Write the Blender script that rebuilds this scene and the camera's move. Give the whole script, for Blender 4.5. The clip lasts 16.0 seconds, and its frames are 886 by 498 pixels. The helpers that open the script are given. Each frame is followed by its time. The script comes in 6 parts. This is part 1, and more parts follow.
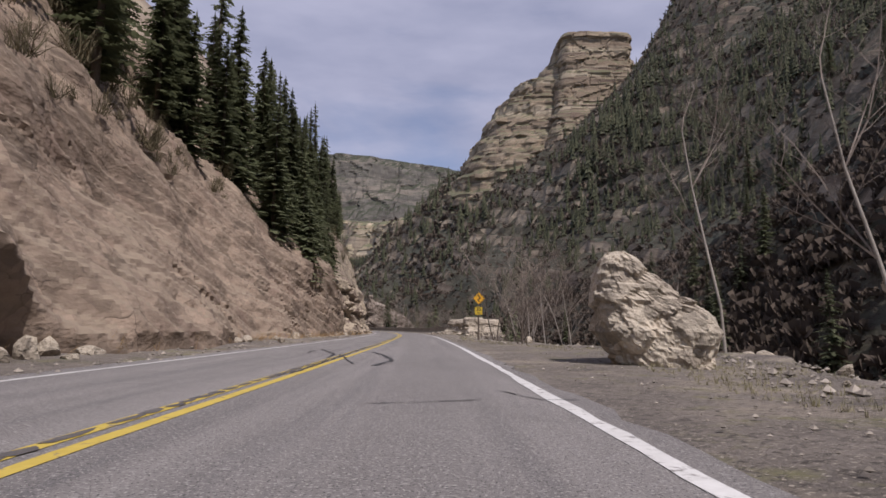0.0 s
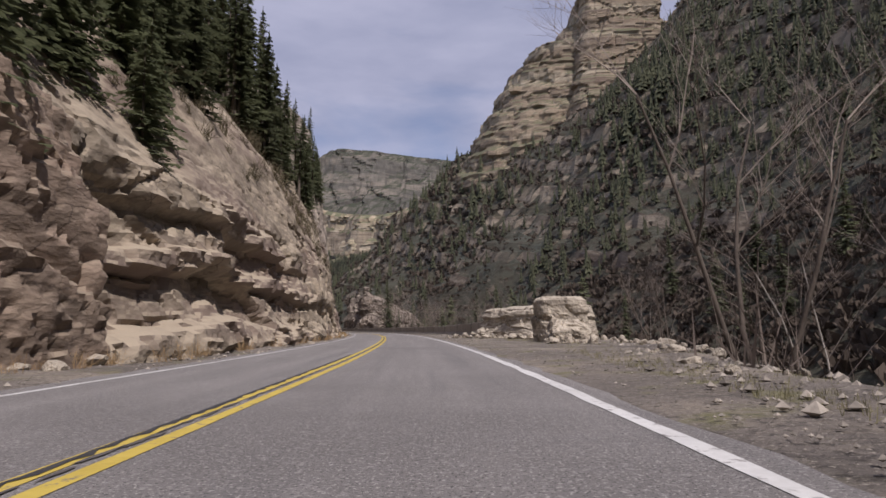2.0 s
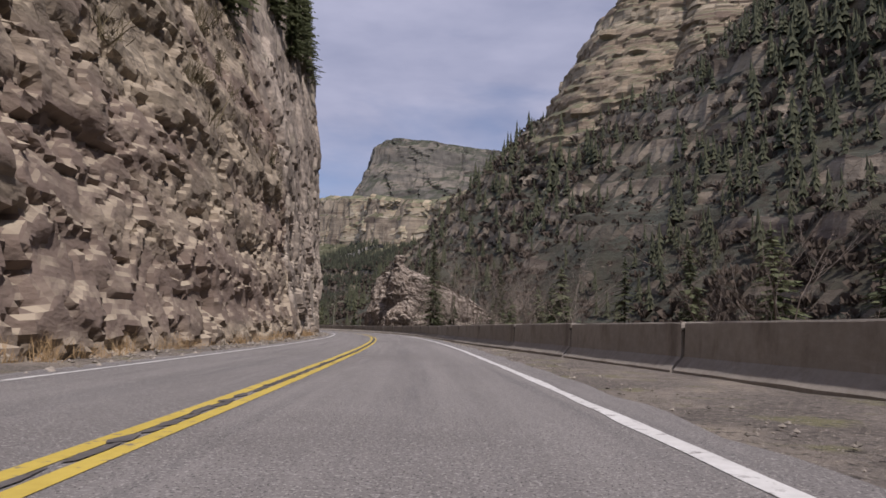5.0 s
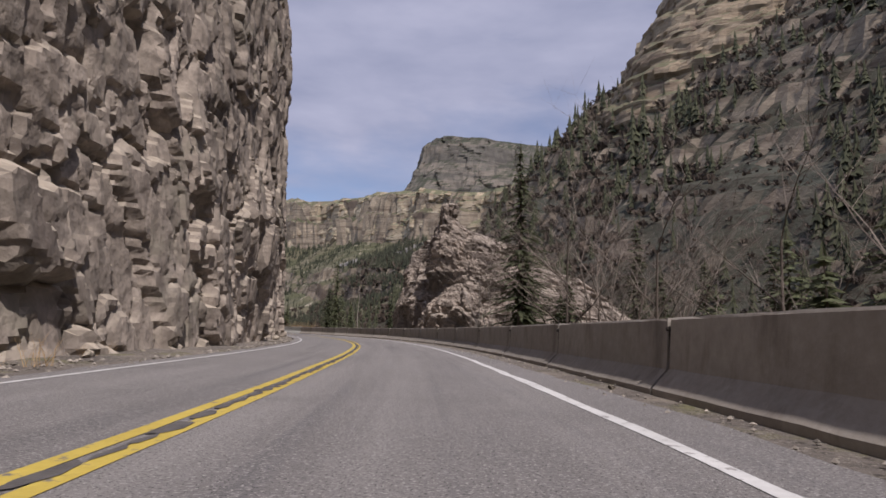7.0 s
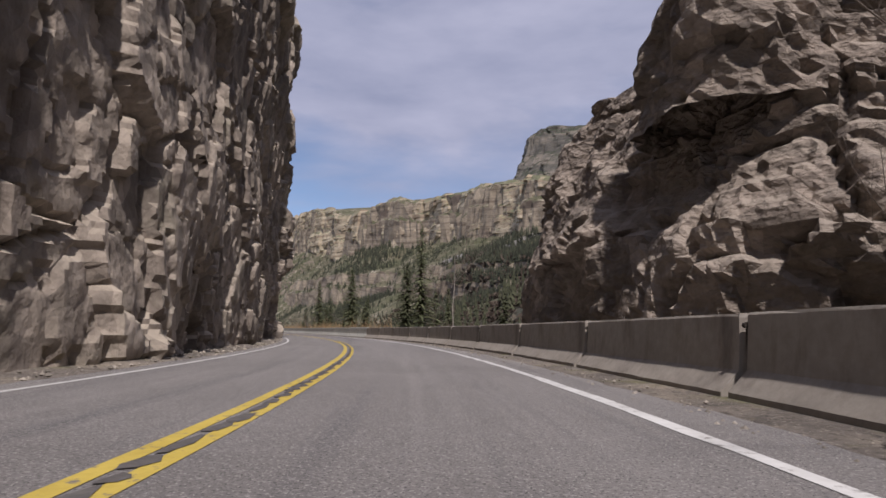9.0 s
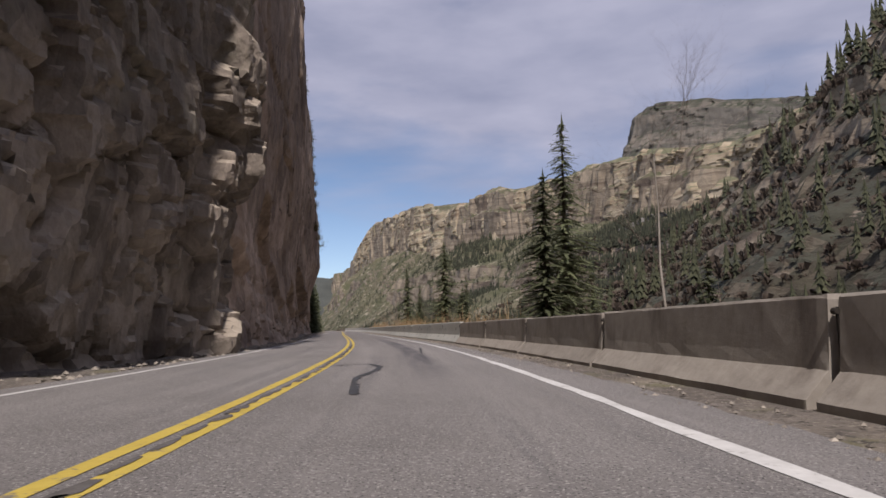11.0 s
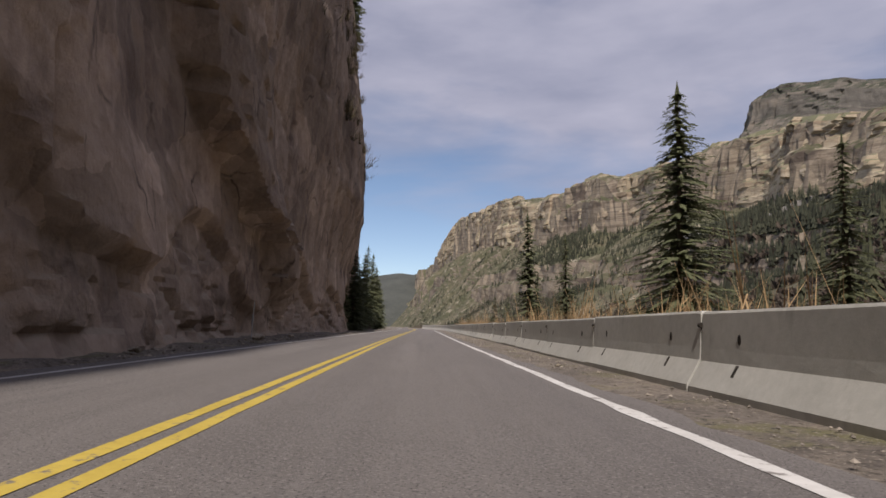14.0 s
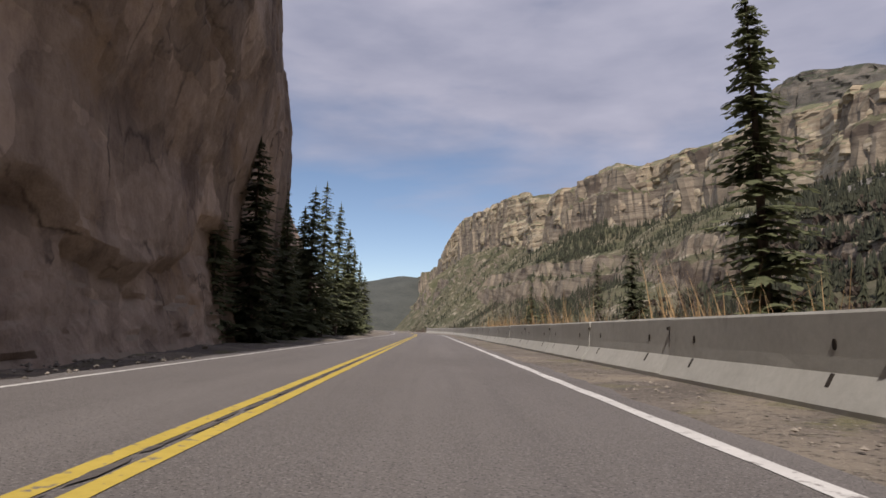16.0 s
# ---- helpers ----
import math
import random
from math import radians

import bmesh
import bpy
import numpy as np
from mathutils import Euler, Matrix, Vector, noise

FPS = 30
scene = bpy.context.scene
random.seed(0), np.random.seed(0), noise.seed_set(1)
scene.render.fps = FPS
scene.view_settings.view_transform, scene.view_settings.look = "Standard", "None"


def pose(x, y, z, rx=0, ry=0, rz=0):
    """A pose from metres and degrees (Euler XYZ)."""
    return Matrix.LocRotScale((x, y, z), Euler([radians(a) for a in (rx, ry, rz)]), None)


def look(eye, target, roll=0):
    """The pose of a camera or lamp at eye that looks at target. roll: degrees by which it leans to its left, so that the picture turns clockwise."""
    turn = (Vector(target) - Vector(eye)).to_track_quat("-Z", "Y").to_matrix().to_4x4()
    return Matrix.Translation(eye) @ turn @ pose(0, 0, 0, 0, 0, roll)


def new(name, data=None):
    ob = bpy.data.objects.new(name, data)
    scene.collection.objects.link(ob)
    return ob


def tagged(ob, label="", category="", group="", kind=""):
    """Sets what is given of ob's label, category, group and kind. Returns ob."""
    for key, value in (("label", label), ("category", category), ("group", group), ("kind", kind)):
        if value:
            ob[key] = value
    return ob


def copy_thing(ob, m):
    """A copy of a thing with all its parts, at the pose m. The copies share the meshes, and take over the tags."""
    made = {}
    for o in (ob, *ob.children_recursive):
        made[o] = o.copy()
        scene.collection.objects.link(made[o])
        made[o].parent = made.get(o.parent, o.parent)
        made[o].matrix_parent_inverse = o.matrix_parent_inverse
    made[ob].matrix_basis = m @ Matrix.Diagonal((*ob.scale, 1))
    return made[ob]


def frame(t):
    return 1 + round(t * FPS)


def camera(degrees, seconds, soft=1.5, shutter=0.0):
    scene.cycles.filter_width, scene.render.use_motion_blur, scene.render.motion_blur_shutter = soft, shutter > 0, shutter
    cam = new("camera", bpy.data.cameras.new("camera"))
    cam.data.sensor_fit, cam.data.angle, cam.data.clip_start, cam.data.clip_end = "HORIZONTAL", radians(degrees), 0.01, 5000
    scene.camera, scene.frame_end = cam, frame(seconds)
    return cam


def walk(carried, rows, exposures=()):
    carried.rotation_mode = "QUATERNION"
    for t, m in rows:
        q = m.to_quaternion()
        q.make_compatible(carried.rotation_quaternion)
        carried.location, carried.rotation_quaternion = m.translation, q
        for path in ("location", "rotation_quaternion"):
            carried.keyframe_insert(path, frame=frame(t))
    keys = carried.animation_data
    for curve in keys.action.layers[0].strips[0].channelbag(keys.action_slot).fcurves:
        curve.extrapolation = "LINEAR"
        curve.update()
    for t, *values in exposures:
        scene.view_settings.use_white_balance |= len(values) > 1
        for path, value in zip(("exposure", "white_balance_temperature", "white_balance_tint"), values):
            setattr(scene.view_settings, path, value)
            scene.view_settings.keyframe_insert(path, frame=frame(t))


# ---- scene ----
cam = camera(71.7, 16.0, soft=1.6, shutter=0.0)
PATH = [
    (0.0, 0.000, 0.000, 0.750, 97.48, -1.02, 1.05),
    (0.5, -0.599, 11.639, 0.750, 97.54, -1.69, 1.42),
    (1.0, -1.236, 23.361, 0.750, 97.39, -1.79, 1.77),
    (1.5, -1.895, 35.222, 0.750, 97.03, -0.79, 1.87),
    (2.0, -2.583, 47.186, 0.750, 97.41, 0.60, 2.05),
    (2.5, -3.365, 59.029, 0.750, 97.42, -0.46, 2.43),
    (3.0, -4.308, 70.601, 0.750, 97.77, -0.95, 3.42),
    (3.5, -5.450, 82.078, 0.750, 97.40, -1.50, 4.41),
    (4.0, -6.806, 93.647, 0.750, 97.37, -1.69, 5.21),
    (4.6, -8.684, 107.466, 0.750, 97.43, -1.57, 6.36),
    (5.2, -10.758, 120.851, 0.750, 97.50, -1.44, 7.41),
    (5.8, -12.968, 133.620, 0.750, 97.56, -1.32, 8.48),
    (6.5, -15.770, 147.830, 0.750, 97.64, -1.17, 10.22),
    (7.0, -18.034, 157.751, 0.750, 97.77, -1.52, 11.89),
    (7.5, -20.611, 167.618, 0.750, 97.53, -0.90, 13.73),
    (8.0, -23.521, 177.304, 0.750, 97.46, -0.91, 15.95),
    (8.5, -26.684, 186.468, 0.750, 97.70, 0.40, 19.40),
    (9.0, -30.005, 194.869, 0.750, 97.66, -0.75, 22.00),
    (9.6, -34.211, 204.128, 0.750, 97.58, -0.24, 24.50),
    (10.2, -38.824, 212.972, 0.750, 97.50, 0.06, 27.61),
    (10.8, -43.986, 221.697, 0.750, 97.41, 0.36, 30.63),
    (11.5, -50.830, 231.907, 0.750, 97.32, 0.70, 34.03),
    (12.0, -56.207, 239.146, 0.750, 97.35, 0.20, 36.12),
    (12.5, -61.935, 246.324, 0.750, 97.48, -0.80, 37.90),
    (13.0, -67.974, 253.498, 0.750, 97.73, -1.10, 38.99),
    (13.5, -74.313, 260.798, 0.750, 97.50, -1.32, 39.48),
    (14.0, -80.942, 268.337, 0.750, 97.23, -1.75, 39.25),
    (14.5, -87.812, 276.115, 0.750, 97.36, -1.41, 39.79),
    (15.0, -94.813, 284.041, 0.750, 97.67, -1.50, 39.94),
    (15.5, -101.815, 292.007, 0.750, 97.66, -1.70, 39.83),
    (16.0, -108.730, 299.953, 0.750, 97.53, -1.30, 39.60),
]
walk(cam, [(t, pose(*p)) for t, *p in PATH], [(0.0, 0.15, 6300, 17), (9.0, 0.15, 6320, 16), (11.5, 0.15, 6560, 15), (14.5, 0.15, 6750, 14), (16.0, 0.15, 6800, 14)])

# ---- sky and sun ----
SUN_AZ, SUN_EL = radians(-53), radians(55)
world = bpy.data.worlds.new("sky")
scene.world = world
world.use_nodes = True


def build_sky():
    nt = world.node_tree
    nt.nodes.clear()
    N, L = nt.nodes.new, nt.links.new
    out, bg = N("ShaderNodeOutputWorld"), N("ShaderNodeBackground")
    sky = N("ShaderNodeTexSky")
    sky.sky_type, sky.sun_disc = "NISHITA", False
    sky.sun_elevation, sky.sun_rotation = SUN_EL, radians(90) - SUN_AZ
    sky.altitude, sky.air_density, sky.dust_density = 2100, 1.0, 0.6
    tc, mp = N("ShaderNodeTexCoord"), N("ShaderNodeMapping")
    mp.inputs["Scale"].default_value = (1.0, 1.0, 3.2)
    mp.inputs["Location"].default_value = (0.3, 0.1, -0.2)
    big, small = N("ShaderNodeTexNoise"), N("ShaderNodeTexNoise")
    big.inputs["Scale"].default_value, big.inputs["Detail"].default_value = 1.5, 6
    big.inputs["Roughness"].default_value, big.inputs["Distortion"].default_value = 0.55, 0.3
    small.inputs["Scale"].default_value, small.inputs["Detail"].default_value = 5.0, 5
    mix = N("ShaderNodeMath")
    mix.operation = "MULTIPLY_ADD"
    mix.inputs[1].default_value = 0.22
    sep = N("ShaderNodeSeparateXYZ")
    lift = N("ShaderNodeMapRange")
    lift.inputs["From Min"].default_value, lift.inputs["From Max"].default_value = 0.14, 0.40
    lift.inputs["To Min"].default_value, lift.inputs["To Max"].default_value = -0.34, 0.15
    add = N("ShaderNodeMath")
    add.operation = "ADD"
    ramp = N("ShaderNodeValToRGB")
    ramp.color_ramp.elements[0].position, ramp.color_ramp.elements[0].color = 0.42, (0, 0, 0, 1)
    ramp.color_ramp.elements[1].position, ramp.color_ramp.elements[1].color = 0.72, (0.93, 0.93, 0.93, 1)
    shade = N("ShaderNodeValToRGB")
    shade.color_ramp.elements[0].position, shade.color_ramp.elements[0].color = 0.3, (2.75, 2.95, 3.95, 1)
    shade.color_ramp.elements[1].position, shade.color_ramp.elements[1].color = 0.75, (4.2, 4.3, 5.3, 1)
    blend = N("ShaderNodeMixRGB")
    L(tc.outputs["Generated"], mp.inputs["Vector"])
    L(mp.outputs["Vector"], big.inputs["Vector"])
    L(mp.outputs["Vector"], small.inputs["Vector"])
    L(small.outputs["Fac"], mix.inputs[0])
    L(big.outputs["Fac"], mix.inputs[2])
    L(tc.outputs["Generated"], sep.inputs["Vector"])
    L(sep.outputs["Z"], lift.inputs["Value"])
    L(mix.outputs[0], add.inputs[0])
    L(lift.outputs["Result"], add.inputs[1])
    L(add.outputs[0], ramp.inputs["Fac"])
    L(small.outputs["Fac"], shade.inputs["Fac"])
    L(ramp.outputs["Color"], blend.inputs["Fac"])
    L(sky.outputs["Color"], blend.inputs["Color1"])
    L(shade.outputs["Color"], blend.inputs["Color2"])
    L(blend.outputs["Color"], bg.inputs["Color"])
    bg.inputs["Strength"].default_value = 0.106
    L(bg.outputs["Background"], out.inputs["Surface"])


build_sky()
sun = new("sun", bpy.data.lights.new("sun", "SUN"))
sun.data.energy, sun.data.angle, sun.data.color = 3.8, radians(1.5), (1.0, 0.94, 0.86)
sun.matrix_world = look((math.cos(SUN_AZ) * math.cos(SUN_EL) * 500, math.sin(SUN_AZ) * math.cos(SUN_EL) * 500, math.sin(SUN_EL) * 500), (0, 0, 0))

# ---- the line of the road: heading in degrees along its length ----
ROAD_S = np.arange(0.0, 337.0, 16.0)
ROAD_H = [2.84, 3.1, 3.18, 3.48, 4.57, 5.99, 7.34, 8.61, 9.82, 11.42, 13.87, 17.08, 21.12, 25.93, 30.83, 35.32, 38.94, 40.93, 41.41, 41.46, 41.17, 40.87]
_S = np.arange(-200.0, 1000.0, 0.5)
_H = np.interp(_S, ROAD_S, ROAD_H)
_k = np.exp(-0.5 * (np.arange(-24, 25) / 9.0) ** 2)
_H = np.convolve(np.pad(_H, 24, mode="edge"), _k / _k.sum(), mode="valid")
_H = np.radians(_H + np.clip(_S - 400, 0, 400) * 0.10)
_X = np.concatenate([[0], np.cumsum(-np.sin(_H[:-1]) * 0.5)])
_Y = np.concatenate([[0], np.cumsum(np.cos(_H[:-1]) * 0.5)])
_X, _Y = _X - _X[400], _Y - _Y[400]


def at(s, o, z=0.0):
    """World places at s metres along the road, o to its right and height z."""
    s, o, z = np.broadcast_arrays(np.asarray(s, float), np.asarray(o, float), np.asarray(z, float))
    h = np.interp(s, _S, _H)
    return np.stack([np.interp(s, _S, _X) + o * np.cos(h), np.interp(s, _S, _Y) + o * np.sin(h), z], -1)


def heading(s):
    return float(np.interp(s, _S, _H))


def road_pose(s, o, z=0.0, turn=0.0, rx=0.0, ry=0.0):
    """A pose at a place on the road; its y axis runs along it."""
    x, y, zz = at(s, o, z)
    return pose(x, y, zz, rx, ry, math.degrees(heading(s)) + turn)


# ---- noise on arrays ----
def _hash(ix, iy, iz, k):
    n = (ix.astype(np.int64) * 374761393 + iy.astype(np.int64) * 668265263 + iz.astype(np.int64) * 2147483647 + k * 1274126177) & 0xFFFFFFFF
    n = ((n ^ (n >> 13)) * 1274126177) & 0xFFFFFFFF
    n = ((n ^ (n >> 16)) * 2246822519) & 0xFFFFFFFF
    return ((n ^ (n >> 15)) & 0xFFFFFF) / float(0xFFFFFF)


def vnoise(p, k=0):
    """Smooth noise from -1 to 1 at the places p."""
    i = np.floor(p)
    f = p - i
    f = f * f * (3 - 2 * f)
    i = i.astype(np.int64)
    r = 0
    for dx in (0, 1):
        for dy in (0, 1):
            for dz in (0, 1):
                w = (f[..., 0] if dx else 1 - f[..., 0]) * (f[..., 1] if dy else 1 - f[..., 1]) * (f[..., 2] if dz else 1 - f[..., 2])
                r = r + w * _hash(i[..., 0] + dx, i[..., 1] + dy, i[..., 2] + dz, k)
    return 2 * r - 1


def fbm(p, octaves=4, k=0, gain=0.5):
    r, a, q = 0, 1.0, np.asarray(p, float)
    for o in range(octaves):
        r, a, q = r + a * vnoise(q, k + o), a * gain, q * 2.03 + 7.1
    return r


def blocks(p, k=0):
    """Angular broken rock: each cell of a Voronoi pattern stands proud or back by its own amount and leans its own way. Also gives the
    closeness to the joint between cells (0 at the joint)."""
    i0 = np.floor(p).astype(np.int64)
    best = np.full(p.shape[:-1], 1e9)
    second = best.copy()
    val = np.zeros(p.shape[:-1])
    for dx in (-1, 0, 1):
        for dy in (-1, 0, 1):
            for dz in (-1, 0, 1):
                c = (i0[..., 0] + dx, i0[..., 1] + dy, i0[..., 2] + dz)
                r = [_hash(*c, k + j) for j in range(4)]
                e = np.stack([c[0] + 0.1 + 0.8 * r[0], c[1] + 0.1 + 0.8 * r[1], c[2] + 0.1 + 0.8 * r[2]], -1) - p
                d = (np.abs(e) ** 4).sum(-1)
                v = (r[3] - 0.5) * 2 + e[..., 0] * (r[0] - 0.5) * 0.7 + e[..., 1] * (r[1] - 0.5) * 0.7 + e[..., 2] * (r[2] - 0.5) * 0.7
                near = d < best
                second = np.where(near, best, np.minimum(second, d))
                val = np.where(near, v, val)
                best = np.where(near, d, best)
    return val, second ** 0.25 - best ** 0.25


# ---- making meshes ----
def mesh_object(name, verts, faces, material, smooth=False, parent=None, label=""):
    """Links vertices and faces as one mesh object, under a parent if one is given."""
    me = bpy.data.meshes.new(name)
    me.from_pydata(np.asarray(verts).reshape(-1, 3).tolist() if isinstance(verts, np.ndarray) else verts, [], faces.tolist() if isinstance(faces, np.ndarray) else faces)
    for m in (material if isinstance(material, (list, tuple)) else [material]):
        me.materials.append(m)
    if smooth:
        me.polygons.foreach_set("use_smooth", [True] * len(me.polygons))
    me.update()
    ob = new(name, me)
    if parent is not None:
        ob.parent = parent
    if label:
        tagged(ob, label)
    return ob


def part(name, bm, material, parent, label=""):
    """Links a bmesh as one mesh object under a thing or a part."""
    me = bpy.data.meshes.new(name)
    bm.to_mesh(me)
    bm.free()
    for m in (material if isinstance(material, (list, tuple)) else [material]):
        me.materials.append(m)
    ob = new(name, me)
    ob.parent = parent
    if label:
        tagged(ob, label)
    return ob


def grid_faces(rows, cols, flip=False):
    i = np.arange(rows - 1)[:, None] * cols + np.arange(cols - 1)[None, :]
    f = np.stack([i, i + 1, i + cols + 1, i + cols], -1).reshape(-1, 4)
    return f[:, ::-1] if flip else f


def box_bm(sx, sy, sz, bevel=0.0, centre=(0, 0, 0)):
    bm = bmesh.new()
    bmesh.ops.create_cube(bm, size=1.0, matrix=Matrix.Translation(centre) @ Matrix.Diagonal((sx, sy, sz, 1)))
    if bevel:
        bmesh.ops.bevel(bm, geom=list(bm.edges), offset=bevel, segments=2, affect="EDGES", profile=0.5)
    return bm


def tubes(paths, sides=4):
    """Tapered tubes along paths of (place, radius): vertices and faces."""
    V, F = [], []
    for path in paths:
        base = len(V)
        for j, (c, r) in enumerate(path):
            c = np.asarray(c, float)
            a = np.asarray(path[min(j + 1, len(path) - 1)][0], float) - np.asarray(path[max(j - 1, 0)][0], float)
            a = a / (np.linalg.norm(a) + 1e-9)
            u = np.cross(a, (0.31, 0.95, 0.05) if abs(a[1]) < 0.9 else (1, 0, 0))
            u /= np.linalg.norm(u) + 1e-9
            w = np.cross(a, u)
            for q in range(sides):
                t = 2 * math.pi * q / sides
                V.append(tuple(c + r * (u * math.cos(t) + w * math.sin(t))))
        for j in range(len(path) - 1):
            for q in range(sides):
                b, q2 = base + j * sides, (q + 1) % sides
                F.append((b + q, b + q2, b + sides + q2, b + sides + q))
    return V, F


# ---- materials ----
def shader(name, low, high, scale=1.0, stretch=(1, 1, 1), rough=0.9, bump=0.3, bump_scale=6.0, bump_dist=0.05, fine=None, metal=0.0, rand=0.0, extra=None, crag=0.0):
    """A surface whose colour goes from low to high by broad and fine noise, with relief."""
    m = bpy.data.materials.new(name)
    m.use_nodes = True
    nt = m.node_tree
    N, L = nt.nodes.new, nt.links.new
    b = nt.nodes["Principled BSDF"]
    tc, mp = N("ShaderNodeTexCoord"), N("ShaderNodeMapping")
    mp.inputs["Scale"].default_value = stretch
    L(tc.outputs["Object"], mp.inputs["Vector"])
    n1, n2 = N("ShaderNodeTexNoise"), N("ShaderNodeTexNoise")
    n1.inputs["Scale"].default_value, n1.inputs["Detail"].default_value, n1.inputs["Roughness"].default_value = scale, 6, 0.6
    n2.inputs["Scale"].default_value, n2.inputs["Detail"].default_value, n2.inputs["Roughness"].default_value = scale * 9.7, 5, 0.65
    L(mp.outputs["Vector"], n1.inputs["Vector"])
    L(mp.outputs["Vector"], n2.inputs["Vector"])
    av = N("ShaderNodeMath")
    av.operation = "MULTIPLY_ADD"
    av.inputs[1].default_value = 0.55
    sc = N("ShaderNodeMath")
    sc.operation = "MULTIPLY"
    sc.inputs[1].default_value = 0.45
    L(n2.outputs["Fac"], sc.inputs[0])
    L(n1.outputs["Fac"], av.inputs[0])
    L(sc.outputs[0], av.inputs[2])
    ramp = N("ShaderNodeValToRGB")
    ramp.color_ramp.elements[0].position, ramp.color_ramp.elements[0].color = 0.36, (*low, 1)
    ramp.color_ramp.elements[1].position, ramp.color_ramp.elements[1].color = 0.64, (*high, 1)
    L(av.outputs[0], ramp.inputs["Fac"])
    colour = ramp.outputs["Color"]
    if rand:
        info, hsv, mr = N("ShaderNodeObjectInfo"), N("ShaderNodeHueSaturation"), N("ShaderNodeMapRange")
        mr.inputs["To Min"].default_value, mr.inputs["To Max"].default_value = 1 - rand, 1 + rand
        L(info.outputs["Random"], mr.inputs["Value"])
        L(mr.outputs["Result"], hsv.inputs["Value"])
        L(colour, hsv.inputs["Color"])
        colour = hsv.outputs["Color"]
    if extra:
        colour = extra(nt, tc, mp, colour)
    L(colour, b.inputs["Base Color"])
    b.inputs["Roughness"].default_value, b.inputs["Metallic"].default_value = rough, metal
    b.inputs["Specular IOR Level"].default_value = 0.3
    if bump:
        n3, bp = N("ShaderNodeTexNoise"), N("ShaderNodeBump")
        n3.inputs["Scale"].default_value, n3.inputs["Detail"].default_value, n3.inputs["Roughness"].default_value = bump_scale, 7, 0.65
        L(mp.outputs["Vector"], n3.inputs["Vector"])
        height = n3.outputs["Fac"]
        for q in ((1.0, 0.37) if crag else ()):
            vo, ma = N("ShaderNodeTexVoronoi"), N("ShaderNodeMath")
            vo.inputs["Scale"].default_value, vo.inputs["Detail"].default_value = crag / q, 2
            vo.inputs["Randomness"].default_value = 1.0
            ma.operation, ma.inputs[1].default_value = "MULTIPLY_ADD", 0.9 * q
            L(mp.outputs["Vector"], vo.inputs["Vector"])
            L(vo.outputs["Distance"], ma.inputs[0])
            L(height, ma.inputs[2])
            height = ma.outputs[0]
        L(height, bp.inputs["Height"])
        bp.inputs["Strength"].default_value, bp.inputs["Distance"].default_value = bump, bump_dist
        L(bp.outputs["Normal"], b.inputs["Normal"])
    return m


def mix_in(nt, colour, fac, other):
    mx = nt.nodes.new("ShaderNodeMixRGB")
    nt.links.new(fac, mx.inputs["Fac"])
    nt.links.new(colour, mx.inputs["Color1"])
    if isinstance(other, tuple):
        mx.inputs["Color2"].default_value = (*other, 1)
    else:
        nt.links.new(other, mx.inputs["Color2"])
    return mx.outputs["Color"]


def noise_mask(nt, vec, scale, lo, hi, detail=5, stretch=None):
    """A mask from 0 to 1 out of noise between two levels."""
    if stretch:
        mp = nt.nodes.new("ShaderNodeMapping")
        mp.inputs["Scale"].default_value = stretch
        nt.links.new(vec, mp.inputs["Vector"])
        vec = mp.outputs["Vector"]
    n, r = nt.nodes.new("ShaderNodeTexNoise"), nt.nodes.new("ShaderNodeMapRange")
    n.inputs["Scale"].default_value, n.inputs["Detail"].default_value, n.inputs["Roughness"].default_value = scale, detail, 0.65
    nt.links.new(vec, n.inputs["Vector"])
    r.inputs["From Min"].default_value, r.inputs["From Max"].default_value = lo, hi
    nt.links.new(n.outputs["Fac"], r.inputs["Value"])
    return r.outputs["Result"]


def slope_mask(nt, lo, hi):
    """1 where a surface lies flat, 0 where it is steep."""
    g, s, r = nt.nodes.new("ShaderNodeNewGeometry"), nt.nodes.new("ShaderNodeSeparateXYZ"), nt.nodes.new("ShaderNodeMapRange")
    nt.links.new(g.outputs["True Normal"], s.inputs["Vector"])
    nt.links.new(s.outputs["Z"], r.inputs["Value"])
    r.inputs["From Min"].default_value, r.inputs["From Max"].default_value = lo, hi
    return r.outputs["Result"]


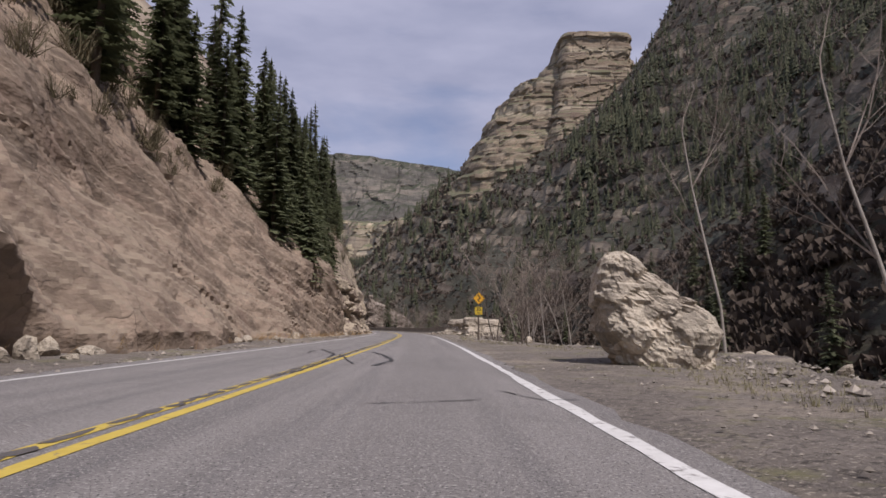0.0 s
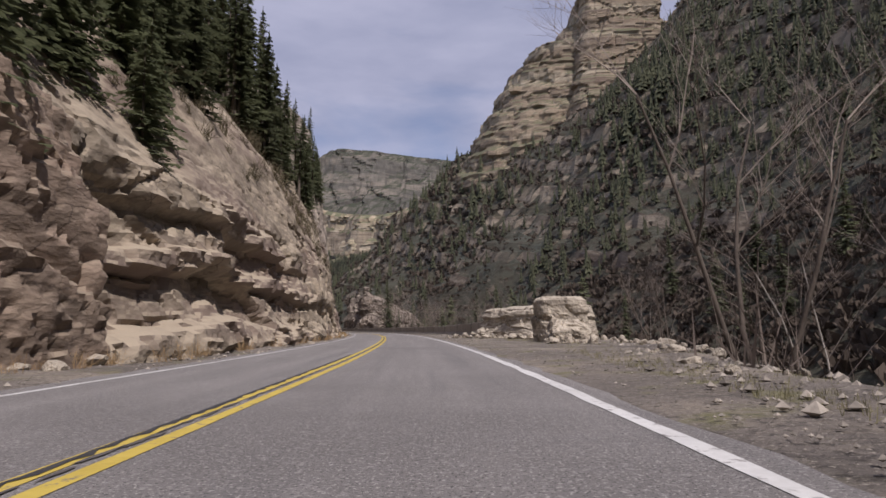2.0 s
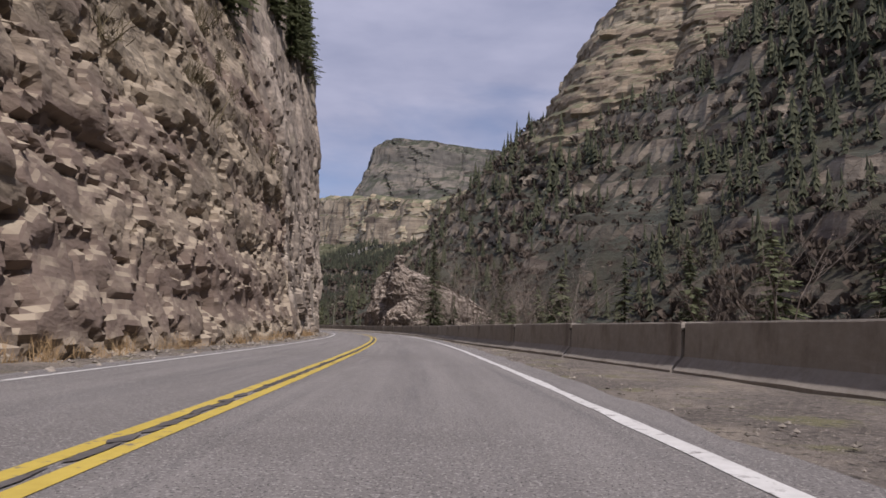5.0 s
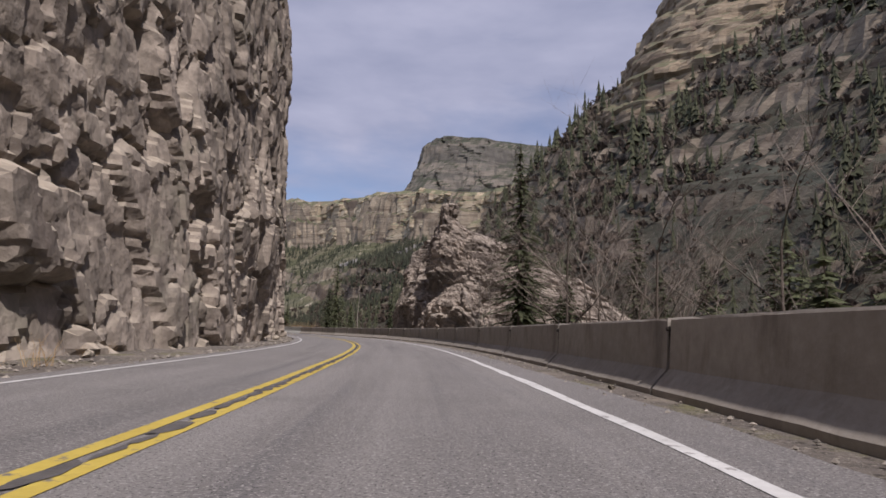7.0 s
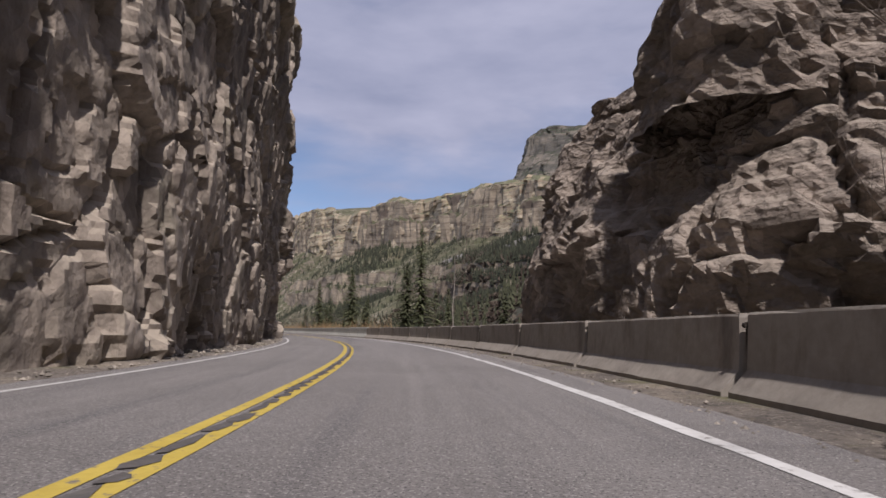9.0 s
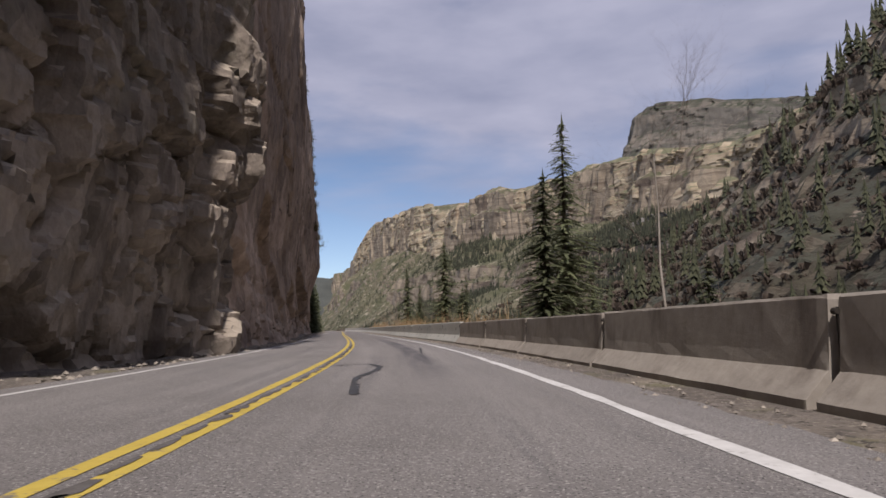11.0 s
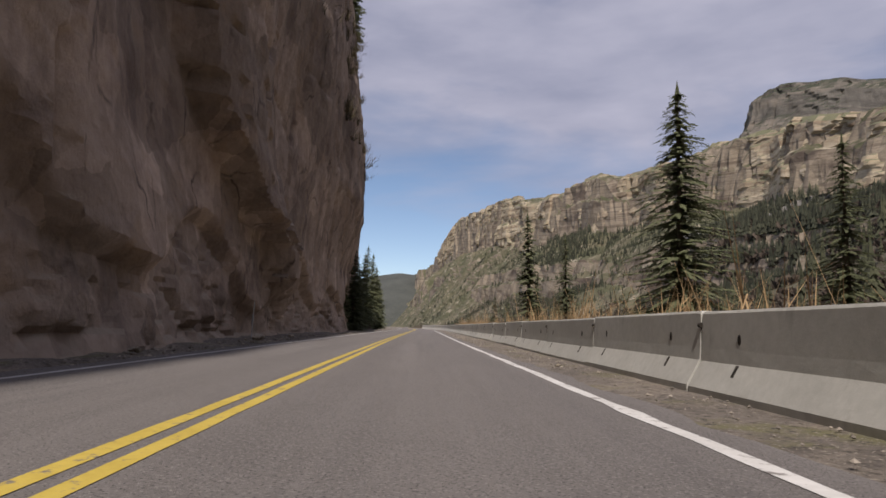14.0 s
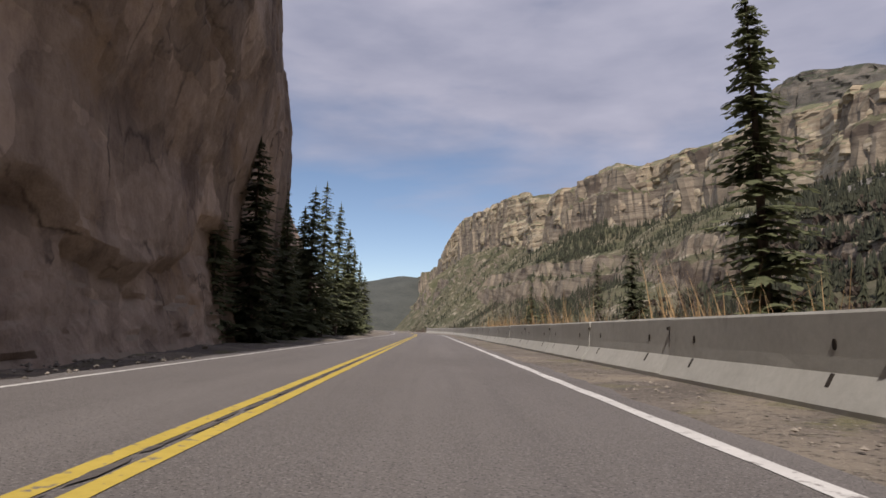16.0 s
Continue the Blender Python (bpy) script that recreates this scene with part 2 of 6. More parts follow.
def cell_tone(nt, vec, colour, stretch, lo, hi):
    """Each broken piece in a tone of its own."""
    mp, vo = nt.nodes.new("ShaderNodeMapping"), nt.nodes.new("ShaderNodeTexVoronoi")
    sp, mr, hsv = nt.nodes.new("ShaderNodeSeparateXYZ"), nt.nodes.new("ShaderNodeMapRange"), nt.nodes.new("ShaderNodeHueSaturation")
    wob, add = nt.nodes.new("ShaderNodeTexNoise"), nt.nodes.new("ShaderNodeMixRGB")
    mp.inputs["Scale"].default_value = stretch
    wob.inputs["Scale"].default_value, wob.inputs["Detail"].default_value = 0.8, 5
    add.blend_type, add.inputs["Fac"].default_value = "ADD", 0.9
    nt.links.new(vec, mp.inputs["Vector"])
    nt.links.new(mp.outputs["Vector"], wob.inputs["Vector"])
    nt.links.new(mp.outputs["Vector"], add.inputs["Color1"])
    nt.links.new(wob.outputs["Color"], add.inputs["Color2"])
    vo.inputs["Scale"].default_value = 1.0
    nt.links.new(add.outputs["Color"], vo.inputs["Vector"])
    nt.links.new(vo.outputs["Color"], sp.inputs["Vector"])
    nt.links.new(sp.outputs["X"], mr.inputs["Value"])
    mr.inputs["To Min"].default_value, mr.inputs["To Max"].default_value = lo, hi
    nt.links.new(mr.outputs["Result"], hsv.inputs["Value"])
    nt.links.new(colour, hsv.inputs["Color"])
    return hsv.outputs["Color"]


def crack_lines(nt, vec, colour, stretch, width, dark):
    """Dark joints between broken pieces."""
    mp, vo, mr = nt.nodes.new("ShaderNodeMapping"), nt.nodes.new("ShaderNodeTexVoronoi"), nt.nodes.new("ShaderNodeMapRange")
    wob, add = nt.nodes.new("ShaderNodeTexNoise"), nt.nodes.new("ShaderNodeMixRGB")
    mp.inputs["Scale"].default_value = stretch
    wob.inputs["Scale"].default_value, wob.inputs["Detail"].default_value = 1.3, 6
    add.blend_type, add.inputs["Fac"].default_value = "ADD", 0.8
    nt.links.new(vec, mp.inputs["Vector"])
    nt.links.new(mp.outputs["Vector"], wob.inputs["Vector"])
    nt.links.new(mp.outputs["Vector"], add.inputs["Color1"])
    nt.links.new(wob.outputs["Color"], add.inputs["Color2"])
    vo.feature = "DISTANCE_TO_EDGE"
    vo.inputs["Scale"].default_value = 1.0
    nt.links.new(add.outputs["Color"], vo.inputs["Vector"])
    nt.links.new(vo.outputs["Distance"], mr.inputs["Value"])
    mr.inputs["From Min"].default_value, mr.inputs["From Max"].default_value = width, 0.0
    gate = noise_mask(nt, vec, 0.5, 0.45, 0.6)
    mu = nt.nodes.new("ShaderNodeMath")
    mu.operation = "MULTIPLY"
    nt.links.new(mr.outputs["Result"], mu.inputs[0])
    nt.links.new(gate, mu.inputs[1])
    return mix_in(nt, colour, mu.outputs[0], dark)


def rock_extra(dust, stain, lichen=None, flat=(0.45, 0.85), streak=(0.7, 0.7, 0.12), cell=None, crack=None, seam=None):
    """Pieces in tones of their own, dust on ledges, dark water stains running down (on the cut, level bands with
    undercut shade put into the colour) and joints' dirt.
    """
    def f(nt, tc, mp, colour):
        vec = tc.outputs["Object"]
        if cell:
            colour = cell_tone(nt, vec, colour, cell, 0.72, 1.3)
            colour = cell_tone(nt, vec, colour, tuple(c * 3.3 for c in cell), 0.8, 1.22)
        if crack:
            colour = crack_lines(nt, vec, colour, crack, 0.025, tuple(c * 0.5 for c in stain))
        colour = mix_in(nt, colour, noise_mask(nt, vec, 1.0, 0.52, 0.72, stretch=streak), stain)
        if seam:
            colour = mix_in(nt, colour, noise_mask(nt, vec, 1.0, 0.47, 0.58, detail=6, stretch=(0.05, 0.05, 0.22)), seam)
        if lichen:
            colour = mix_in(nt, colour, noise_mask(nt, vec, 0.35, 0.55, 0.75), lichen)
        return mix_in(nt, colour, slope_mask(nt, *flat), dust)
    return f


def strata_extra(pale, dark, plants, beds):
    """Level beds of paler and darker rock, stains running down, and low plants on the benches."""
    def f(nt, tc, mp, colour):
        vec = tc.outputs["Object"]
        colour = mix_in(nt, colour, noise_mask(nt, vec, 1.0, 0.47, 0.62, detail=4, stretch=(0.008, 0.008, beds * 1.4)), pale)
        colour = mix_in(nt, colour, noise_mask(nt, vec, 1.0, 0.53, 0.64, detail=5, stretch=(0.012, 0.012, beds * 2.3)), dark)
        colour = mix_in(nt, colour, noise_mask(nt, vec, 1.0, 0.56, 0.70, detail=5, stretch=(0.09, 0.09, 0.014)), dark)
        return mix_in(nt, colour, slope_mask(nt, 0.35, 0.62), plants)
    return f


def worn(other, scale, lo, hi, stretch=None):
    def f(nt, tc, mp, colour):
        return mix_in(nt, colour, noise_mask(nt, tc.outputs["Object"], scale, lo, hi, detail=6, stretch=stretch), other)
    return f


def verge_extra(nt, tc, mp, colour):
    """Pale dusty patches, olive grass and dark gravel."""
    vec = tc.outputs["Object"]
    colour = mix_in(nt, colour, noise_mask(nt, vec, 0.35, 0.50, 0.64, detail=6), (0.27, 0.23, 0.185))
    colour = mix_in(nt, colour, noise_mask(nt, vec, 0.8, 0.54, 0.66, detail=6), (0.165, 0.155, 0.085))
    colour = mix_in(nt, colour, noise_mask(nt, vec, 9.0, 0.54, 0.64, detail=5), (0.075, 0.065, 0.056))
    return mix_in(nt, colour, noise_mask(nt, vec, 22.0, 0.58, 0.66, detail=3), (0.34, 0.30, 0.25))


M = {}
M["slab"] = shader("tan_bedded_sandstone", (0.175, 0.132, 0.102), (0.29, 0.222, 0.168), 0.22, (1, 1, 2.2), 0.95, 0.7, 3.0, 0.08, extra=rock_extra((0.27, 0.215, 0.16), (0.135, 0.098, 0.078), (0.25, 0.178, 0.14), cell=(0.25, 0.5, 0.9), crack=(0.4, 0.5, 1.1)), crag=0.9)
# level dark bands: darker beds, and an undercut's shade put into the colour
M["cut"] = shader("broken_tan_rock", (0.185, 0.150, 0.114), (0.35, 0.292, 0.22), 0.3, (1, 1, 1.8), 0.95, 0.55, 3.6, 0.08, extra=rock_extra((0.36, 0.30, 0.225), (0.125, 0.096, 0.077), streak=(0.10, 0.10, 0.55), cell=(0.4, 0.4, 0.9), crack=(0.7, 0.7, 1.0), seam=(0.175, 0.132, 0.108)), crag=1.3)
M["cliff"] = shader("grey_jointed_rock", (0.17, 0.142, 0.12), (0.345, 0.292, 0.245), 0.3, (1, 1, 0.8), 0.95, 0.6, 3.2, 0.12, extra=rock_extra((0.42, 0.36, 0.29), (0.125, 0.10, 0.086), (0.29, 0.26, 0.205), cell=(0.6, 0.6, 0.4)), crag=1.2)
M["dark"] = shader("brown_massive_rock", (0.255, 0.19, 0.155), (0.42, 0.325, 0.26), 0.22, (1, 1, 0.85), 0.93, 0.9, 2.6, 0.10, extra=rock_extra((0.34, 0.28, 0.225), (0.17, 0.124, 0.104), (0.36, 0.25, 0.17), flat=(0.55, 0.9), streak=(0.45, 0.45, 0.2), cell=(0.22, 0.22, 0.18), crack=(0.30, 0.30, 0.16)), crag=0.55)
M["butt"] = shader("pinkish_blocky_rock", (0.185, 0.152, 0.128), (0.35, 0.292, 0.246), 0.35, (1, 1, 1.6), 0.95, 0.95, 2.4, 0.25, extra=rock_extra((0.37, 0.315, 0.265), (0.13, 0.104, 0.088), cell=(0.5, 0.5, 0.7)), crag=1.2)
M["boulder"] = shader("pale_weathered_boulder", (0.27, 0.228, 0.182), (0.48, 0.42, 0.335), 0.9, (1, 1, 1), 0.93, 0.9, 3.5, 0.12, rand=0.18, extra=rock_extra((0.46, 0.40, 0.32), (0.20, 0.165, 0.135), cell=(0.8, 0.8, 1.0)), crag=2.2)
M["dirt"] = shader("dry_dirt_and_gravel", (0.10, 0.086, 0.076), (0.215, 0.186, 0.162), 0.5, (1, 1, 1), 0.97, 1.0, 14.0, 0.06, extra=verge_extra)
M["butte"] = shader("banded_butte_sandstone", (0.17, 0.128, 0.095), (0.36, 0.285, 0.205), 0.05, (1, 1, 3.0), 0.96, 0.6, 0.5, 0.6, extra=strata_extra((0.40, 0.335, 0.25), (0.135, 0.098, 0.078), (0.12, 0.115, 0.07), 0.16))
M["rim"] = shader("cream_rim_sandstone", (0.30, 0.238, 0.168), (0.47, 0.385, 0.275), 0.03, (1, 1, 2.5), 0.96, 0.6, 0.4, 0.8, extra=strata_extra((0.52, 0.44, 0.33), (0.24, 0.175, 0.122), (0.15, 0.15, 0.09), 0.10))
M["mesa"] = shader("dark_grey_mesa_rock", (0.075, 0.069, 0.063), (0.17, 0.155, 0.135), 0.012, (1, 1, 0.6), 0.96, 0.8, 0.10, 3.0, extra=strata_extra((0.215, 0.185, 0.155), (0.07, 0.064, 0.058), (0.045, 0.05, 0.034), 0.03))
M["scree"] = shader("grey_loose_scree", (0.17, 0.16, 0.15), (0.27, 0.255, 0.235), 0.3, (1, 1, 1), 0.97, 0.8, 2.0, 0.4)
M["bark"] = shader("grey_brown_bark", (0.07, 0.055, 0.045), (0.16, 0.13, 0.105), 3.0, (1, 1, 0.25), 0.95, 0.8, 14.0, 0.02, rand=0.2)
M["twig"] = shader("bare_grey_twigs", (0.13, 0.105, 0.09), (0.27, 0.225, 0.19), 1.5, (1, 1, 0.5), 0.95, 0.0, rand=0.2)
M["pale_bark"] = shader("pale_grey_bark", (0.20, 0.175, 0.15), (0.40, 0.36, 0.32), 2.5, (1, 1, 0.4), 0.95, 0.4, 14.0, 0.02, rand=0.15)
M["needles"] = shader("dark_green_needles", (0.078, 0.093, 0.050), (0.165, 0.176, 0.098), 0.9, (1, 1, 1), 0.8, 0.0, rand=0.35)


def leafy(m, share):
    """Lets part of the light through thin needles."""
    nt = m.node_tree
    b, out = nt.nodes["Principled BSDF"], nt.nodes["Material Output"]
    tr, mx = nt.nodes.new("ShaderNodeBsdfTranslucent"), nt.nodes.new("ShaderNodeMixShader")
    mx.inputs["Fac"].default_value = share
    nt.links.new(b.inputs["Base Color"].links[0].from_socket, tr.inputs["Color"])
    nt.links.new(b.outputs["BSDF"], mx.inputs[1])
    nt.links.new(tr.outputs["BSDF"], mx.inputs[2])
    nt.links.new(mx.outputs["Shader"], out.inputs["Surface"])


leafy(M["needles"], 0.4)
M["brush"] = shader("grey_brown_brushwood", (0.085, 0.065, 0.055), (0.20, 0.16, 0.135), 0.12, (1, 1, 1), 0.95, 0.0)
M["straw"] = shader("dry_orange_straw", (0.24, 0.155, 0.08), (0.44, 0.31, 0.17), 0.5, (1, 1, 1), 0.9, 0.0)
M["grass"] = shader("dry_olive_grass", (0.16, 0.15, 0.08), (0.30, 0.265, 0.16), 0.5, (1, 1, 1), 0.95, 0.0)


def asphalt_extra(nt, tc, mp, colour):
    """Worn wheel tracks and a darker strip between them along the lane, stains and pale and dark stones."""
    vec = tc.outputs["Object"]
    along = nt.nodes.new("ShaderNodeUVMap").outputs["UV"]
    colour = mix_in(nt, colour, noise_mask(nt, along, 1.0, 0.46, 0.66, detail=5, stretch=(1.1, 0.022, 1)), (0.235, 0.218, 0.21))
    colour = mix_in(nt, colour, noise_mask(nt, along, 1.0, 0.53, 0.72, detail=5, stretch=(1.7, 0.05, 1)), (0.125, 0.118, 0.12))
    colour = mix_in(nt, colour, noise_mask(nt, vec, 0.13, 0.52, 0.66, detail=5), (0.15, 0.138, 0.133))
    colour = mix_in(nt, colour, noise_mask(nt, vec, 16.0, 0.54, 0.68, detail=4), (0.27, 0.255, 0.245))
    colour = mix_in(nt, colour, noise_mask(nt, vec, 42.0, 0.58, 0.64, detail=2), (0.37, 0.35, 0.33))
    # an oily stripe along the lane, on the outside of the bend
    sp = nt.nodes.new("ShaderNodeSeparateXYZ")
    nt.links.new(along, sp.inputs["Vector"])
    stain = noise_mask(nt, along, 1.0, 0.25, 0.60, detail=6, stretch=(3.0, 0.35, 1))
    for axis, lo, hi in (("X", -0.10, 0.12), ("X", 0.72, 0.50), ("Y", 240.0, 247.0), ("Y", 279.0, 270.0)):
        mr, mu = nt.nodes.new("ShaderNodeMapRange"), nt.nodes.new("ShaderNodeMath")
        mr.inputs["From Min"].default_value, mr.inputs["From Max"].default_value = lo, hi
        mu.operation = "MULTIPLY"
        nt.links.new(sp.outputs[axis], mr.inputs["Value"])
        nt.links.new(mr.outputs["Result"], mu.inputs[0])
        nt.links.new(stain, mu.inputs[1])
        stain = mu.outputs[0]
    colour = mix_in(nt, colour, stain, (0.085, 0.08, 0.088))
    # the newer, darker course of asphalt beyond the bend
    mr = nt.nodes.new("ShaderNodeMapRange")
    mr.inputs["From Min"].default_value, mr.inputs["From Max"].default_value, mr.inputs["To Max"].default_value = 266.0, 282.0, 0.45
    nt.links.new(sp.outputs["Y"], mr.inputs["Value"])
    colour = mix_in(nt, colour, mr.outputs["Result"], (0.105, 0.093, 0.088))
    return mix_in(nt, colour, noise_mask(nt, vec, 47.0, 0.58, 0.64, detail=2, stretch=(1.1, 0.9, 1)), (0.06, 0.056, 0.056))


M["asphalt"] = shader("old_grey_asphalt", (0.16, 0.148, 0.143), (0.205, 0.19, 0.184), 0.35, (1, 1, 1), 0.88, 0.8, 45.0, 0.02, extra=asphalt_extra)
M["scar"] = shader("grey_paint_scar", (0.07, 0.064, 0.062), (0.13, 0.118, 0.112), 6.0, (1, 1, 1), 0.9, 0.2, 40.0, 0.004)
M["tar"] = shader("black_crack_sealant", (0.03, 0.029, 0.03), (0.06, 0.057, 0.056), 3.0, (1, 1, 1), 0.65, 0.2, 40.0, 0.004)
M["yellow"] = shader("worn_yellow_paint", (0.42, 0.31, 0.060), (0.53, 0.40, 0.085), 1.2, (1, 1, 1), 0.8, 0.3, 60.0, 0.006, extra=worn((0.16, 0.145, 0.13), 7.0, 0.58, 0.66))
M["white"] = shader("worn_white_paint", (0.47, 0.46, 0.445), (0.62, 0.61, 0.595), 1.0, (1, 1, 1), 0.8, 0.3, 60.0, 0.006, extra=worn((0.2, 0.185, 0.175), 6.0, 0.56, 0.66))


def hill_extra(nt, tc, mp, colour):
    """Level pale ledges where the slope is steep; brown scrub soil with pale debris where it lies back."""
    dip = nt.nodes.new("ShaderNodeMapping")
    dip.inputs["Rotation"].default_value = (radians(-13.5), 0, 0)
    nt.links.new(tc.outputs["Object"], dip.inputs["Vector"])
    vec = dip.outputs["Vector"]
    colour = mix_in(nt, colour, noise_mask(nt, vec, 1.0, 0.50, 0.62, detail=5, stretch=(0.012, 0.012, 0.32)), (0.155, 0.12, 0.093))
    colour = mix_in(nt, colour, noise_mask(nt, vec, 1.0, 0.57, 0.68, detail=5, stretch=(0.10, 0.10, 0.02)), (0.11, 0.087, 0.070))
    colour = mix_in(nt, colour, noise_mask(nt, vec, 1.0, 0.57, 0.65, detail=4, stretch=(0.016, 0.016, 0.05)), (0.105, 0.082, 0.066))
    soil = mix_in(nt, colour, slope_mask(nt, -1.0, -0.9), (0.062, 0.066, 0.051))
    soil = mix_in(nt, soil, noise_mask(nt, vec, 0.03, 0.42, 0.6, detail=6), (0.060, 0.054, 0.037))
    soil = mix_in(nt, soil, noise_mask(nt, vec, 0.40, 0.50, 0.60, detail=4), (0.048, 0.040, 0.030))
    soil = mix_in(nt, soil, noise_mask(nt, vec, 0.16, 0.62, 0.67, detail=6, stretch=(1, 1, 3.0)), (0.20, 0.165, 0.13))
    # beyond the bend the slopes are paler, dry and stony
    vec = tc.outputs["Object"]
    sp, mr = nt.nodes.new("ShaderNodeSeparateXYZ"), nt.nodes.new("ShaderNodeMapRange")
    nt.links.new(vec, sp.inputs["Vector"])
    mr.inputs["From Min"].default_value, mr.inputs["From Max"].default_value = 400.0, 520.0
    nt.links.new(sp.outputs["Y"], mr.inputs["Value"])
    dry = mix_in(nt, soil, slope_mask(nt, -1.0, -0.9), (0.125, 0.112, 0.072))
    dry = mix_in(nt, dry, noise_mask(nt, vec, 0.035, 0.44, 0.56, detail=6), (0.078, 0.080, 0.044))
    dry = mix_in(nt, dry, noise_mask(nt, vec, 0.09, 0.57, 0.63, detail=6), (0.30, 0.262, 0.20))
    soil = mix_in(nt, soil, mr.outputs["Result"], dry)
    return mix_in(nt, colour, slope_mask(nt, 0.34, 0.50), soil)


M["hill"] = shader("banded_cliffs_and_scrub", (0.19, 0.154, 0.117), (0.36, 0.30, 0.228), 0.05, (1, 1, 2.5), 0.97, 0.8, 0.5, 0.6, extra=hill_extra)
M["far"] = shader("far_blue_green_hill", (0.05, 0.055, 0.05), (0.085, 0.09, 0.08), 0.012, (1, 1, 1), 0.97, 0.6, 0.05, 6.0)
M["soil"] = shader("valley_scrub_ground", (0.075, 0.062, 0.042), (0.17, 0.14, 0.095), 0.09, (1, 1, 1), 0.97, 0.8, 1.5, 0.3)

# ---- ground ----
EDGE_S = [-200, 0, 9, 14, 20, 28, 36, 42, 50, 60, 70, 80, 95, 104, 112, 122, 138, 152, 165, 185, 215, 246, 266, 304, 335, 1000]
EDGE_O = [8.0, 7.0, 6.9, 9.0, 11.8, 10.5, 6.4, 4.9, 4.7, 6.2, 9.5, 11.0, 12.5, 10.5, 8.4, 7.6, 6.0, 4.4, 4.6, 5.0, 5.2, 4.9, 4.8, 5.0, 5.4, 5.4]


def edge(s):
    return np.interp(s, EDGE_S, EDGE_O)


def build_ground():
    """The sheet under everything: the road's bench, its bank down to the river, and the valley's floor out to the horizon."""
    s = np.concatenate([np.arange(-200, -20, 6.0), np.arange(-20, 400, 0.8), np.arange(400, 1000, 6.0)])
    e = edge(s)
    # right of the bench the bank falls to the river; past the buttress the valley's floor lies nearly level
    drop = np.interp(s, [-200, 190, 240, 280, 1000], [7.0, 7.0, 3.0, 1.6, 1.6])
    cols = [(-60, 0.5), (-30, 0.3), (-14, 0.2), (-9, 0.06), (-7.5, 0.0), (-6.2, -0.03), (-5.4, -0.06), (-3.0, -0.08), (0, -0.08), (2.0, -0.08), (2.5, -0.05)]
    O, Z = [], []
    for o, z in cols:
        O.append(np.full_like(s, o))
        Z.append(np.full_like(s, z))
    for q, z in ((0.2, -0.03), (0.4, -0.02), (0.6, 0.0), (0.8, 0.02), (0.93, 0.06), (1.0, 0.03)):
        O.append(2.5 + (e - 2.5) * q)
        Z.append(np.full_like(s, z))
    for dist, q in ((0.5, 0.12), (1.2, 0.3), (2.4, 0.5), (4.0, 0.72), (6.5, 0.9), (10, 1.0), (20, 1.06), (45, 1.1)):
        O.append(e + dist)
        Z.append(-drop * q)
    O, Z = np.array(O), np.array(Z)
    P = at(np.broadcast_to(s, O.shape), O, Z)
    n = fbm(P * (0.5, 0.5, 0.0), 4, 11)
    off = np.abs(O + 1.5) > 4.2
    P[..., 2] += np.where(off, n * np.clip(np.abs(O) - 5, 0.05, 1.0) * 0.10, 0)
    bank = np.arange(len(O))[:, None] >= 17
    P[..., 2] += np.where(bank, fbm(P * (0.25, 0.25, 0), 4, 5) * 0.5, 0)
    P[..., 0:2] += np.where(bank[..., None], np.stack([fbm(P * 0.3, 3, 21), fbm(P * 0.3, 3, 27)], -1) * 0.5, 0)
    rows, colsn = O.shape
    V = P.reshape(-1, 3)
    F = grid_faces(rows, colsn, flip=True)
    # the valley floor, a wide fan out to the horizon
    ang = np.linspace(0, 2 * math.pi, 97)
    rad = np.array([0, 60, 150, 300, 600, 1200, 2500, 4500.0])
    W = np.stack([rad[:, None] * np.cos(ang) - 40, rad[:, None] * np.sin(ang) + 220, np.full((8, 97), -8.5)], -1)
    W[..., 2] += fbm(W * (0.02, 0.02, 0), 3, 3) * 0.6
    F2 = grid_faces(8, 97) + len(V)
    ob = mesh_object("ground", np.concatenate([V, W.reshape(-1, 3)]), np.concatenate([F, F2]), [M["dirt"], M["soil"]], smooth=True)
    first = (colsn - 1) * 17
    idx = np.zeros(len(ob.data.polygons), int)
    idx[first:] = 1
    ob.data.polygons.foreach_set("material_index", idx.tolist())
    tagged(ob, "dry gravelly dirt verge falling to a scrubby valley floor", "ground", kind="structure")


def lane_shift(s):
    return np.interp(s, [-20, 4, 27, 50, 62, 85, 152, 172, 190, 203, 245, 336], [-0.36, -0.36, -0.12, -0.12, -0.03, -0.05, 0.03, 0.05, 0.34, 0.30, 0.02, 0.03])


def strip(name, o1, o2, z, material, label, category, s0=-150.0, s1=900.0, step=0.7, rough=0.0, k=0, thick=0.0):
    s = np.arange(s0, s1 + step, step)
    a = o1 + (fbm(np.stack([s * 1.3, s * 0, s * 0 + k], -1), 3, k) * rough if rough else 0) + s * 0
    b = (o2(s) if callable(o2) else o2) + (fbm(np.stack([s * 1.3, s * 0 + 9, s * 0 + k], -1), 3, k + 5) * rough if rough else 0) + s * 0
    rows = [(a, z - thick), (a, z), (b, z), (b, z - thick)] if thick else [(a, z), (b, z)]
    V = np.array([at(s, o + lane_shift(s), zz) for o, zz in rows])
    ob = mesh_object(name, V.reshape(-1, 3), grid_faces(len(rows), len(s), flip=True), material)
    flat = np.stack([np.array([o + 0 * s for o, zz in rows]).ravel(), np.tile(s, len(rows))], -1)
    uv = ob.data.uv_layers.new(name="along")
    loops = np.zeros(len(ob.data.loops), int)
    ob.data.loops.foreach_get("vertex_index", loops)
    uv.data.foreach_set("uv", flat[loops].ravel())
    return tagged(ob, label, category, kind="structure")


build_ground()
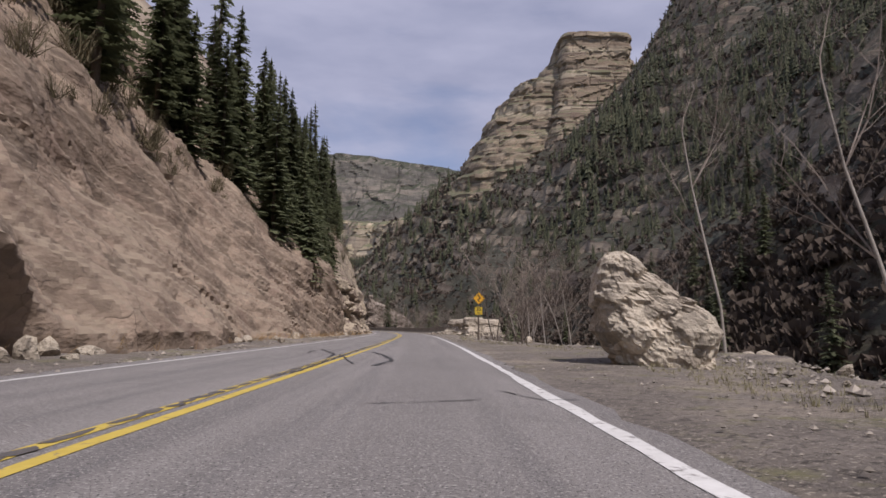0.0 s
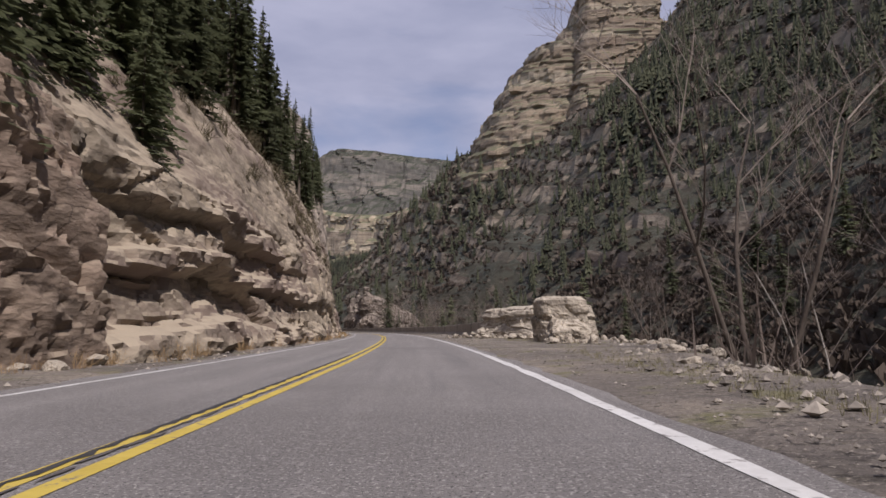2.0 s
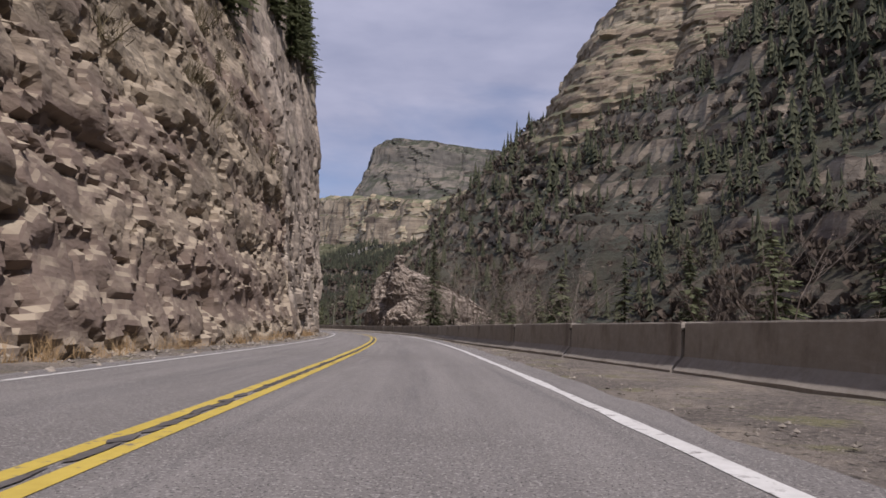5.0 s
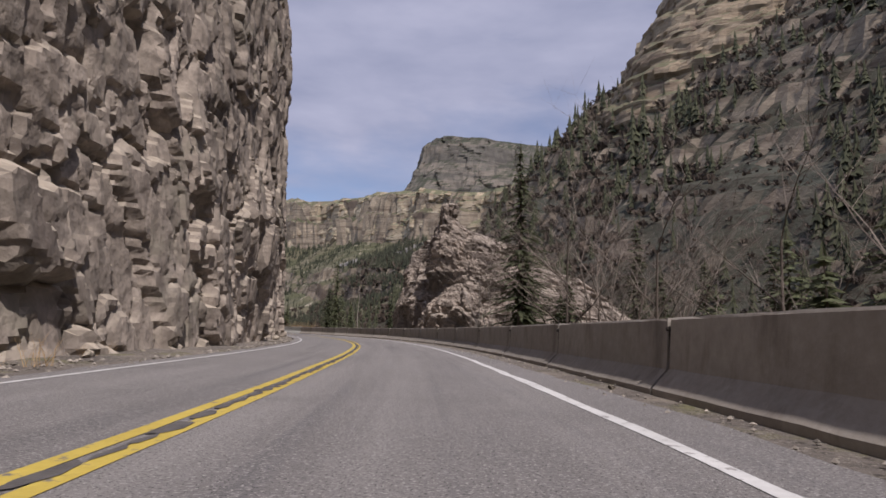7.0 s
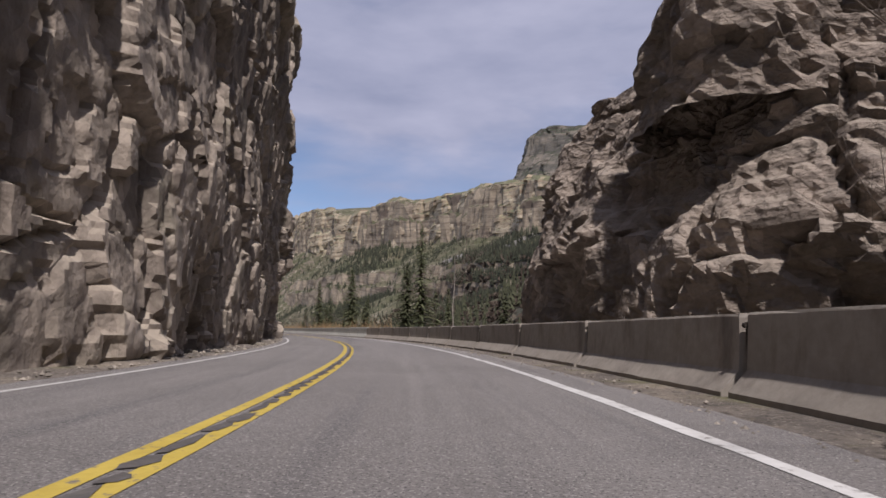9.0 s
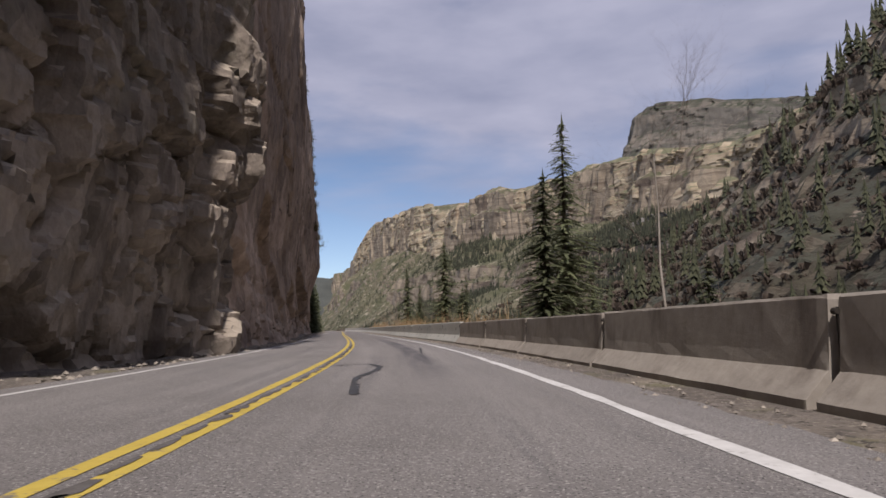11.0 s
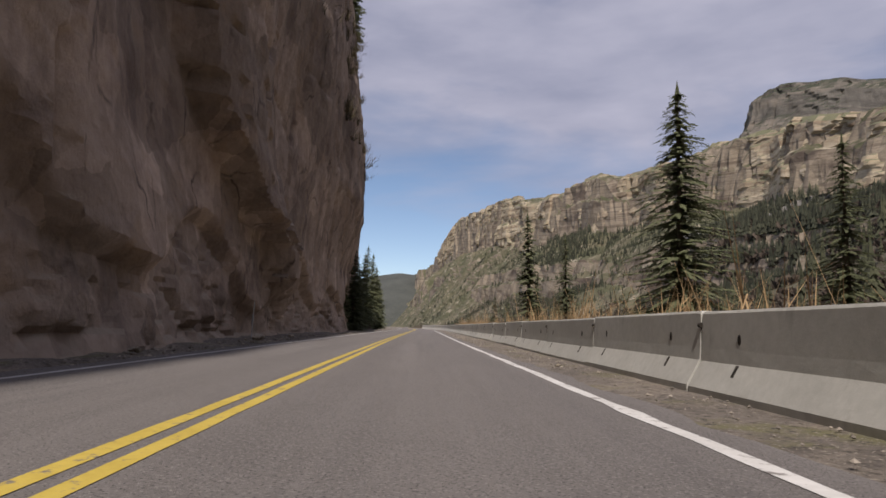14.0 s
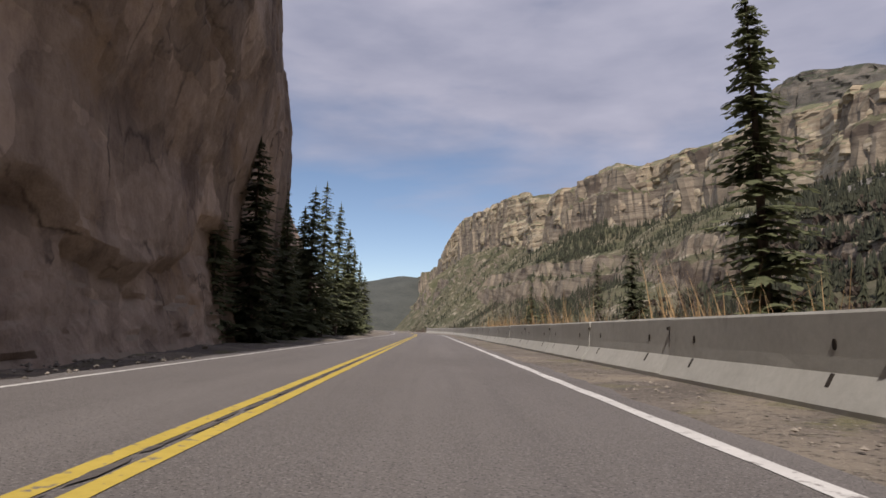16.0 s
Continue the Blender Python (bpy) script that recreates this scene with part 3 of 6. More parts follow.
def right_edge(s):
    return np.interp(s, [-200, 95, 150, 250, 285, 1000], [2.15, 2.15, 2.65, 2.65, 2.25, 2.25])


strip("road", -5.55, right_edge, 0.0, M["asphalt"], "old grey two-lane asphalt road with patches", "road", rough=0.10, k=2, thick=0.12)
strip("centre_line", -1.785, -1.65, 0.005, M["yellow"], "yellow painted centre line, slightly worn", "road marking", rough=0.006, k=3)
strip("centre_line", -2.03, -1.895, 0.005, M["yellow"], "yellow painted centre line, slightly worn", "road marking", rough=0.006, k=4)
strip("edge_line", 1.735, 1.895, 0.005, M["white"], "worn white painted edge line", "road marking", rough=0.028, k=5)
strip("edge_line", -5.06, -4.95, 0.005, M["white"], "dusty white painted edge line beside the cliff", "road marking", rough=0.012, k=6)


def flaked_paint():
    """Dark scars where the centre lines' paint has flaked off the asphalt."""
    rng = random.Random(12)
    V, F = [], []
    for s0, s1, o, wide in ((-10, 32, -1.95, 0.17), (32, 72, -1.86, 0.07), (72, 134, -1.84, 0.17), (134, 215, -1.80, 0.21), (215, 262, -1.77, 0.17), (322, 345, -1.84, 0.09)):
        s = s0
        while s < s1:
            long, w, c = rng.uniform(0.25, 0.7), wide * rng.uniform(0.35, 1.0), o + rng.uniform(-0.025, 0.025)
            ring = [(s, c - w * rng.uniform(0.1, 0.5)), (s + long * rng.uniform(0.2, 0.5), c - w / 2), (s + long, c - w * rng.uniform(0, 0.4)), (s + long * rng.uniform(0.8, 1.1), c + w * rng.uniform(0.1, 0.4)), (s + long * rng.uniform(0.3, 0.7), c + w / 2), (s + 0.05, c + w * rng.uniform(0, 0.4))]
            b = len(V)
            V += [at(q, oo + float(lane_shift(q)), 0.0095) for q, oo in ring]
            F.append(tuple(range(b, b + 6)))
            s += long * rng.uniform(0.75, 1.3)
    ob = mesh_object("flaked_paint", np.array(V), F, M["scar"])
    tagged(ob, "dark flaked scars along the yellow centre lines", "road marking", kind="structure")


flaked_paint()

# ---- the rock walls left of the road: distance from the road's line by height ----
LEVELS = [-1.5, 0, 3, 6, 12, 20, 32, 46]
WALL_SLOPE = [(-60, 7.0, 8.5, 10.5, 13.0, 15.5, 22, 36, 52), (20, 7.0, 8.4, 10.6, 12.8, 15.2, 22, 35, 50), (36, 7.1, 8.6, 10.7, 13.0, 15.8, 22, 36, 50), (48, 7.0, 8.3, 9.2, 11.0, 15.7, 21, 35, 48),
              (56, 6.9, 7.9, 8.6, 9.7, 15.6, 20, 33, 46), (64, 6.5, 7.4, 8.0, 8.8, 13.8, 19, 31, 44)]
WALL_CUT = [(60, 6.6, 7.6, 8.3, 9.2, 14.4, 19, 31, 44), (72, 6.3, 7.2, 7.8, 8.4, 11.6, 19, 30, 42), (90, 6.0, 6.8, 7.4, 8.0, 10.3, 16.5, 26, 38), (110, 5.9, 6.5, 7.0, 7.6, 10.5, 15, 24, 34),
            (132, 6.3, 7.1, 8.0, 9.0, 11.0, 15.0, 23, 34), (150, 6.5, 7.2, 7.9, 8.4, 9.4, 12.8, 20.5, 30), (164, 6.7, 7.3, 8.1, 8.8, 9.3, 11.2, 16, 24)]
WALL_CLIFF = [(160, 6.6, 7.2, 8.0, 8.6, 9.2, 11.6, 17, 25), (172, 6.5, 7.0, 7.9, 8.4, 8.8, 10.0, 13, 18), (184, 6.2, 6.6, 6.7, 6.7, 7.3, 8.5, 10, 13), (197, 6.1, 6.5, 6.2, 5.8, 6.0, 6.8, 8.6, 11.5),
              (215, 6.2, 6.6, 6.5, 6.3, 6.5, 7.0, 8.0, 10), (238, 6.8, 7.0, 7.0, 6.8, 6.5, 6.2, 6.9, 9), (256, 5.7, 6.0, 6.1, 6.2, 6.0, 5.9, 6.5, 9)]
WALL_DARK = [(252, 5.8, 6.1, 6.2, 6.2, 6.0, 5.9, 6.5, 9), (270, 5.3, 5.6, 6.4, 6.8, 6.1, 6.0, 6.4, 8), (285, 5.4, 5.8, 6.3, 6.4, 5.8, 6.0, 6.5, 8), (298, 5.9, 6.4, 7.0, 7.0, 6.4, 6.3, 6.8, 8),
             (310, 6.4, 7.0, 7.7, 8.4, 8.0, 7.0, 7.2, 9), (320, 6.6, 7.1, 7.5, 7.7, 8.2, 7.3, 7.5, 9), (338, 6.5, 7.0, 7.7, 7.7, 6.3, 6.5, 7.6, 10), (346, 6.5, 7.0, 8.0, 8.2, 6.0, 6.3, 8.0, 11), (356, 7.0, 7.8, 8.4, 8.4, 6.9, 7.2, 9.0, 13),
             (364, 8.2, 9.2, 9.2, 9.2, 8.8, 9.5, 12, 18), (388, 11, 12, 12.4, 13, 14.5, 17, 22, 32), (450, 9, 12, 15, 18, 24, 32, 44, 60), (560, 9, 12, 15, 18, 24, 32, 44, 60)]


def wall_offset(table, s, z):
    """How far left of the road's line a wall stands, at s along it and height z."""
    ks = [r[0] for r in table]
    col = np.stack([np.interp(s, ks, [r[i + 1] for r in table]) for i in range(len(LEVELS))], 0)
    i = np.clip(np.searchsorted(LEVELS, z) - 1, 0, len(LEVELS) - 2)
    lv = np.array(LEVELS, float)
    q = (z - lv[i]) / (lv[i + 1] - lv[i])
    j = np.arange(len(s))
    return col[i, j] * (1 - q) + col[i + 1, j] * q


def rock_wall(name, table, s0, s1, top, relief, material, label, step=0.15, sharp=32):
    s = np.arange(s0, s1 + step, step)
    z = np.concatenate([np.arange(-1.2, 9, 0.14), np.arange(9, 16, 0.22), np.arange(16, 26, 0.36), np.arange(26, top + 0.9, 0.9)])
    S, Z = np.meshgrid(s, z)
    S, Z = S.ravel(), Z.ravel()
    O = -wall_offset(table, S, Z)
    P = np.stack([S, O, Z], -1)
    d, lift = relief(P)
    # each end dives behind the neighbouring stretch, so that the two meet in one clean seam
    d = d - 1.6 * np.clip((S - (s1 - 1.9)) / 1.6, 0, 1) - 1.6 * np.clip((s0 + 1.9 - S) / 1.6, 0, 1)
    fade = np.clip((P[:, 2] + 1.0) / 1.2, 0.15, 1)
    O = O + d * fade
    V = at(S, O, Z + lift * fade)
    ob = mesh_object(name, V, grid_faces(len(z), len(s)), material, smooth=True)
    ob.data.set_sharp_from_angle(angle=radians(sharp))
    return tagged(ob, label, "cliff", kind="structure")


def relief_slab(p):
    """Smooth bedded slabs that dip along the road, flaked off in thin steps."""
    dip = p[:, 2] * 0.92 + p[:, 0] * 0.30 + fbm(p * 0.07, 2, 61) * 0.8
    q = np.stack([p[:, 0], 0 * dip, dip], -1)
    u = dip * 0.42 + fbm(p * (0.05, 0.05, 0.05), 3, 40) * 0.5
    u = u - np.floor(u)
    a = np.where(u < 0.88, u / 0.88, (1 - u) / 0.12) * 2 - 1
    v = dip * 1.25 + fbm(p * (0.12, 0.12, 0.1), 3, 43) * 0.6
    v = v - np.floor(v)
    a = a + (np.where(v < 0.85, v / 0.85, (1 - v) / 0.15) - 0.5) * 0.6
    b, c = blocks(q * (0.28, 1, 1.5) + 9, 50)
    h, _ = blocks(q * (0.8, 1, 3.6) + 2, 55)
    broken = np.clip(0.35 + fbm(p * (0.14, 0.14, 0.2), 3, 58) * 1.1, 0.05, 1) + np.clip((p[:, 0] - 40) / 16, 0, 1) * np.clip((6 - p[:, 2]) / 2, 0, 1)
    rib = np.exp(-((p[:, 0] - 10.5) / 2.6) ** 2) * np.clip(p[:, 2] / 1.5, 0, 1) * np.clip((7 - p[:, 2]) / 2, 0, 1)
    d = a * 0.17 + b * 0.09 * broken + h * 0.03 * broken - 0.10 * (c < 0.04) * broken + fbm(p * 0.12, 3, 60) * 0.8 + fbm(p * (1.0, 1.0, 2.0), 4, 64) * 0.05 + rib * 2.6
    return d, d * 0.35


def relief_cut(p):
    """Broken beds: a blocky upright cut with overhanging courses below a smoother slope that lies back."""
    late = np.clip((p[:, 0] - 96) / 20, 0, 1)
    # beyond the first beds the joints run crooked
    bent = p + np.stack([fbm(p * (0.5, 0.5, 0.6), 3, 71), 0 * late, fbm(p * (0.5, 0.5, 0.6), 3, 72)], -1) * (1.1 * late)[:, None]
    a, c = blocks(bent * (0.20, 0.3, 0.36) + 3, 70)
    b, e = blocks(bent * (0.55, 0.6, 0.95) + 5, 80)
    h, g = blocks(bent * (1.4, 1.4, 2.2) + 5, 85)
    k, _ = blocks(p * (3.2, 3.2, 4.6) + 5, 87)
    early = np.clip((104 - p[:, 0]) / 20, 0, 1)
    up = np.clip((p[:, 2] - 5.6 + fbm(p * (0.2, 0, 0), 2, 83) * 0.8) / 1.6, 0, 1) * early
    wave = p[:, 2] + fbm(p * (0.10, 0.1, 0.05), 2, 84) * 0.9
    # courses that stand out over weaker, hollowed beds
    course = np.interp(wave, [0, 0.9, 1.2, 2.6, 2.8, 3.3, 3.5, 4.6, 4.8, 5.7, 6.2], [0.5, 0.35, -0.35, -0.45, 0.25, 0.30, -0.30, -0.35, 0.45, 0.40, 0.0]) * np.clip((96 - p[:, 0]) / 14, 0.0, 1)
    hollow = np.clip(fbm(p * (0.16, 0.16, 0.22), 3, 86) * 1.4 - 0.15, 0, 1) * np.clip((7.5 - p[:, 2]) / 2, 0, 1) * np.clip(p[:, 2] / 1.5, 0, 1)
    bed = np.sin(wave * 2.1) * 0.10
    d = (a * 0.24 + b * 0.13 + (h * 0.07 + k * 0.02) * (0.4 + 0.6 * early) - 0.20 * (c < 0.035) - 0.10 * (e < 0.035)) * (1 - 0.72 * up) + fbm(p * (0.9, 0.9, 1.8), 4, 91) * 0.06 + bed * (1 - up) + course - 0.8 * hollow * np.clip((96 - p[:, 0]) / 12, 0.12, 1) + fbm(p * 0.1, 2, 88) * 0.45
    return d, d * 0.12 + vnoise(p * 0.8, 89) * 0.10


def relief_cliff(p):
    """Upright joints and blocks."""
    bent = p + np.stack([fbm(p * (0.5, 0.5, 0.4), 3, 92), 0 * p[:, 0], fbm(p * (0.5, 0.5, 0.4), 3, 93)], -1) * 0.45
    a, c = blocks(bent * (0.30, 0.3, 0.20) + 3, 90)
    b, e = blocks(bent * (0.75, 0.75, 0.55) + 5, 100)
    h, g = blocks(p * (1.8, 1.8, 1.4) + 5, 105)
    d = a * 0.30 + b * 0.15 + h * 0.045 + blocks(p * (3.4, 3.4, 2.8) + 5, 107)[0] * 0.015 - 0.22 * (c < 0.045) - 0.12 * (e < 0.04) + fbm(p * 0.09, 2, 108) * 0.8
    d = d * (1 + 0.4 * np.clip((p[:, 0] - 232) / 8, 0, 1))
    # a blocky rib whose end faces back along the road
    jag = 251.2 + b * 0.8 + h * 0.3
    d = d + 0.9 * np.clip((p[:, 0] - jag) / 0.4, 0, 1) * np.clip((256 - p[:, 0]) / 3, 0, 1) * np.clip((10 + a * 3 - p[:, 2]) / 0.8, 0, 1)
    return d, vnoise(p * 0.8, 109) * 0.12


def relief_dark(p):
    """Massive rock with long upright seams, a blocky foot, an arched scar and a scalloped hollow."""
    a, c = blocks(p * (0.13, 0.3, 0.07) + 3, 110)
    b, e = blocks(p * (0.7, 0.7, 0.6) + 5, 120)
    h, g = blocks(p * (1.7, 1.7, 1.4) + 5, 125)
    arch = 3.2 + 4.2 * np.exp(-((p[:, 0] - 266) / 7.0) ** 2) + 1.2 * np.sin(p[:, 0] * 0.45) + fbm(p * (0.3, 0, 0), 2, 130) * 0.8
    low = np.clip((arch - p[:, 2]) / 0.5, 0, 1)
    hollow = np.exp(-((p[:, 0] - 306) / 5.0) ** 2 - ((p[:, 2] - 13) / 6.0) ** 2)
    # a scar's edge that steps out and faces back along the road
    edge_s = np.interp(p[:, 2], [2, 4.7, 6.2, 7.5, 9, 16], [319.5, 318.8, 313.5, 311.7, 309, 307]) + b * 0.6
    ridge = np.clip((p[:, 0] - edge_s) / 0.7, 0, 1) * np.clip((edge_s + 10 - p[:, 0]) / 8, 0, 1) * np.clip((18 - p[:, 2]) / 3, 0, 1) * np.clip((p[:, 2] - 1.5) / 1.5, 0, 1)
    d = a * 0.13 - 0.14 * (c < 0.025) + (b * 0.20 + h * 0.10 - 0.10 * (e < 0.06)) * (0.22 + 0.45 * low) - 0.6 * low - 1.7 * hollow + 1.3 * ridge + fbm(p * (0.07, 0.07, 0.04), 2, 134) * 0.5 + fbm(p * (0.6, 0.6, 0.5), 4, 138) * 0.08
    return d, vnoise(p * 0.6, 139) * 0.1


rock_wall("rock_wall_1", WALL_SLOPE, -24, 64, 46, relief_slab, M["slab"], "tan sandstone slope of flaking dipping slabs")
rock_wall("rock_wall_2", WALL_CUT, 60, 164, 46, relief_cut, M["cut"], "steep broken tan rock cut with overhanging ledges")
rock_wall("rock_wall_3", WALL_CLIFF, 160, 256, 46, relief_cliff, M["cliff"], "tall grey-brown cliff of upright jointed blocks")
rock_wall("rock_wall_4", WALL_DARK, 252, 560, 46, relief_dark, M["dark"], "massive shaded brown cliff with an arched scar", step=0.34)

# ---- the canyon's far side, cliffs and mesa ----
RIVER = [(30, -300), (31, -100), (31, 0), (29, 80), (23, 140), (15, 190), (0, 232), (-22, 272), (-46, 310), (-84, 352), (-150, 420), (-300, 562), (-600, 850), (-1000, 1230), (-1500, 1700), (-3000, 3130)]
NEAR_D = [0, 12, 25, 42, 60, 95, 125, 150, 190, 260, 430, 900]
NEAR_Z = [-9, -7, 6, 28, 46, 92, 120, 137, 156, 200, 255, 300]
RIM_Q = [600, 800, 900, 1000, 1080, 1134, 1194, 1300, 1400, 1489, 1657, 1850, 2200, 2350, 2600, 5200]
RIM_H = [92, 99, 111, 128, 136, 138, 152, 153, 165, 190, 222, 248, 275, 226, 228, 230]


def build_mountain():
    """A sheet laid out along the river: how high it stands depends on how far from the water it is, in ledges and wooded slopes."""
    c = np.array(RIVER, float)
    lens = np.concatenate([[0], np.cumsum(np.hypot(*np.diff(c, axis=0).T))])
    q = np.concatenate([np.arange(0, 240, 6.0), np.arange(240, 1000, 2.6), np.arange(1000, 1800, 5.0), np.arange(1800, lens[-1], 25.0)])
    X, Y = np.interp(q, lens, c[:, 0]), np.interp(q, lens, c[:, 1])
    kern = np.ones(21) / 21
    X, Y = np.convolve(np.pad(X, 10, mode="edge"), kern, mode="valid"), np.convolve(np.pad(Y, 10, mode="edge"), kern, mode="valid")
    h = np.unwrap(np.arctan2(np.gradient(Y, q), np.gradient(X, q)))
    d = np.concatenate([np.arange(0, 190, 1.7), np.arange(190, 420, 4.0), np.arange(420, 900, 14.0)])
    D, Q = np.meshgrid(d, q, indexing="ij")
    H = np.broadcast_to(h, D.shape)
    P = np.stack([X + D * np.sin(H), Y - D * np.cos(H), np.zeros_like(D)], -1)
    w = fbm(P * (0.006, 0.006, 0), 4, 200) * 18 + fbm(P * (0.03, 0.03, 0), 3, 205) * 6 * np.clip(D / 30, 0, 1)
    E = D + w * np.clip(D / 60, 0, 1)
    near = np.interp(E, NEAR_D, NEAR_Z)
    rim = np.interp(Q, RIM_Q, RIM_H)
    rough_rim = fbm(P * (0.011, 0.011, 0), 3, 207) * 9 + fbm(P * (0.045, 0.045, 0), 2, 208) * 3
    G = E + rough_rim * np.clip((D - 90) / 40, 0, 1)
    far = np.interp(G, [0, 25, 60, 110, 150, 152, 156, 158.5, 164, 230, 430, 900], [0, 0.03, 0.20, 0.45, 0.66, 0.84, 0.87, 0.985, 1.0, 1.05, 1.14, 1.2])
    low = np.interp(G, [0, 25, 60, 82, 84, 90, 92, 110, 150], [0, 0.03, 0.16, 0.24, 0.34, 0.37, 0.44, 0.50, 0.66])
    band = np.clip(fbm(P * (0.007, 0.007, 0), 2, 209) * 2.5 + 0.6, 0, 1) * (G < 150)
    far = (far * (1 - band) + low * band) * (rim + 9) - 9
    turn = np.clip((Q - 680) / 110, 0, 1)
    turn = turn * turn * (3 - 2 * turn)
    near = near - 13.0 * np.clip((Q - 610) / 50, 0, 1) * np.clip(E / 60, 0, 1) * np.clip((230 - E) / 60, 0, 1)
    z = near * (1 - turn) + far * turn

    def hump(x, y, r, high, k=4, sx=1.0):
        e = ((P[..., 0] - x) / sx) ** 2 + (P[..., 1] - y) ** 2 + w * r * 0.25
        return high * np.exp(-np.clip(e / r ** 2, 0, 9) ** k)
    # the shoulder that climbs behind the butte
    z += hump(212, 352, 92, 92, 2)
    # benches: broken ledges of rock between slopes
    step = 12.0
    n = fbm(P * (0.010, 0.010, 0), 3, 210) * 0.5
    tilt = 0.24 * (P[..., 1] - 300) * (1 - turn)
    u = (z + 9 - tilt) / step + n
    f = u - np.floor(u)
    g = np.where(f < 0.80, f * 0.74, 0.592 + np.clip((f - 0.80) / 0.08, 0, 1) * 0.408)
    patch = np.clip(0.55 + fbm(P * (0.022, 0.022, 0), 3, 212) * 1.3, 0.0, 1.0)
    strength = np.clip((D - 14) / 30, 0, 1) * patch * (1 - 0.85 * turn)
    z = z * (1 - strength) + strength * ((np.floor(u) + g - n) * step - 9 + tilt)
    u2 = (z - tilt) / 5.0 + fbm(P * (0.03, 0.03, 0), 2, 215) * 0.9
    f2 = u2 - np.floor(u2)
    patch2 = np.clip(0.2 + fbm(P * (0.025, 0.025, 0), 2, 216) * 1.1, 0.0, 1.0)
    z += (np.clip((f2 - 0.70) / 0.12, 0, 1) - f2) * 3.4 * patch2 * np.clip((D - 14) / 30, 0, 1) * (1 - 0.6 * turn)
    P[..., 2] = z + fbm(P * (0.08, 0.08, 0), 3, 220) * 0.6 * np.clip(D / 20, 0, 1)
    push, _ = blocks(P * (0.06, 0.06, 0.03) + 4, 226)
    small, _ = blocks(P * (0.24, 0.24, 0.3) + 4, 227)
    steep = np.clip((np.abs(np.gradient(P[..., 2], axis=0)) / np.gradient(d)[:, None] - 1.2) / 1.0, 0, 1)
    move = (push * 1.3 + small * 1.3 + fbm(P * (0.05, 0.05, 0.12), 3, 225) * 0.8) * np.clip((D - 20) / 40, 0, 1) * (0.15 + 0.85 * steep)
    P[..., 0] += move * np.sin(H)
    P[..., 1] -= move * np.cos(H)
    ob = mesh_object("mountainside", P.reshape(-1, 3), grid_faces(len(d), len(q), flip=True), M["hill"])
    tagged(ob, "dark scrubby mountainside with pale rock ledges", "mountain", kind="structure")
    return P, d, q, G, H


def crag(name, keys, around, levels, cut, amp, beds, k, material, label, shear=0.0, ledge=0.0):
    """A rock tower out of the mountain: rings of (height, left x, right x, front y, back y, squareness), bedded and broken."""
    a = np.linspace(0, 2 * math.pi, around, endpoint=False)
    zs = np.linspace(keys[0][0], keys[-1][0], levels)
    kz = [r[0] for r in keys]
    c, d = np.cos(a), np.sin(a)
    zz = zs[:, None] + 0 * a
    if ledge:
        # upright faces with narrow benches between them
        u = zz / ledge + fbm(np.stack([c * 1.6 + 0 * zz, d * 1.6 + 0 * zz, zz * 0.02], -1), 3, k + 40) * 0.45
        f = u - np.floor(u)
        zz = zz + (np.where(f < 0.72, f * 0.12, 0.0864 + (f - 0.72) / 0.28 * 0.9136) - f) * ledge
    x0, x1, y0, y1, p = [np.interp(zz, kz, [r[i] for r in keys]) for i in range(1, 6)]
    r = (np.abs(c) ** p + np.abs(d) ** p) ** (-1.0 / p)
    V = np.stack([(x0 + x1) / 2 + (x1 - x0) / 2 * c * r, (y0 + y1) / 2 + (y1 - y0) / 2 * d * r, zs[:, None] + 0 * a], -1)
    n = np.stack([c, d, 0 * c], -1)[None]
    b1, e1 = blocks(V * cut + 3, k)
    b2, e2 = blocks(V * np.array(cut) * 2.6 + 5, k + 7)
    bed, _ = blocks(V * (0.008, 0.008, beds) + 2, k + 9)
    dd = amp * (b1 * 0.55 + b2 * 0.3 + bed * 0.32 - 0.35 * (e1 < 0.05)) + fbm(V * 0.03, 3, k + 20) * amp * 0.5
    V = V + n * dd[..., None] * np.clip((zs[-1] - zs[:, None, None]) / 4, 0.3, 1)
    V[..., 2] += vnoise(V * 0.12, k + 30) * 0.8
    V[..., 1] += shear * (V[..., 0] - keys[-1][1])
    i = np.arange(levels - 1)[:, None] * around + np.arange(around)[None, :]
    j = np.arange(levels - 1)[:, None] * around + (np.arange(around)[None, :] + 1) % around
    F = np.stack([i, j, j + around, i + around], -1).reshape(-1, 4).tolist() + [tuple(range((levels - 1) * around, levels * around))]
    ob = mesh_object(name, V.reshape(-1, 3), F, material)
    tagged(ob, label, "cliff", kind="structure")
    return V


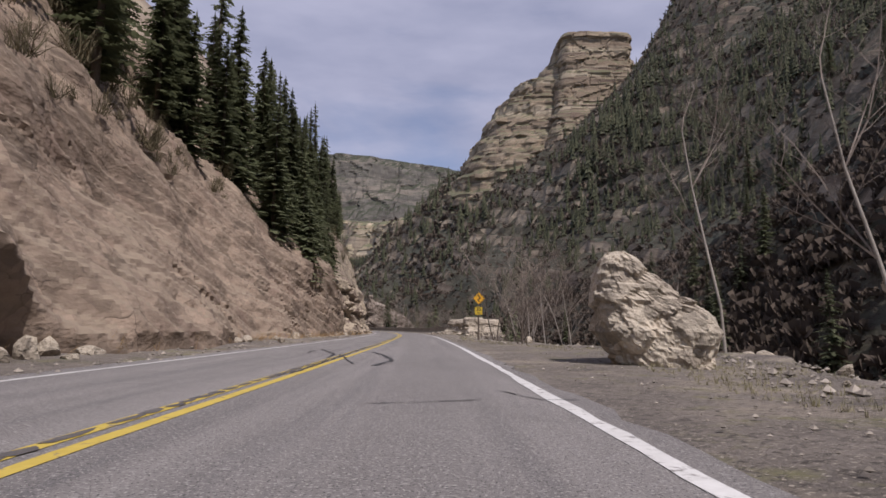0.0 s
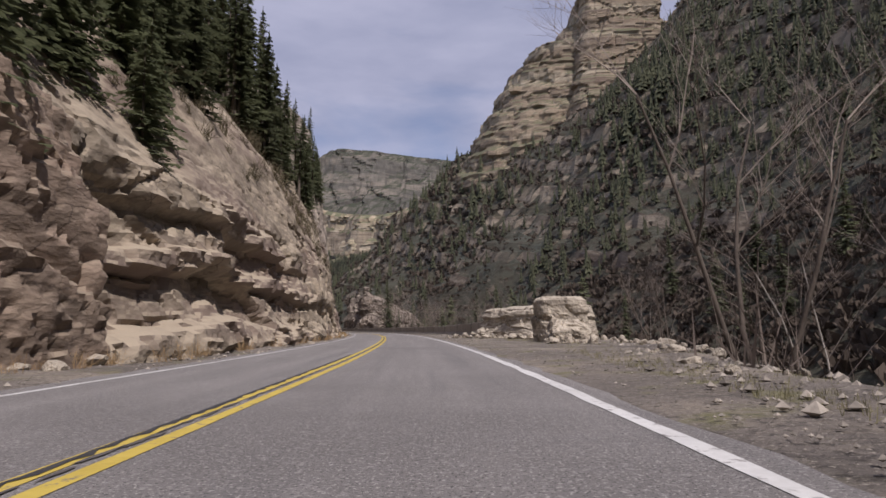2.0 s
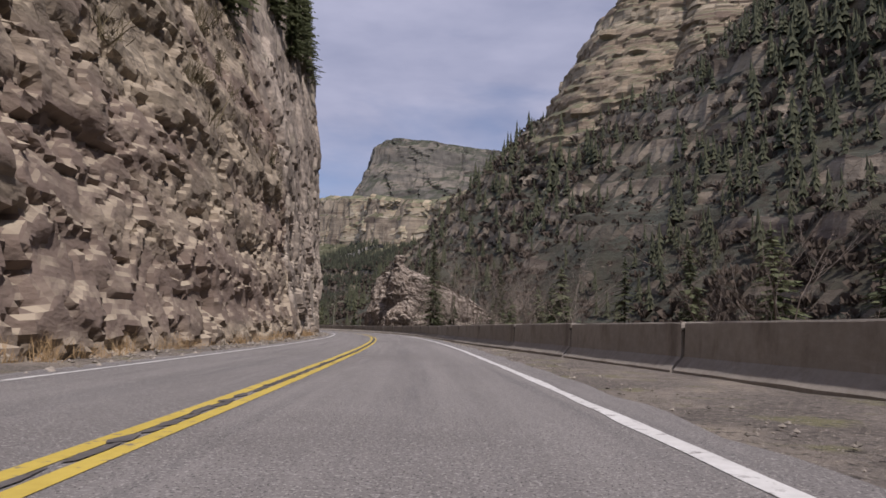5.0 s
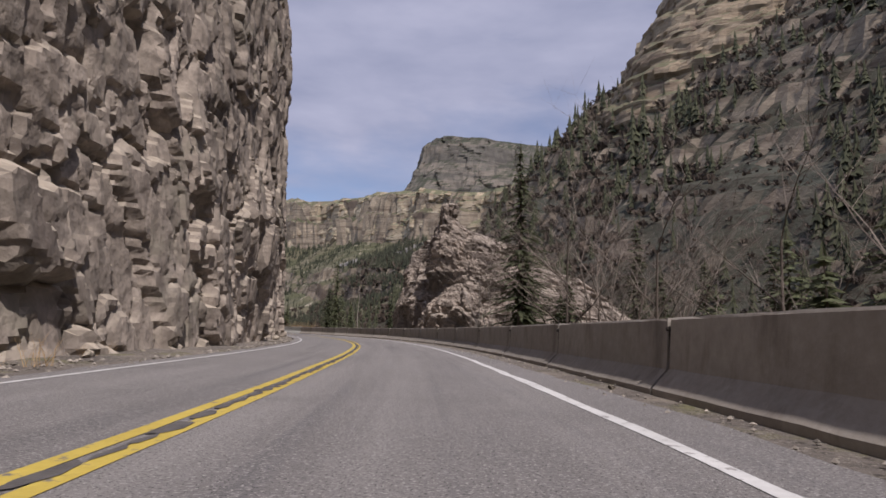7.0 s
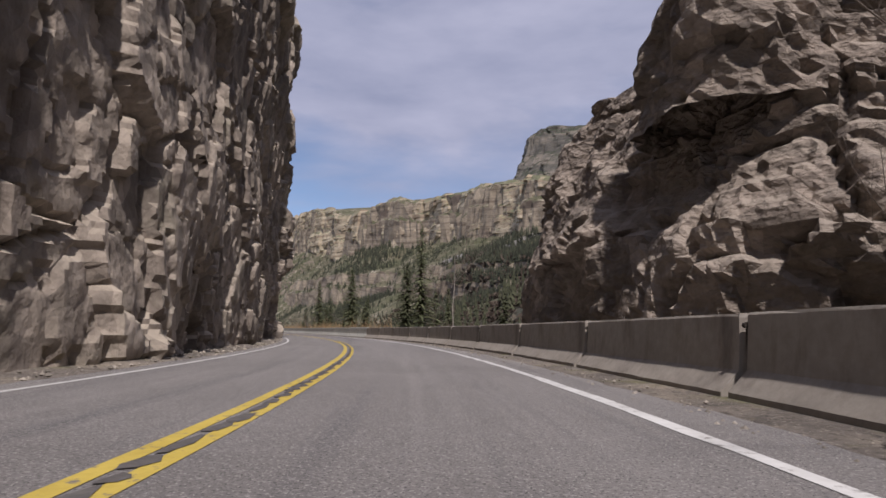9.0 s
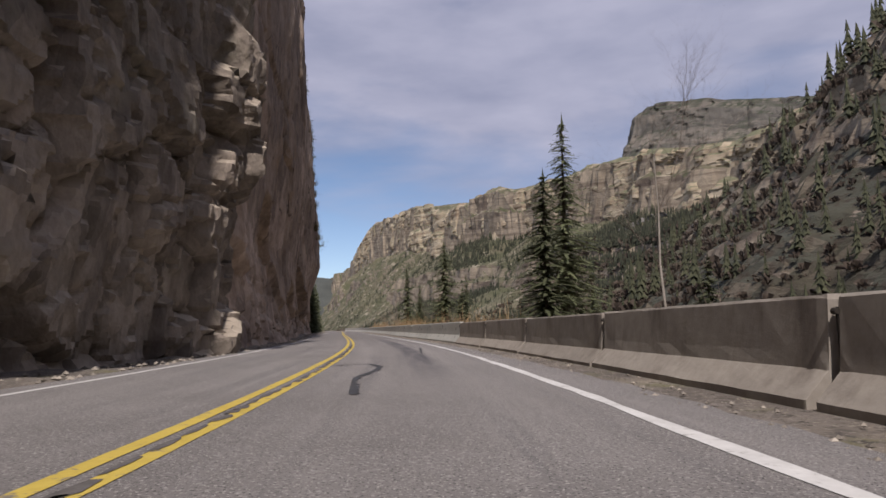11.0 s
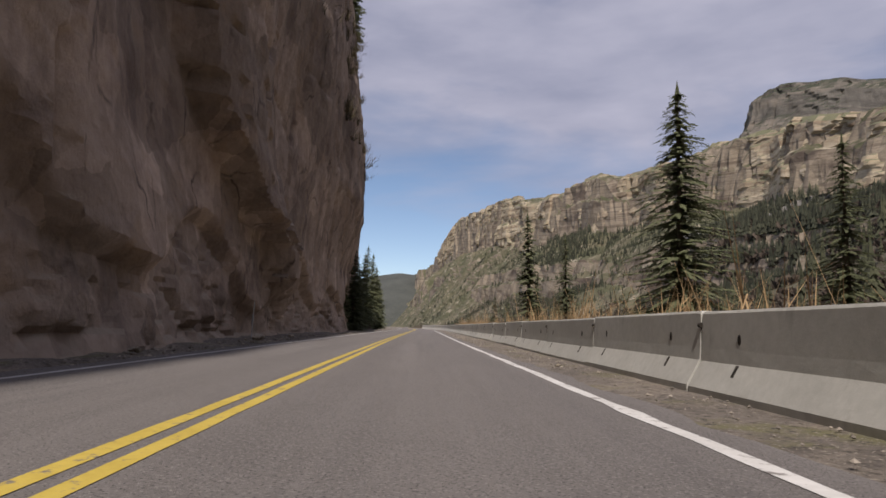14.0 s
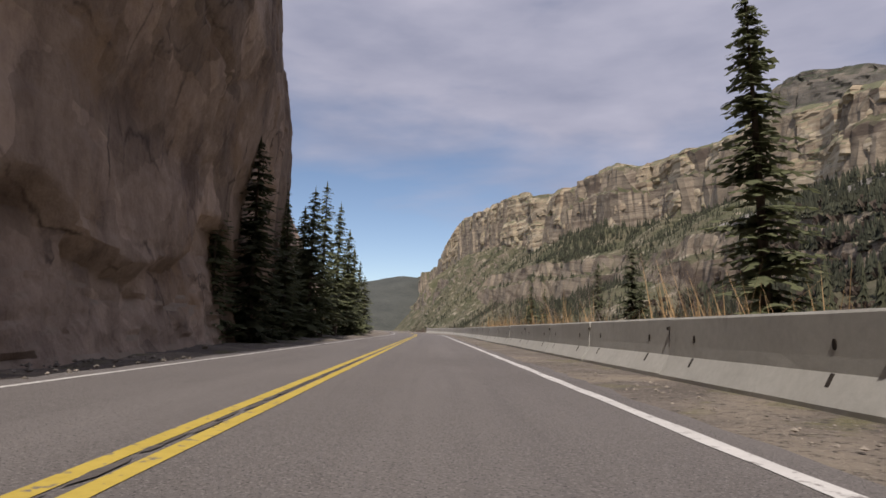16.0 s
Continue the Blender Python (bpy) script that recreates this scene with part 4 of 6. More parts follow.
MOUNTAIN, MOUNTAIN_D, MOUNTAIN_Q, MOUNTAIN_G, MOUNTAIN_H = build_mountain()
BUTTE = crag("rock_butte", [(70, -12, 155, 372, 470, 3), (102, 2, 152, 380, 470, 3), (144, 23, 150, 388, 470, 4), (165, 42, 147, 391, 470, 5), (173, 62, 134, 392, 470, 6), (180, 66, 118, 392, 468, 7), (192, 67, 115, 393, 466, 7), (195.5, 69, 114.5, 395, 462, 7), (197, 72, 112, 398, 460, 6)],
             260, 100, (0.06, 0.06, 0.09), 2.4, 0.20, 900, M["butte"], "tall square banded butte of tan sandstone", ledge=13.0)
crag("rock_butte", [(118, 56, 122, 368, 460, 5), (138, 61, 119, 376, 460, 7), (150, 64, 117, 380, 460, 9), (168, 66, 116, 381, 460, 9), (170, 67.5, 115, 383, 458, 9), (191, 67.5, 114.5, 383, 458, 9), (193, 66.5, 115.5, 381.5, 460, 9), (197, 68, 114, 383, 458, 8), (198.5, 73, 111, 388, 452, 6)],
     220, 90, (0.05, 0.05, 0.12), 1.7, 0.22, 930, M["butte"], "upright square tower of banded tan sandstone")
crag("rock_butte", [(96, 112, 250, 372, 470, 3), (140, 122, 235, 384, 470, 4), (172, 131, 222, 388, 466, 5), (190, 136, 214, 392, 462, 6), (203, 146, 206, 396, 456, 6), (206, 150, 202, 400, 452, 5)],
     200, 80, (0.05, 0.05, 0.09), 2.6, 0.20, 915, M["butte"], "banded tan sandstone crag beside the tall butte", ledge=15.0)
MESA = crag("mesa_cap", [(110, -380, 160, 1080, 1430, 3), (215, -325, 120, 1110, 1420, 3), (263, -297, 100, 1135, 1400, 3.5), (300, -288, 90, 1150, 1390, 4), (328, -282, 80, 1158, 1380, 4), (345, -268, 70, 1170, 1370, 4), (352, -240, 50, 1195, 1350, 3)],
            280, 70, (0.016, 0.016, 0.006), 9.0, 0.004, 940, M["mesa"], "flat-topped dark grey mesa behind the canyon rim", 0.52)


def build_rim():
    """The pale bedded cliff along the far rim: upright faces in two tiers with a bench between, alcoves and broken joints."""
    cols = np.where((MOUNTAIN_Q > 640) & (MOUNTAIN_Q < 2500))[0]
    line = []
    for j in cols:
        i = int(np.argmax(MOUNTAIN_G[:, j] > 150.5))
        h = MOUNTAIN_H[i, j]
        line.append((MOUNTAIN[i, j, 0], MOUNTAIN[i, j, 1], np.sin(h), -np.cos(h), np.interp(MOUNTAIN_Q[j], RIM_Q, RIM_H) + 9))
    A = np.array(line)
    A[:, 0:2] = np.stack([np.convolve(np.pad(A[:, i], 2, mode="edge"), np.ones(5) / 5, mode="valid") for i in (0, 1)], -1)
    run = np.concatenate([[0], np.cumsum(np.hypot(*np.diff(A[:, 0:2], axis=0).T))])
    s = np.arange(0, run[-1], 2.2)
    A = np.stack([np.interp(s, run, A[:, i]) for i in range(5)], -1)
    v = np.linspace(0, 1, 54)
    back = np.interp(v, [0, 0.04, 0.45, 0.50, 0.56, 0.92, 1.0], [-3.5, -2.6, -0.8, 0.4, 3.6, 4.8, 8.5])
    high = np.interp(v, [0, 1], [0.58, 1.01])
    top = A[:, 4] + fbm(np.stack([s * 0.02, 0 * s, 0 * s], -1), 3, 233) * 3.0
    Z = high[:, None] * top[None] - 9
    X = A[None, :, 0] + back[:, None] * A[None, :, 2]
    Y = A[None, :, 1] + back[:, None] * A[None, :, 3]
    V = np.stack([X, Y, Z], -1)
    p = np.stack([np.broadcast_to(s, Z.shape), 0 * Z, Z], -1)
    b1, e1 = blocks(p * (0.035, 1, 0.03) + 3, 231)
    b2, e2 = blocks(p * (0.11, 1, 0.09) + 5, 232)
    bed, _ = blocks(p * (0.006, 1, 0.20) + 7, 234)
    out = -(b1 * 3.2 + b2 * 1.1 + bed * 0.7 - 1.6 * (e1 < 0.06)) + fbm(p * (0.012, 1, 0.004), 3, 235) * 5.0
    V[..., 0] += out * A[None, :, 2]
    V[..., 1] += out * A[None, :, 3]
    ob = mesh_object("rim_cliff", V.reshape(-1, 3), grid_faces(len(v), len(s), flip=True), M["rim"])
    tagged(ob, "pale cream sandstone cliff along the canyon rim", "cliff", kind="structure")


build_rim()


def build_scree():
    """A grey chute of loose stones lying on the far slope."""
    t = np.linspace(0, 1, 60)
    V = []
    for side in np.linspace(-1, 1, 7):
        qq, dd = 874 + 34 * t + side * (2.5 + 5 * t) + vnoise(np.stack([t * 9, t * 0 + side, t * 0], -1), 7) * 1.5, 147 - 58 * t
        near = [MOUNTAIN[np.argmin(np.abs(MOUNTAIN_D - d1)), np.argmin(np.abs(MOUNTAIN_Q - q1))] for d1, q1 in zip(dd, qq)]
        V.append(np.array(near) + (0, 0, 2.2 - 1.8 * abs(side)))
    ob = mesh_object("scree", np.array(V).reshape(-1, 3), grid_faces(7, 60), M["scree"], smooth=True)
    tagged(ob, "grey chute of loose scree on the far slope", "scree", kind="structure")


build_scree()


def build_far_hill():
    a = np.radians(np.linspace(100, 165, 120))
    r = np.linspace(0, 1, 14)
    high = 245 + 9 * np.sin(a * 7) + fbm(np.stack([a * 14, a * 0, a * 0], -1), 4, 240) * 12
    R = 2300 + r[:, None] * 900
    Z = -20 + np.sin(r[:, None] * math.pi / 2) * high
    V = np.stack([R * np.cos(a), R * np.sin(a), Z + 0 * R], -1)
    V += fbm(V * 0.004, 3, 245)[..., None] * (10, 10, 12)
    ob = mesh_object("far_hill", V.reshape(-1, 3), grid_faces(14, 120, flip=True), M["far"], smooth=True)
    tagged(ob, "distant dark wooded ridge at the valley's end", "hill", kind="structure")


build_far_hill()

# ---- plants ----
def conifer_meshes(k, high, wide, bare=0.1, ragged=0.25, gap=0.27, fine=1.0):
    """A conifer's trunk, and its crown of drooping sprays."""
    rng = random.Random(k)
    lean = (rng.uniform(-0.02, 0.02), rng.uniform(-0.02, 0.02))
    spine = [((lean[0] * z * z / high, lean[1] * z * z / high, z), max(0.012, 0.017 * high * (1 - z / high) ** 0.9)) for z in [high * j / 9 - (0.4 if j == 0 else 0) for j in range(10)]]
    tv, tf = tubes([spine], 7)
    V, F = [], []
    z = high * bare
    while z < high * 0.985:
        up = z / high
        reach = wide * (1 - up) ** 0.75 * (0.55 + 0.45 * min(1, (up - bare) * 9 + 0.3)) + 0.10
        for j in range(rng.randint(7, 9)):
            if rng.random() < ragged * 0.5:
                continue
            a = rng.uniform(0, 2 * math.pi)
            r = reach * rng.uniform(1 - ragged * 1.6, 1.1)
            droop = rng.uniform(0.15, 0.42) * r
            zj = min(z + rng.uniform(-0.6, 0.6) * gap * 1.6, high * 0.97)
            base = Vector((lean[0] * zj * zj / high, lean[1] * zj * zj / high, zj))
            out, sidev = Vector((math.cos(a), math.sin(a), 0)), Vector((-math.sin(a), math.cos(a), 0))
            n = max(3, int(r / (0.30 * fine)))
            for i in range(n):
                t0, t1 = i / n, (i + 1.25) / n
                p = base + out * (r * t0) + Vector((0, 0, -droop * t0 ** 1.4 + 0.10 * r * t0))
                tip = base + out * (r * t1) + Vector((0, 0, -droop * t1 ** 1.4 + 0.10 * r * t1 - 0.05))
                half = (0.16 * fine + 0.26 * r * (1 - t0) * 0.8 * (0.1 + 0.9 * fine)) * rng.uniform(0.6, 1.2)
                for sgn in (-1, 1):
                    b = len(V)
                    q = p + sidev * (sgn * half) + out * (half * 0.75) + Vector((0, 0, -half * rng.uniform(0.2, 0.7)))
                    V.extend([tuple(p), tuple(q), tuple(tip + Vector((0, 0, rng.uniform(-0.05, 0.06))))])
                    F.append((b, b + 1, b + 2))
        z += gap * rng.uniform(0.75, 1.25)
    for j in range(5):
        a, b = rng.uniform(0, 6.28), len(V)
        top = spine[-1][0]
        V.extend([(top[0], top[1], high * 1.02), (top[0] + 0.13 * math.cos(a), top[1] + 0.13 * math.sin(a), high * 0.95), (top[0] + 0.1 * math.cos(a + 1.2), top[1] + 0.1 * math.sin(a + 1.2), high * 0.94)])
        F.append((b, b + 1, b + 2))
    return (tv, tf), (V, F)


def make_conifer(k, high, wide, label, **more):
    tree = new("conifer")
    tagged(tree, label, "tree", "conifers of the canyon")
    (tv, tf), (cv, cf) = conifer_meshes(k, high, wide, **more)
    mesh_object("trunk", tv, tf, M["bark"], smooth=True, parent=tree)
    mesh_object("crown", cv, cf, M["needles"], parent=tree)
    return tree


CONIFERS = [make_conifer(301, 12.0, 2.9, "full dark green spruce with drooping boughs", bare=0.06),
            make_conifer(302, 15.0, 2.6, "tall slender dark green fir on the slope", bare=0.14, ragged=0.3),
            make_conifer(303, 17.0, 2.4, "tall ragged pine with a bare lower trunk", bare=0.38, ragged=0.5, gap=0.42),
            make_conifer(304, 8.0, 2.4, "small dense dark green fir", bare=0.05),
            make_conifer(305, 14.0, 3.2, "broad dark spruce with ragged open boughs", bare=0.10, ragged=0.4, gap=0.34),
            make_conifer(306, 12.0, 3.5, "full dark green spruce behind the barrier", bare=0.04, ragged=0.28, gap=0.12, fine=0.36),
            make_conifer(307, 14.0, 3.2, "tall ragged dark fir behind the barrier", bare=0.08, ragged=0.4, gap=0.14, fine=0.36)]
USED = set()


def plant(stock, i, where, size=1.0, turn=0.0, label=""):
    """Stands a copy of a stock plant at a place; the first use moves the stock plant itself."""
    m = pose(*where, 0, 0, turn)
    ob = stock[i]
    if id(ob) not in USED:
        USED.add(id(ob))
        ob.matrix_world = m
    else:
        ob = copy_thing(ob, m)
    ob.scale = (size, size, size)
    if label:
        tagged(ob, label)
    return ob


def on_wall(table, s, z):
    return float(-wall_offset(table, np.array([float(s)]), np.array([float(z)]))[0])


def trees_on(table, count, s0, s1, z0, z1, kinds, k, sizes=(0.7, 1.15)):
    rng = random.Random(k)
    for j in range(count):
        s = s0 + (s1 - s0) * (j + rng.random()) / count
        z = z0 + (z1 - z0) * rng.random() ** 1.4
        i = rng.choice(kinds)
        x, y, zz = at(s, on_wall(table, s, z) - 0.6, z - 0.7)
        plant(CONIFERS, i, (x, y, zz), rng.uniform(*sizes), rng.uniform(0, 360))


trees_on(WALL_SLOPE, 27, 14, 64, 12.5, 19, (1, 0, 4, 1), 1)
trees_on(WALL_SLOPE, 13, 10, 64, 19, 34, (1, 4, 2), 2, (0.9, 1.3))
trees_on(WALL_SLOPE, 11, 51, 64, 4.5, 12, (3, 3, 0, 3), 3, (0.7, 1.1))
trees_on(WALL_CUT, 14, 62, 84, 12, 22, (1, 0, 4, 2), 4)
trees_on(WALL_CUT, 22, 84, 120, 16, 28, (1, 2, 4), 5, (0.8, 1.1))
trees_on(WALL_CUT, 26, 116, 164, 20, 34, (1, 1, 2, 4), 6, (0.8, 1.15))
trees_on(WALL_CUT, 6, 64, 74, 6.5, 12, (3, 3, 0), 9, (0.6, 0.9))
trees_on(WALL_CLIFF, 12, 166, 205, 28, 44, (1, 2, 4), 7, (0.7, 1.0))
trees_on(WALL_DARK, 7, 318, 356, 30, 38, (3, 3, 1), 8, (0.5, 0.8))
for i, s, o, z, top in ((5, 257.4, 6.5, -1.2, 7.6), (6, 263.5, 9.6, -1.6, 12.4), (6, 195.2, 8.4, -3.6, 12.6), (0, 197.5, 9.4, -3.8, 6.0), (4, 193.0, 10.6, -4.5, 5.2), (4, 362, -10.8, -0.3, 9.5), (0, 364, -8.2, -0.3, 7.5), (4, 369.5, -9.6, -0.3, 9.0), (0, 376, -9.8, -0.3, 9.8), (0, 354.5, -8.8, -0.3, 6.5), (4, 358.5, -8.4, -0.3, 6.0), (0, 388, -9.8, -0.3, 9.0), (4, 394, -9.2, -0.3, 8.6), (6, 306.4, 13.0, -1.8, 7.2), (5, 316.3, 12.0, -1.8, 12.8), (3, 300.5, 11.4, -1.8, 5.4), (1, 349.1, 10.4, -1.8, 12.6), (6, 335.5, 11.0, -1.8, 8.2),
                        (4, 189, 16.5, -6.0, 5.0), (1, 204, 21.5, -6.0, 10.0), (0, 193, 24, -6.0, 7.0), (3, 184, 14, -6.0, 3.0), (3, 194.5, 10.6, -4.5, 3.2), (3, 187, 12, -5.5, 2.6), (0, 180, 19, -6.5, 8.0), (4, 172, 22, -6.5, 8.0), (1, 164, 24, -6.5, 9.0), (0, 153, 23, -6.5, 8.0), (0, 190, 14.5, -6.0, 4.5), (0, 186, 19, -6.5, 6), (3, 176, 12.5, -6.0, 3.6), (3, 163, 13.0, -6.0, 3.0),
                        (3, 131, 17, -6.4, 3.5), (0, 141, 20, -6.6, 6), (0, 118, 22, -6.6, 7), (3, 108, 18, -6.5, 3), (0, 357, -8.0, -0.3, 9.2), (4, 360.5, -9.2, -0.3, 11.5), (1, 366, -9.0, -0.3, 10.0), (0, 373, -8.6, -0.3, 10.6),
                        (4, 379, -8.8, -0.3, 12.4), (1, 385, -8.6, -0.3, 12.0), (0, 391, -8.4, -0.3, 10.5), (0, 398, -8.8, -0.3, 9.5), (1, 406, -9, -0.3, 9.0), (0, 415, -9, -0.3, 8.0), (0, 382, 17, -1.9, 8.4), (3, 371, 14, -1.9, 4.2),
                        (1, 400, 19, -1.9, 9.0), (0, 424, 16, -1.9, 8.0), (4, 440, 22, -1.9, 9.0), (0, 281, 17, -1.8, 6.5), (1, 289, 22, -1.8, 7.5), (0, 273, 24, -1.9, 6.0)):
    high = (12.0, 15.0, 17.0, 8.0, 14.0, 12.0, 14.0)[i]
    x, y, zz = at(s, o, z)
    plant(CONIFERS, i, (x, y, zz), (top - z) / high, (s * 47) % 360)


def far_conifers():
    """The woods on the far benches and on the valley's floor: small conifers, too many to count, as one object."""
    rng = np.random.RandomState(5)
    P = MOUNTAIN
    rows, cols = P.shape[:2]
    du = P[1:, :-1] - P[:-1, :-1]
    dv = P[:-1, 1:] - P[:-1, :-1]
    n = np.cross(dv, du)
    area = np.linalg.norm(n, axis=-1)
    nz = np.abs(n[..., 2]) / (area + 1e-9)
    c = P[:-1, :-1]
    dens = fbm(c * (0.014, 0.014, 0.0), 3, 260)
    dist = np.hypot(c[..., 0] + 40, c[..., 1] - 160)
    spread = area * np.clip((nz - 0.05) * 5, 0.3, 1) * (c[..., 2] > -6) * (c[..., 1] > -60) * (c[..., 2] < 330)
    wooded = np.clip(dens * 0.8 + 0.9, 0.35, 1.4) * np.interp(MOUNTAIN_Q[:-1], [0, 500, 600, 5000], [1.5, 1.5, 0.22, 0.22])[None, :] * (MOUNTAIN_D[:-1, None] < 260)

    def stand(name, template, count, weight, low, high, material, label, category, sink=0.4):
        tv, tf = template
        pick = rng.choice(weight.size, count, p=weight.ravel() / weight.sum())
        base = c.reshape(-1, 3)[pick] + rng.uniform(-1, 1, (count, 3)) * (1.3, 1.3, 0)
        hs = rng.uniform(low, high, count) * np.clip(0.75 + dens.ravel()[pick] * 0.4, 0.5, 1.25)
        ang, fat = rng.uniform(0, 6.28, count), rng.uniform(0.65, 1.1, count)
        cs, sn = np.cos(ang)[:, None], np.sin(ang)[:, None]
        jit = rng.uniform(0.72, 1.28, (count, len(tv)))
        x, y = tv[None, :, 0] * jit, tv[None, :, 1] * jit
        V = np.stack([(x * cs - y * sn) * (hs * fat)[:, None], (x * sn + y * cs) * (hs * fat)[:, None], tv[None, :, 2] * hs[:, None] - sink], -1) + base[:, None, :]
        F = tf[None] + (np.arange(count) * len(tv))[:, None, None]
        ob = mesh_object(name, V.reshape(-1, 3), F.reshape(-1, 3), material)
        tagged(ob, label, category, kind="stuff")

    def tiered(tiers, spikes):
        tv, tf = [], []
        for j in range(tiers):
            z0, r0 = 0.08 + 0.84 / (tiers + 0.5) * j, 0.22 * (1 - j / (tiers + 0.6))
            b = len(tv)
            tv.append((0, 0, z0 + 1.25 / (tiers + 0.5) if j < tiers - 1 else 1.0))
            for q in range(spikes * 2):
                a = math.pi * q / spikes + j * 0.7
                r = r0 * (1.0 if q % 2 == 0 else 0.45)
                tv.append((r * math.cos(a), r * math.sin(a), z0 - (0.05 if q % 2 == 0 else -0.03)))
            tf += [(b, b + 1 + q, b + 1 + (q + 1) % (spikes * 2)) for q in range(spikes * 2)]
        return np.array(tv), np.array(tf)

    close = dist < 330
    beside = np.min([np.hypot(c[..., 0] - x, c[..., 1] - y) for x, y in ((0, 0), (-1.5, 30), (-3, 60), (-7, 95), (-14, 140), (-25, 180))], axis=0) < 85
    near_bank = spread * beside * (nz > 0.3)
    stand("slope_woods", tiered(5, 4), 8500, spread * wooded * close * ~beside * (nz > 0.35) * np.clip((c[..., 1] + 20) / 60, 0, 1), 6.0, 16.0, M["slope_needles"], "dark green conifers standing over the steep slope", "woods")
    stand("far_woods", tiered(3, 5), 9000, spread * wooded * ~close * (dist < 1500) * (nz > 0.5) * (MOUNTAIN_G[:-1, :-1] < 149) * np.clip(1.25 - dist / 800, 0.06, 1), 2.5, 7.5, M["far_needles"], "dark conifer woods scattered over the far slopes", "woods")
    r = np.random.RandomState(8)
    V, F = [], []
    for j in range(16):
        a, t = r.uniform(0, 6.28), r.uniform(0.1, 1.1)
        e = np.array([math.cos(a) * math.sin(t), math.sin(a) * math.sin(t), math.cos(t)]) * r.uniform(0.6, 1.1)
        s = np.cross(e, r.normal(size=3)) * 0.16
        b = len(V)
        V += [np.zeros(3) - s, e * 0.8 + s * 1.6, e]
        F.append((b, b + 1, b + 2))
    stand("mountain_scrub", (np.array(V), np.array(F)), 15000, spread * (dist < 420) * (MOUNTAIN_D[:-1, None] < 230), 1.4, 4.2, M["scrub"], "brown leafless scrub over the mountainside", "scrub", 0.2)
    stand("mountain_scrub", (np.array(V), np.array(F)), 3800, near_bank, 1.6, 4.8, M["scrub"], "dense brown leafless scrub on the bank across the river", "scrub", 0.2)


def island_extra(nt, tc, mp, colour):
    g, hsv, mr = nt.nodes.new("ShaderNodeNewGeometry"), nt.nodes.new("ShaderNodeHueSaturation"), nt.nodes.new("ShaderNodeMapRange")
    nt.links.new(g.outputs["Random Per Island"], mr.inputs["Value"])
    mr.inputs["To Min"].default_value, mr.inputs["To Max"].default_value = 0.55, 1.6
    nt.links.new(mr.outputs["Result"], hsv.inputs["Value"])
    nt.links.new(colour, hsv.inputs["Color"])
    return hsv.outputs["Color"]


M["slope_needles"] = shader("dull_olive_needles", (0.042, 0.048, 0.029), (0.094, 0.096, 0.055), 0.2, (1, 1, 1), 0.9, 0.0)
M["scrub"] = shader("brown_grey_scrub", (0.048, 0.036, 0.029), (0.105, 0.082, 0.064), 0.06, (1, 1, 1), 0.95, 0.0)
M["far_needles"] = shader("far_dull_green_needles", (0.030, 0.035, 0.024), (0.062, 0.064, 0.042), 0.03, (1, 1, 1), 0.9, 0.0, extra=island_extra)
far_conifers()


def bank_conifers():
    """Single conifers on the steep bank across the river."""
    rng = random.Random(64)
    for j in range(44):
        y = rng.uniform(25, 190)
        dist = rng.uniform(14, 75)
        col = int(np.argmin(np.abs(MOUNTAIN[5, :, 1] - y)))
        row = int(np.argmin(np.abs(MOUNTAIN_D - dist)))
        x, yy, z = MOUNTAIN[row, col]
        plant(CONIFERS, rng.choice((0, 1, 4, 1)), (x, yy, z - 0.6), rng.uniform(0.6, 1.05), rng.uniform(0, 360), "dark conifer standing on the steep bank across the river")


bank_conifers()


def bare_tree_mesh(k, high, spread, levels=4, lean=(0, 0), trunks=1, thick=0.011):
    """A leafless tree: limbs that fork and thin out to twigs."""
    rng = random.Random(k)
    paths = []

    def grow(p, d, length, r, lv):
        n = 4 if lv > 1 else (3 if lv == 1 else 1)
        pts = [(tuple(p), r)]
        for j in range(n):
            d = (d + Vector((rng.uniform(-1, 1), rng.uniform(-1, 1), rng.uniform(-0.4, 0.9))) * 0.16).normalized()
            p = p + d * (length / n)
            pts.append((tuple(p), r * (1 - 0.62 * (j + 1) / n)))
            if lv > 0 and (j > 0 or lv < levels):
                for b in range(rng.randint(1, 2) if lv > 2 else 2 if lv > 1 else rng.randint(2, 3)):
                    a = rng.uniform(0, 6.28)
                    w = Vector((math.cos(a), math.sin(a), rng.uniform(-0.1, 0.8)))
                    grow(p, (d * 0.8 + w * spread).normalized(), length * rng.uniform(0.38, 0.62), r * 0.45 * (1 - 0.4 * j / n), lv - 1)
        paths.append(pts)
    for t in range(trunks):
        a = rng.uniform(0, 6.28)
        f = 0.0 if trunks == 1 else 0.3
        grow(Vector((math.cos(a) * f * 0.5, math.sin(a) * f * 0.5, -0.4)), Vector((lean[0] + math.cos(a) * f, lean[1] + math.sin(a) * f, 1)).normalized(), high * rng.uniform(0.8, 1.0), high * thick, levels)
    return paths


def make_bare_tree(k, high, spread, material, label, **more):
    tree = new("bare_tree")
    tagged(tree, label, "tree", "bare trees by the river")
    paths = bare_tree_mesh(k, high, spread, **more)
    cut = high * 0.0032
    stems = [p for p in paths if p[0][1] >= cut]
    twigs = [p for p in paths if p[0][1] < cut]
    mesh_object("trunk", *tubes(stems, 6), material, smooth=True, parent=tree)
    tagged(mesh_object("twig_canopy", *tubes(twigs, 3), M["twig"], parent=tree, label="fine bare grey twigs"), kind="stuff")
    return tree


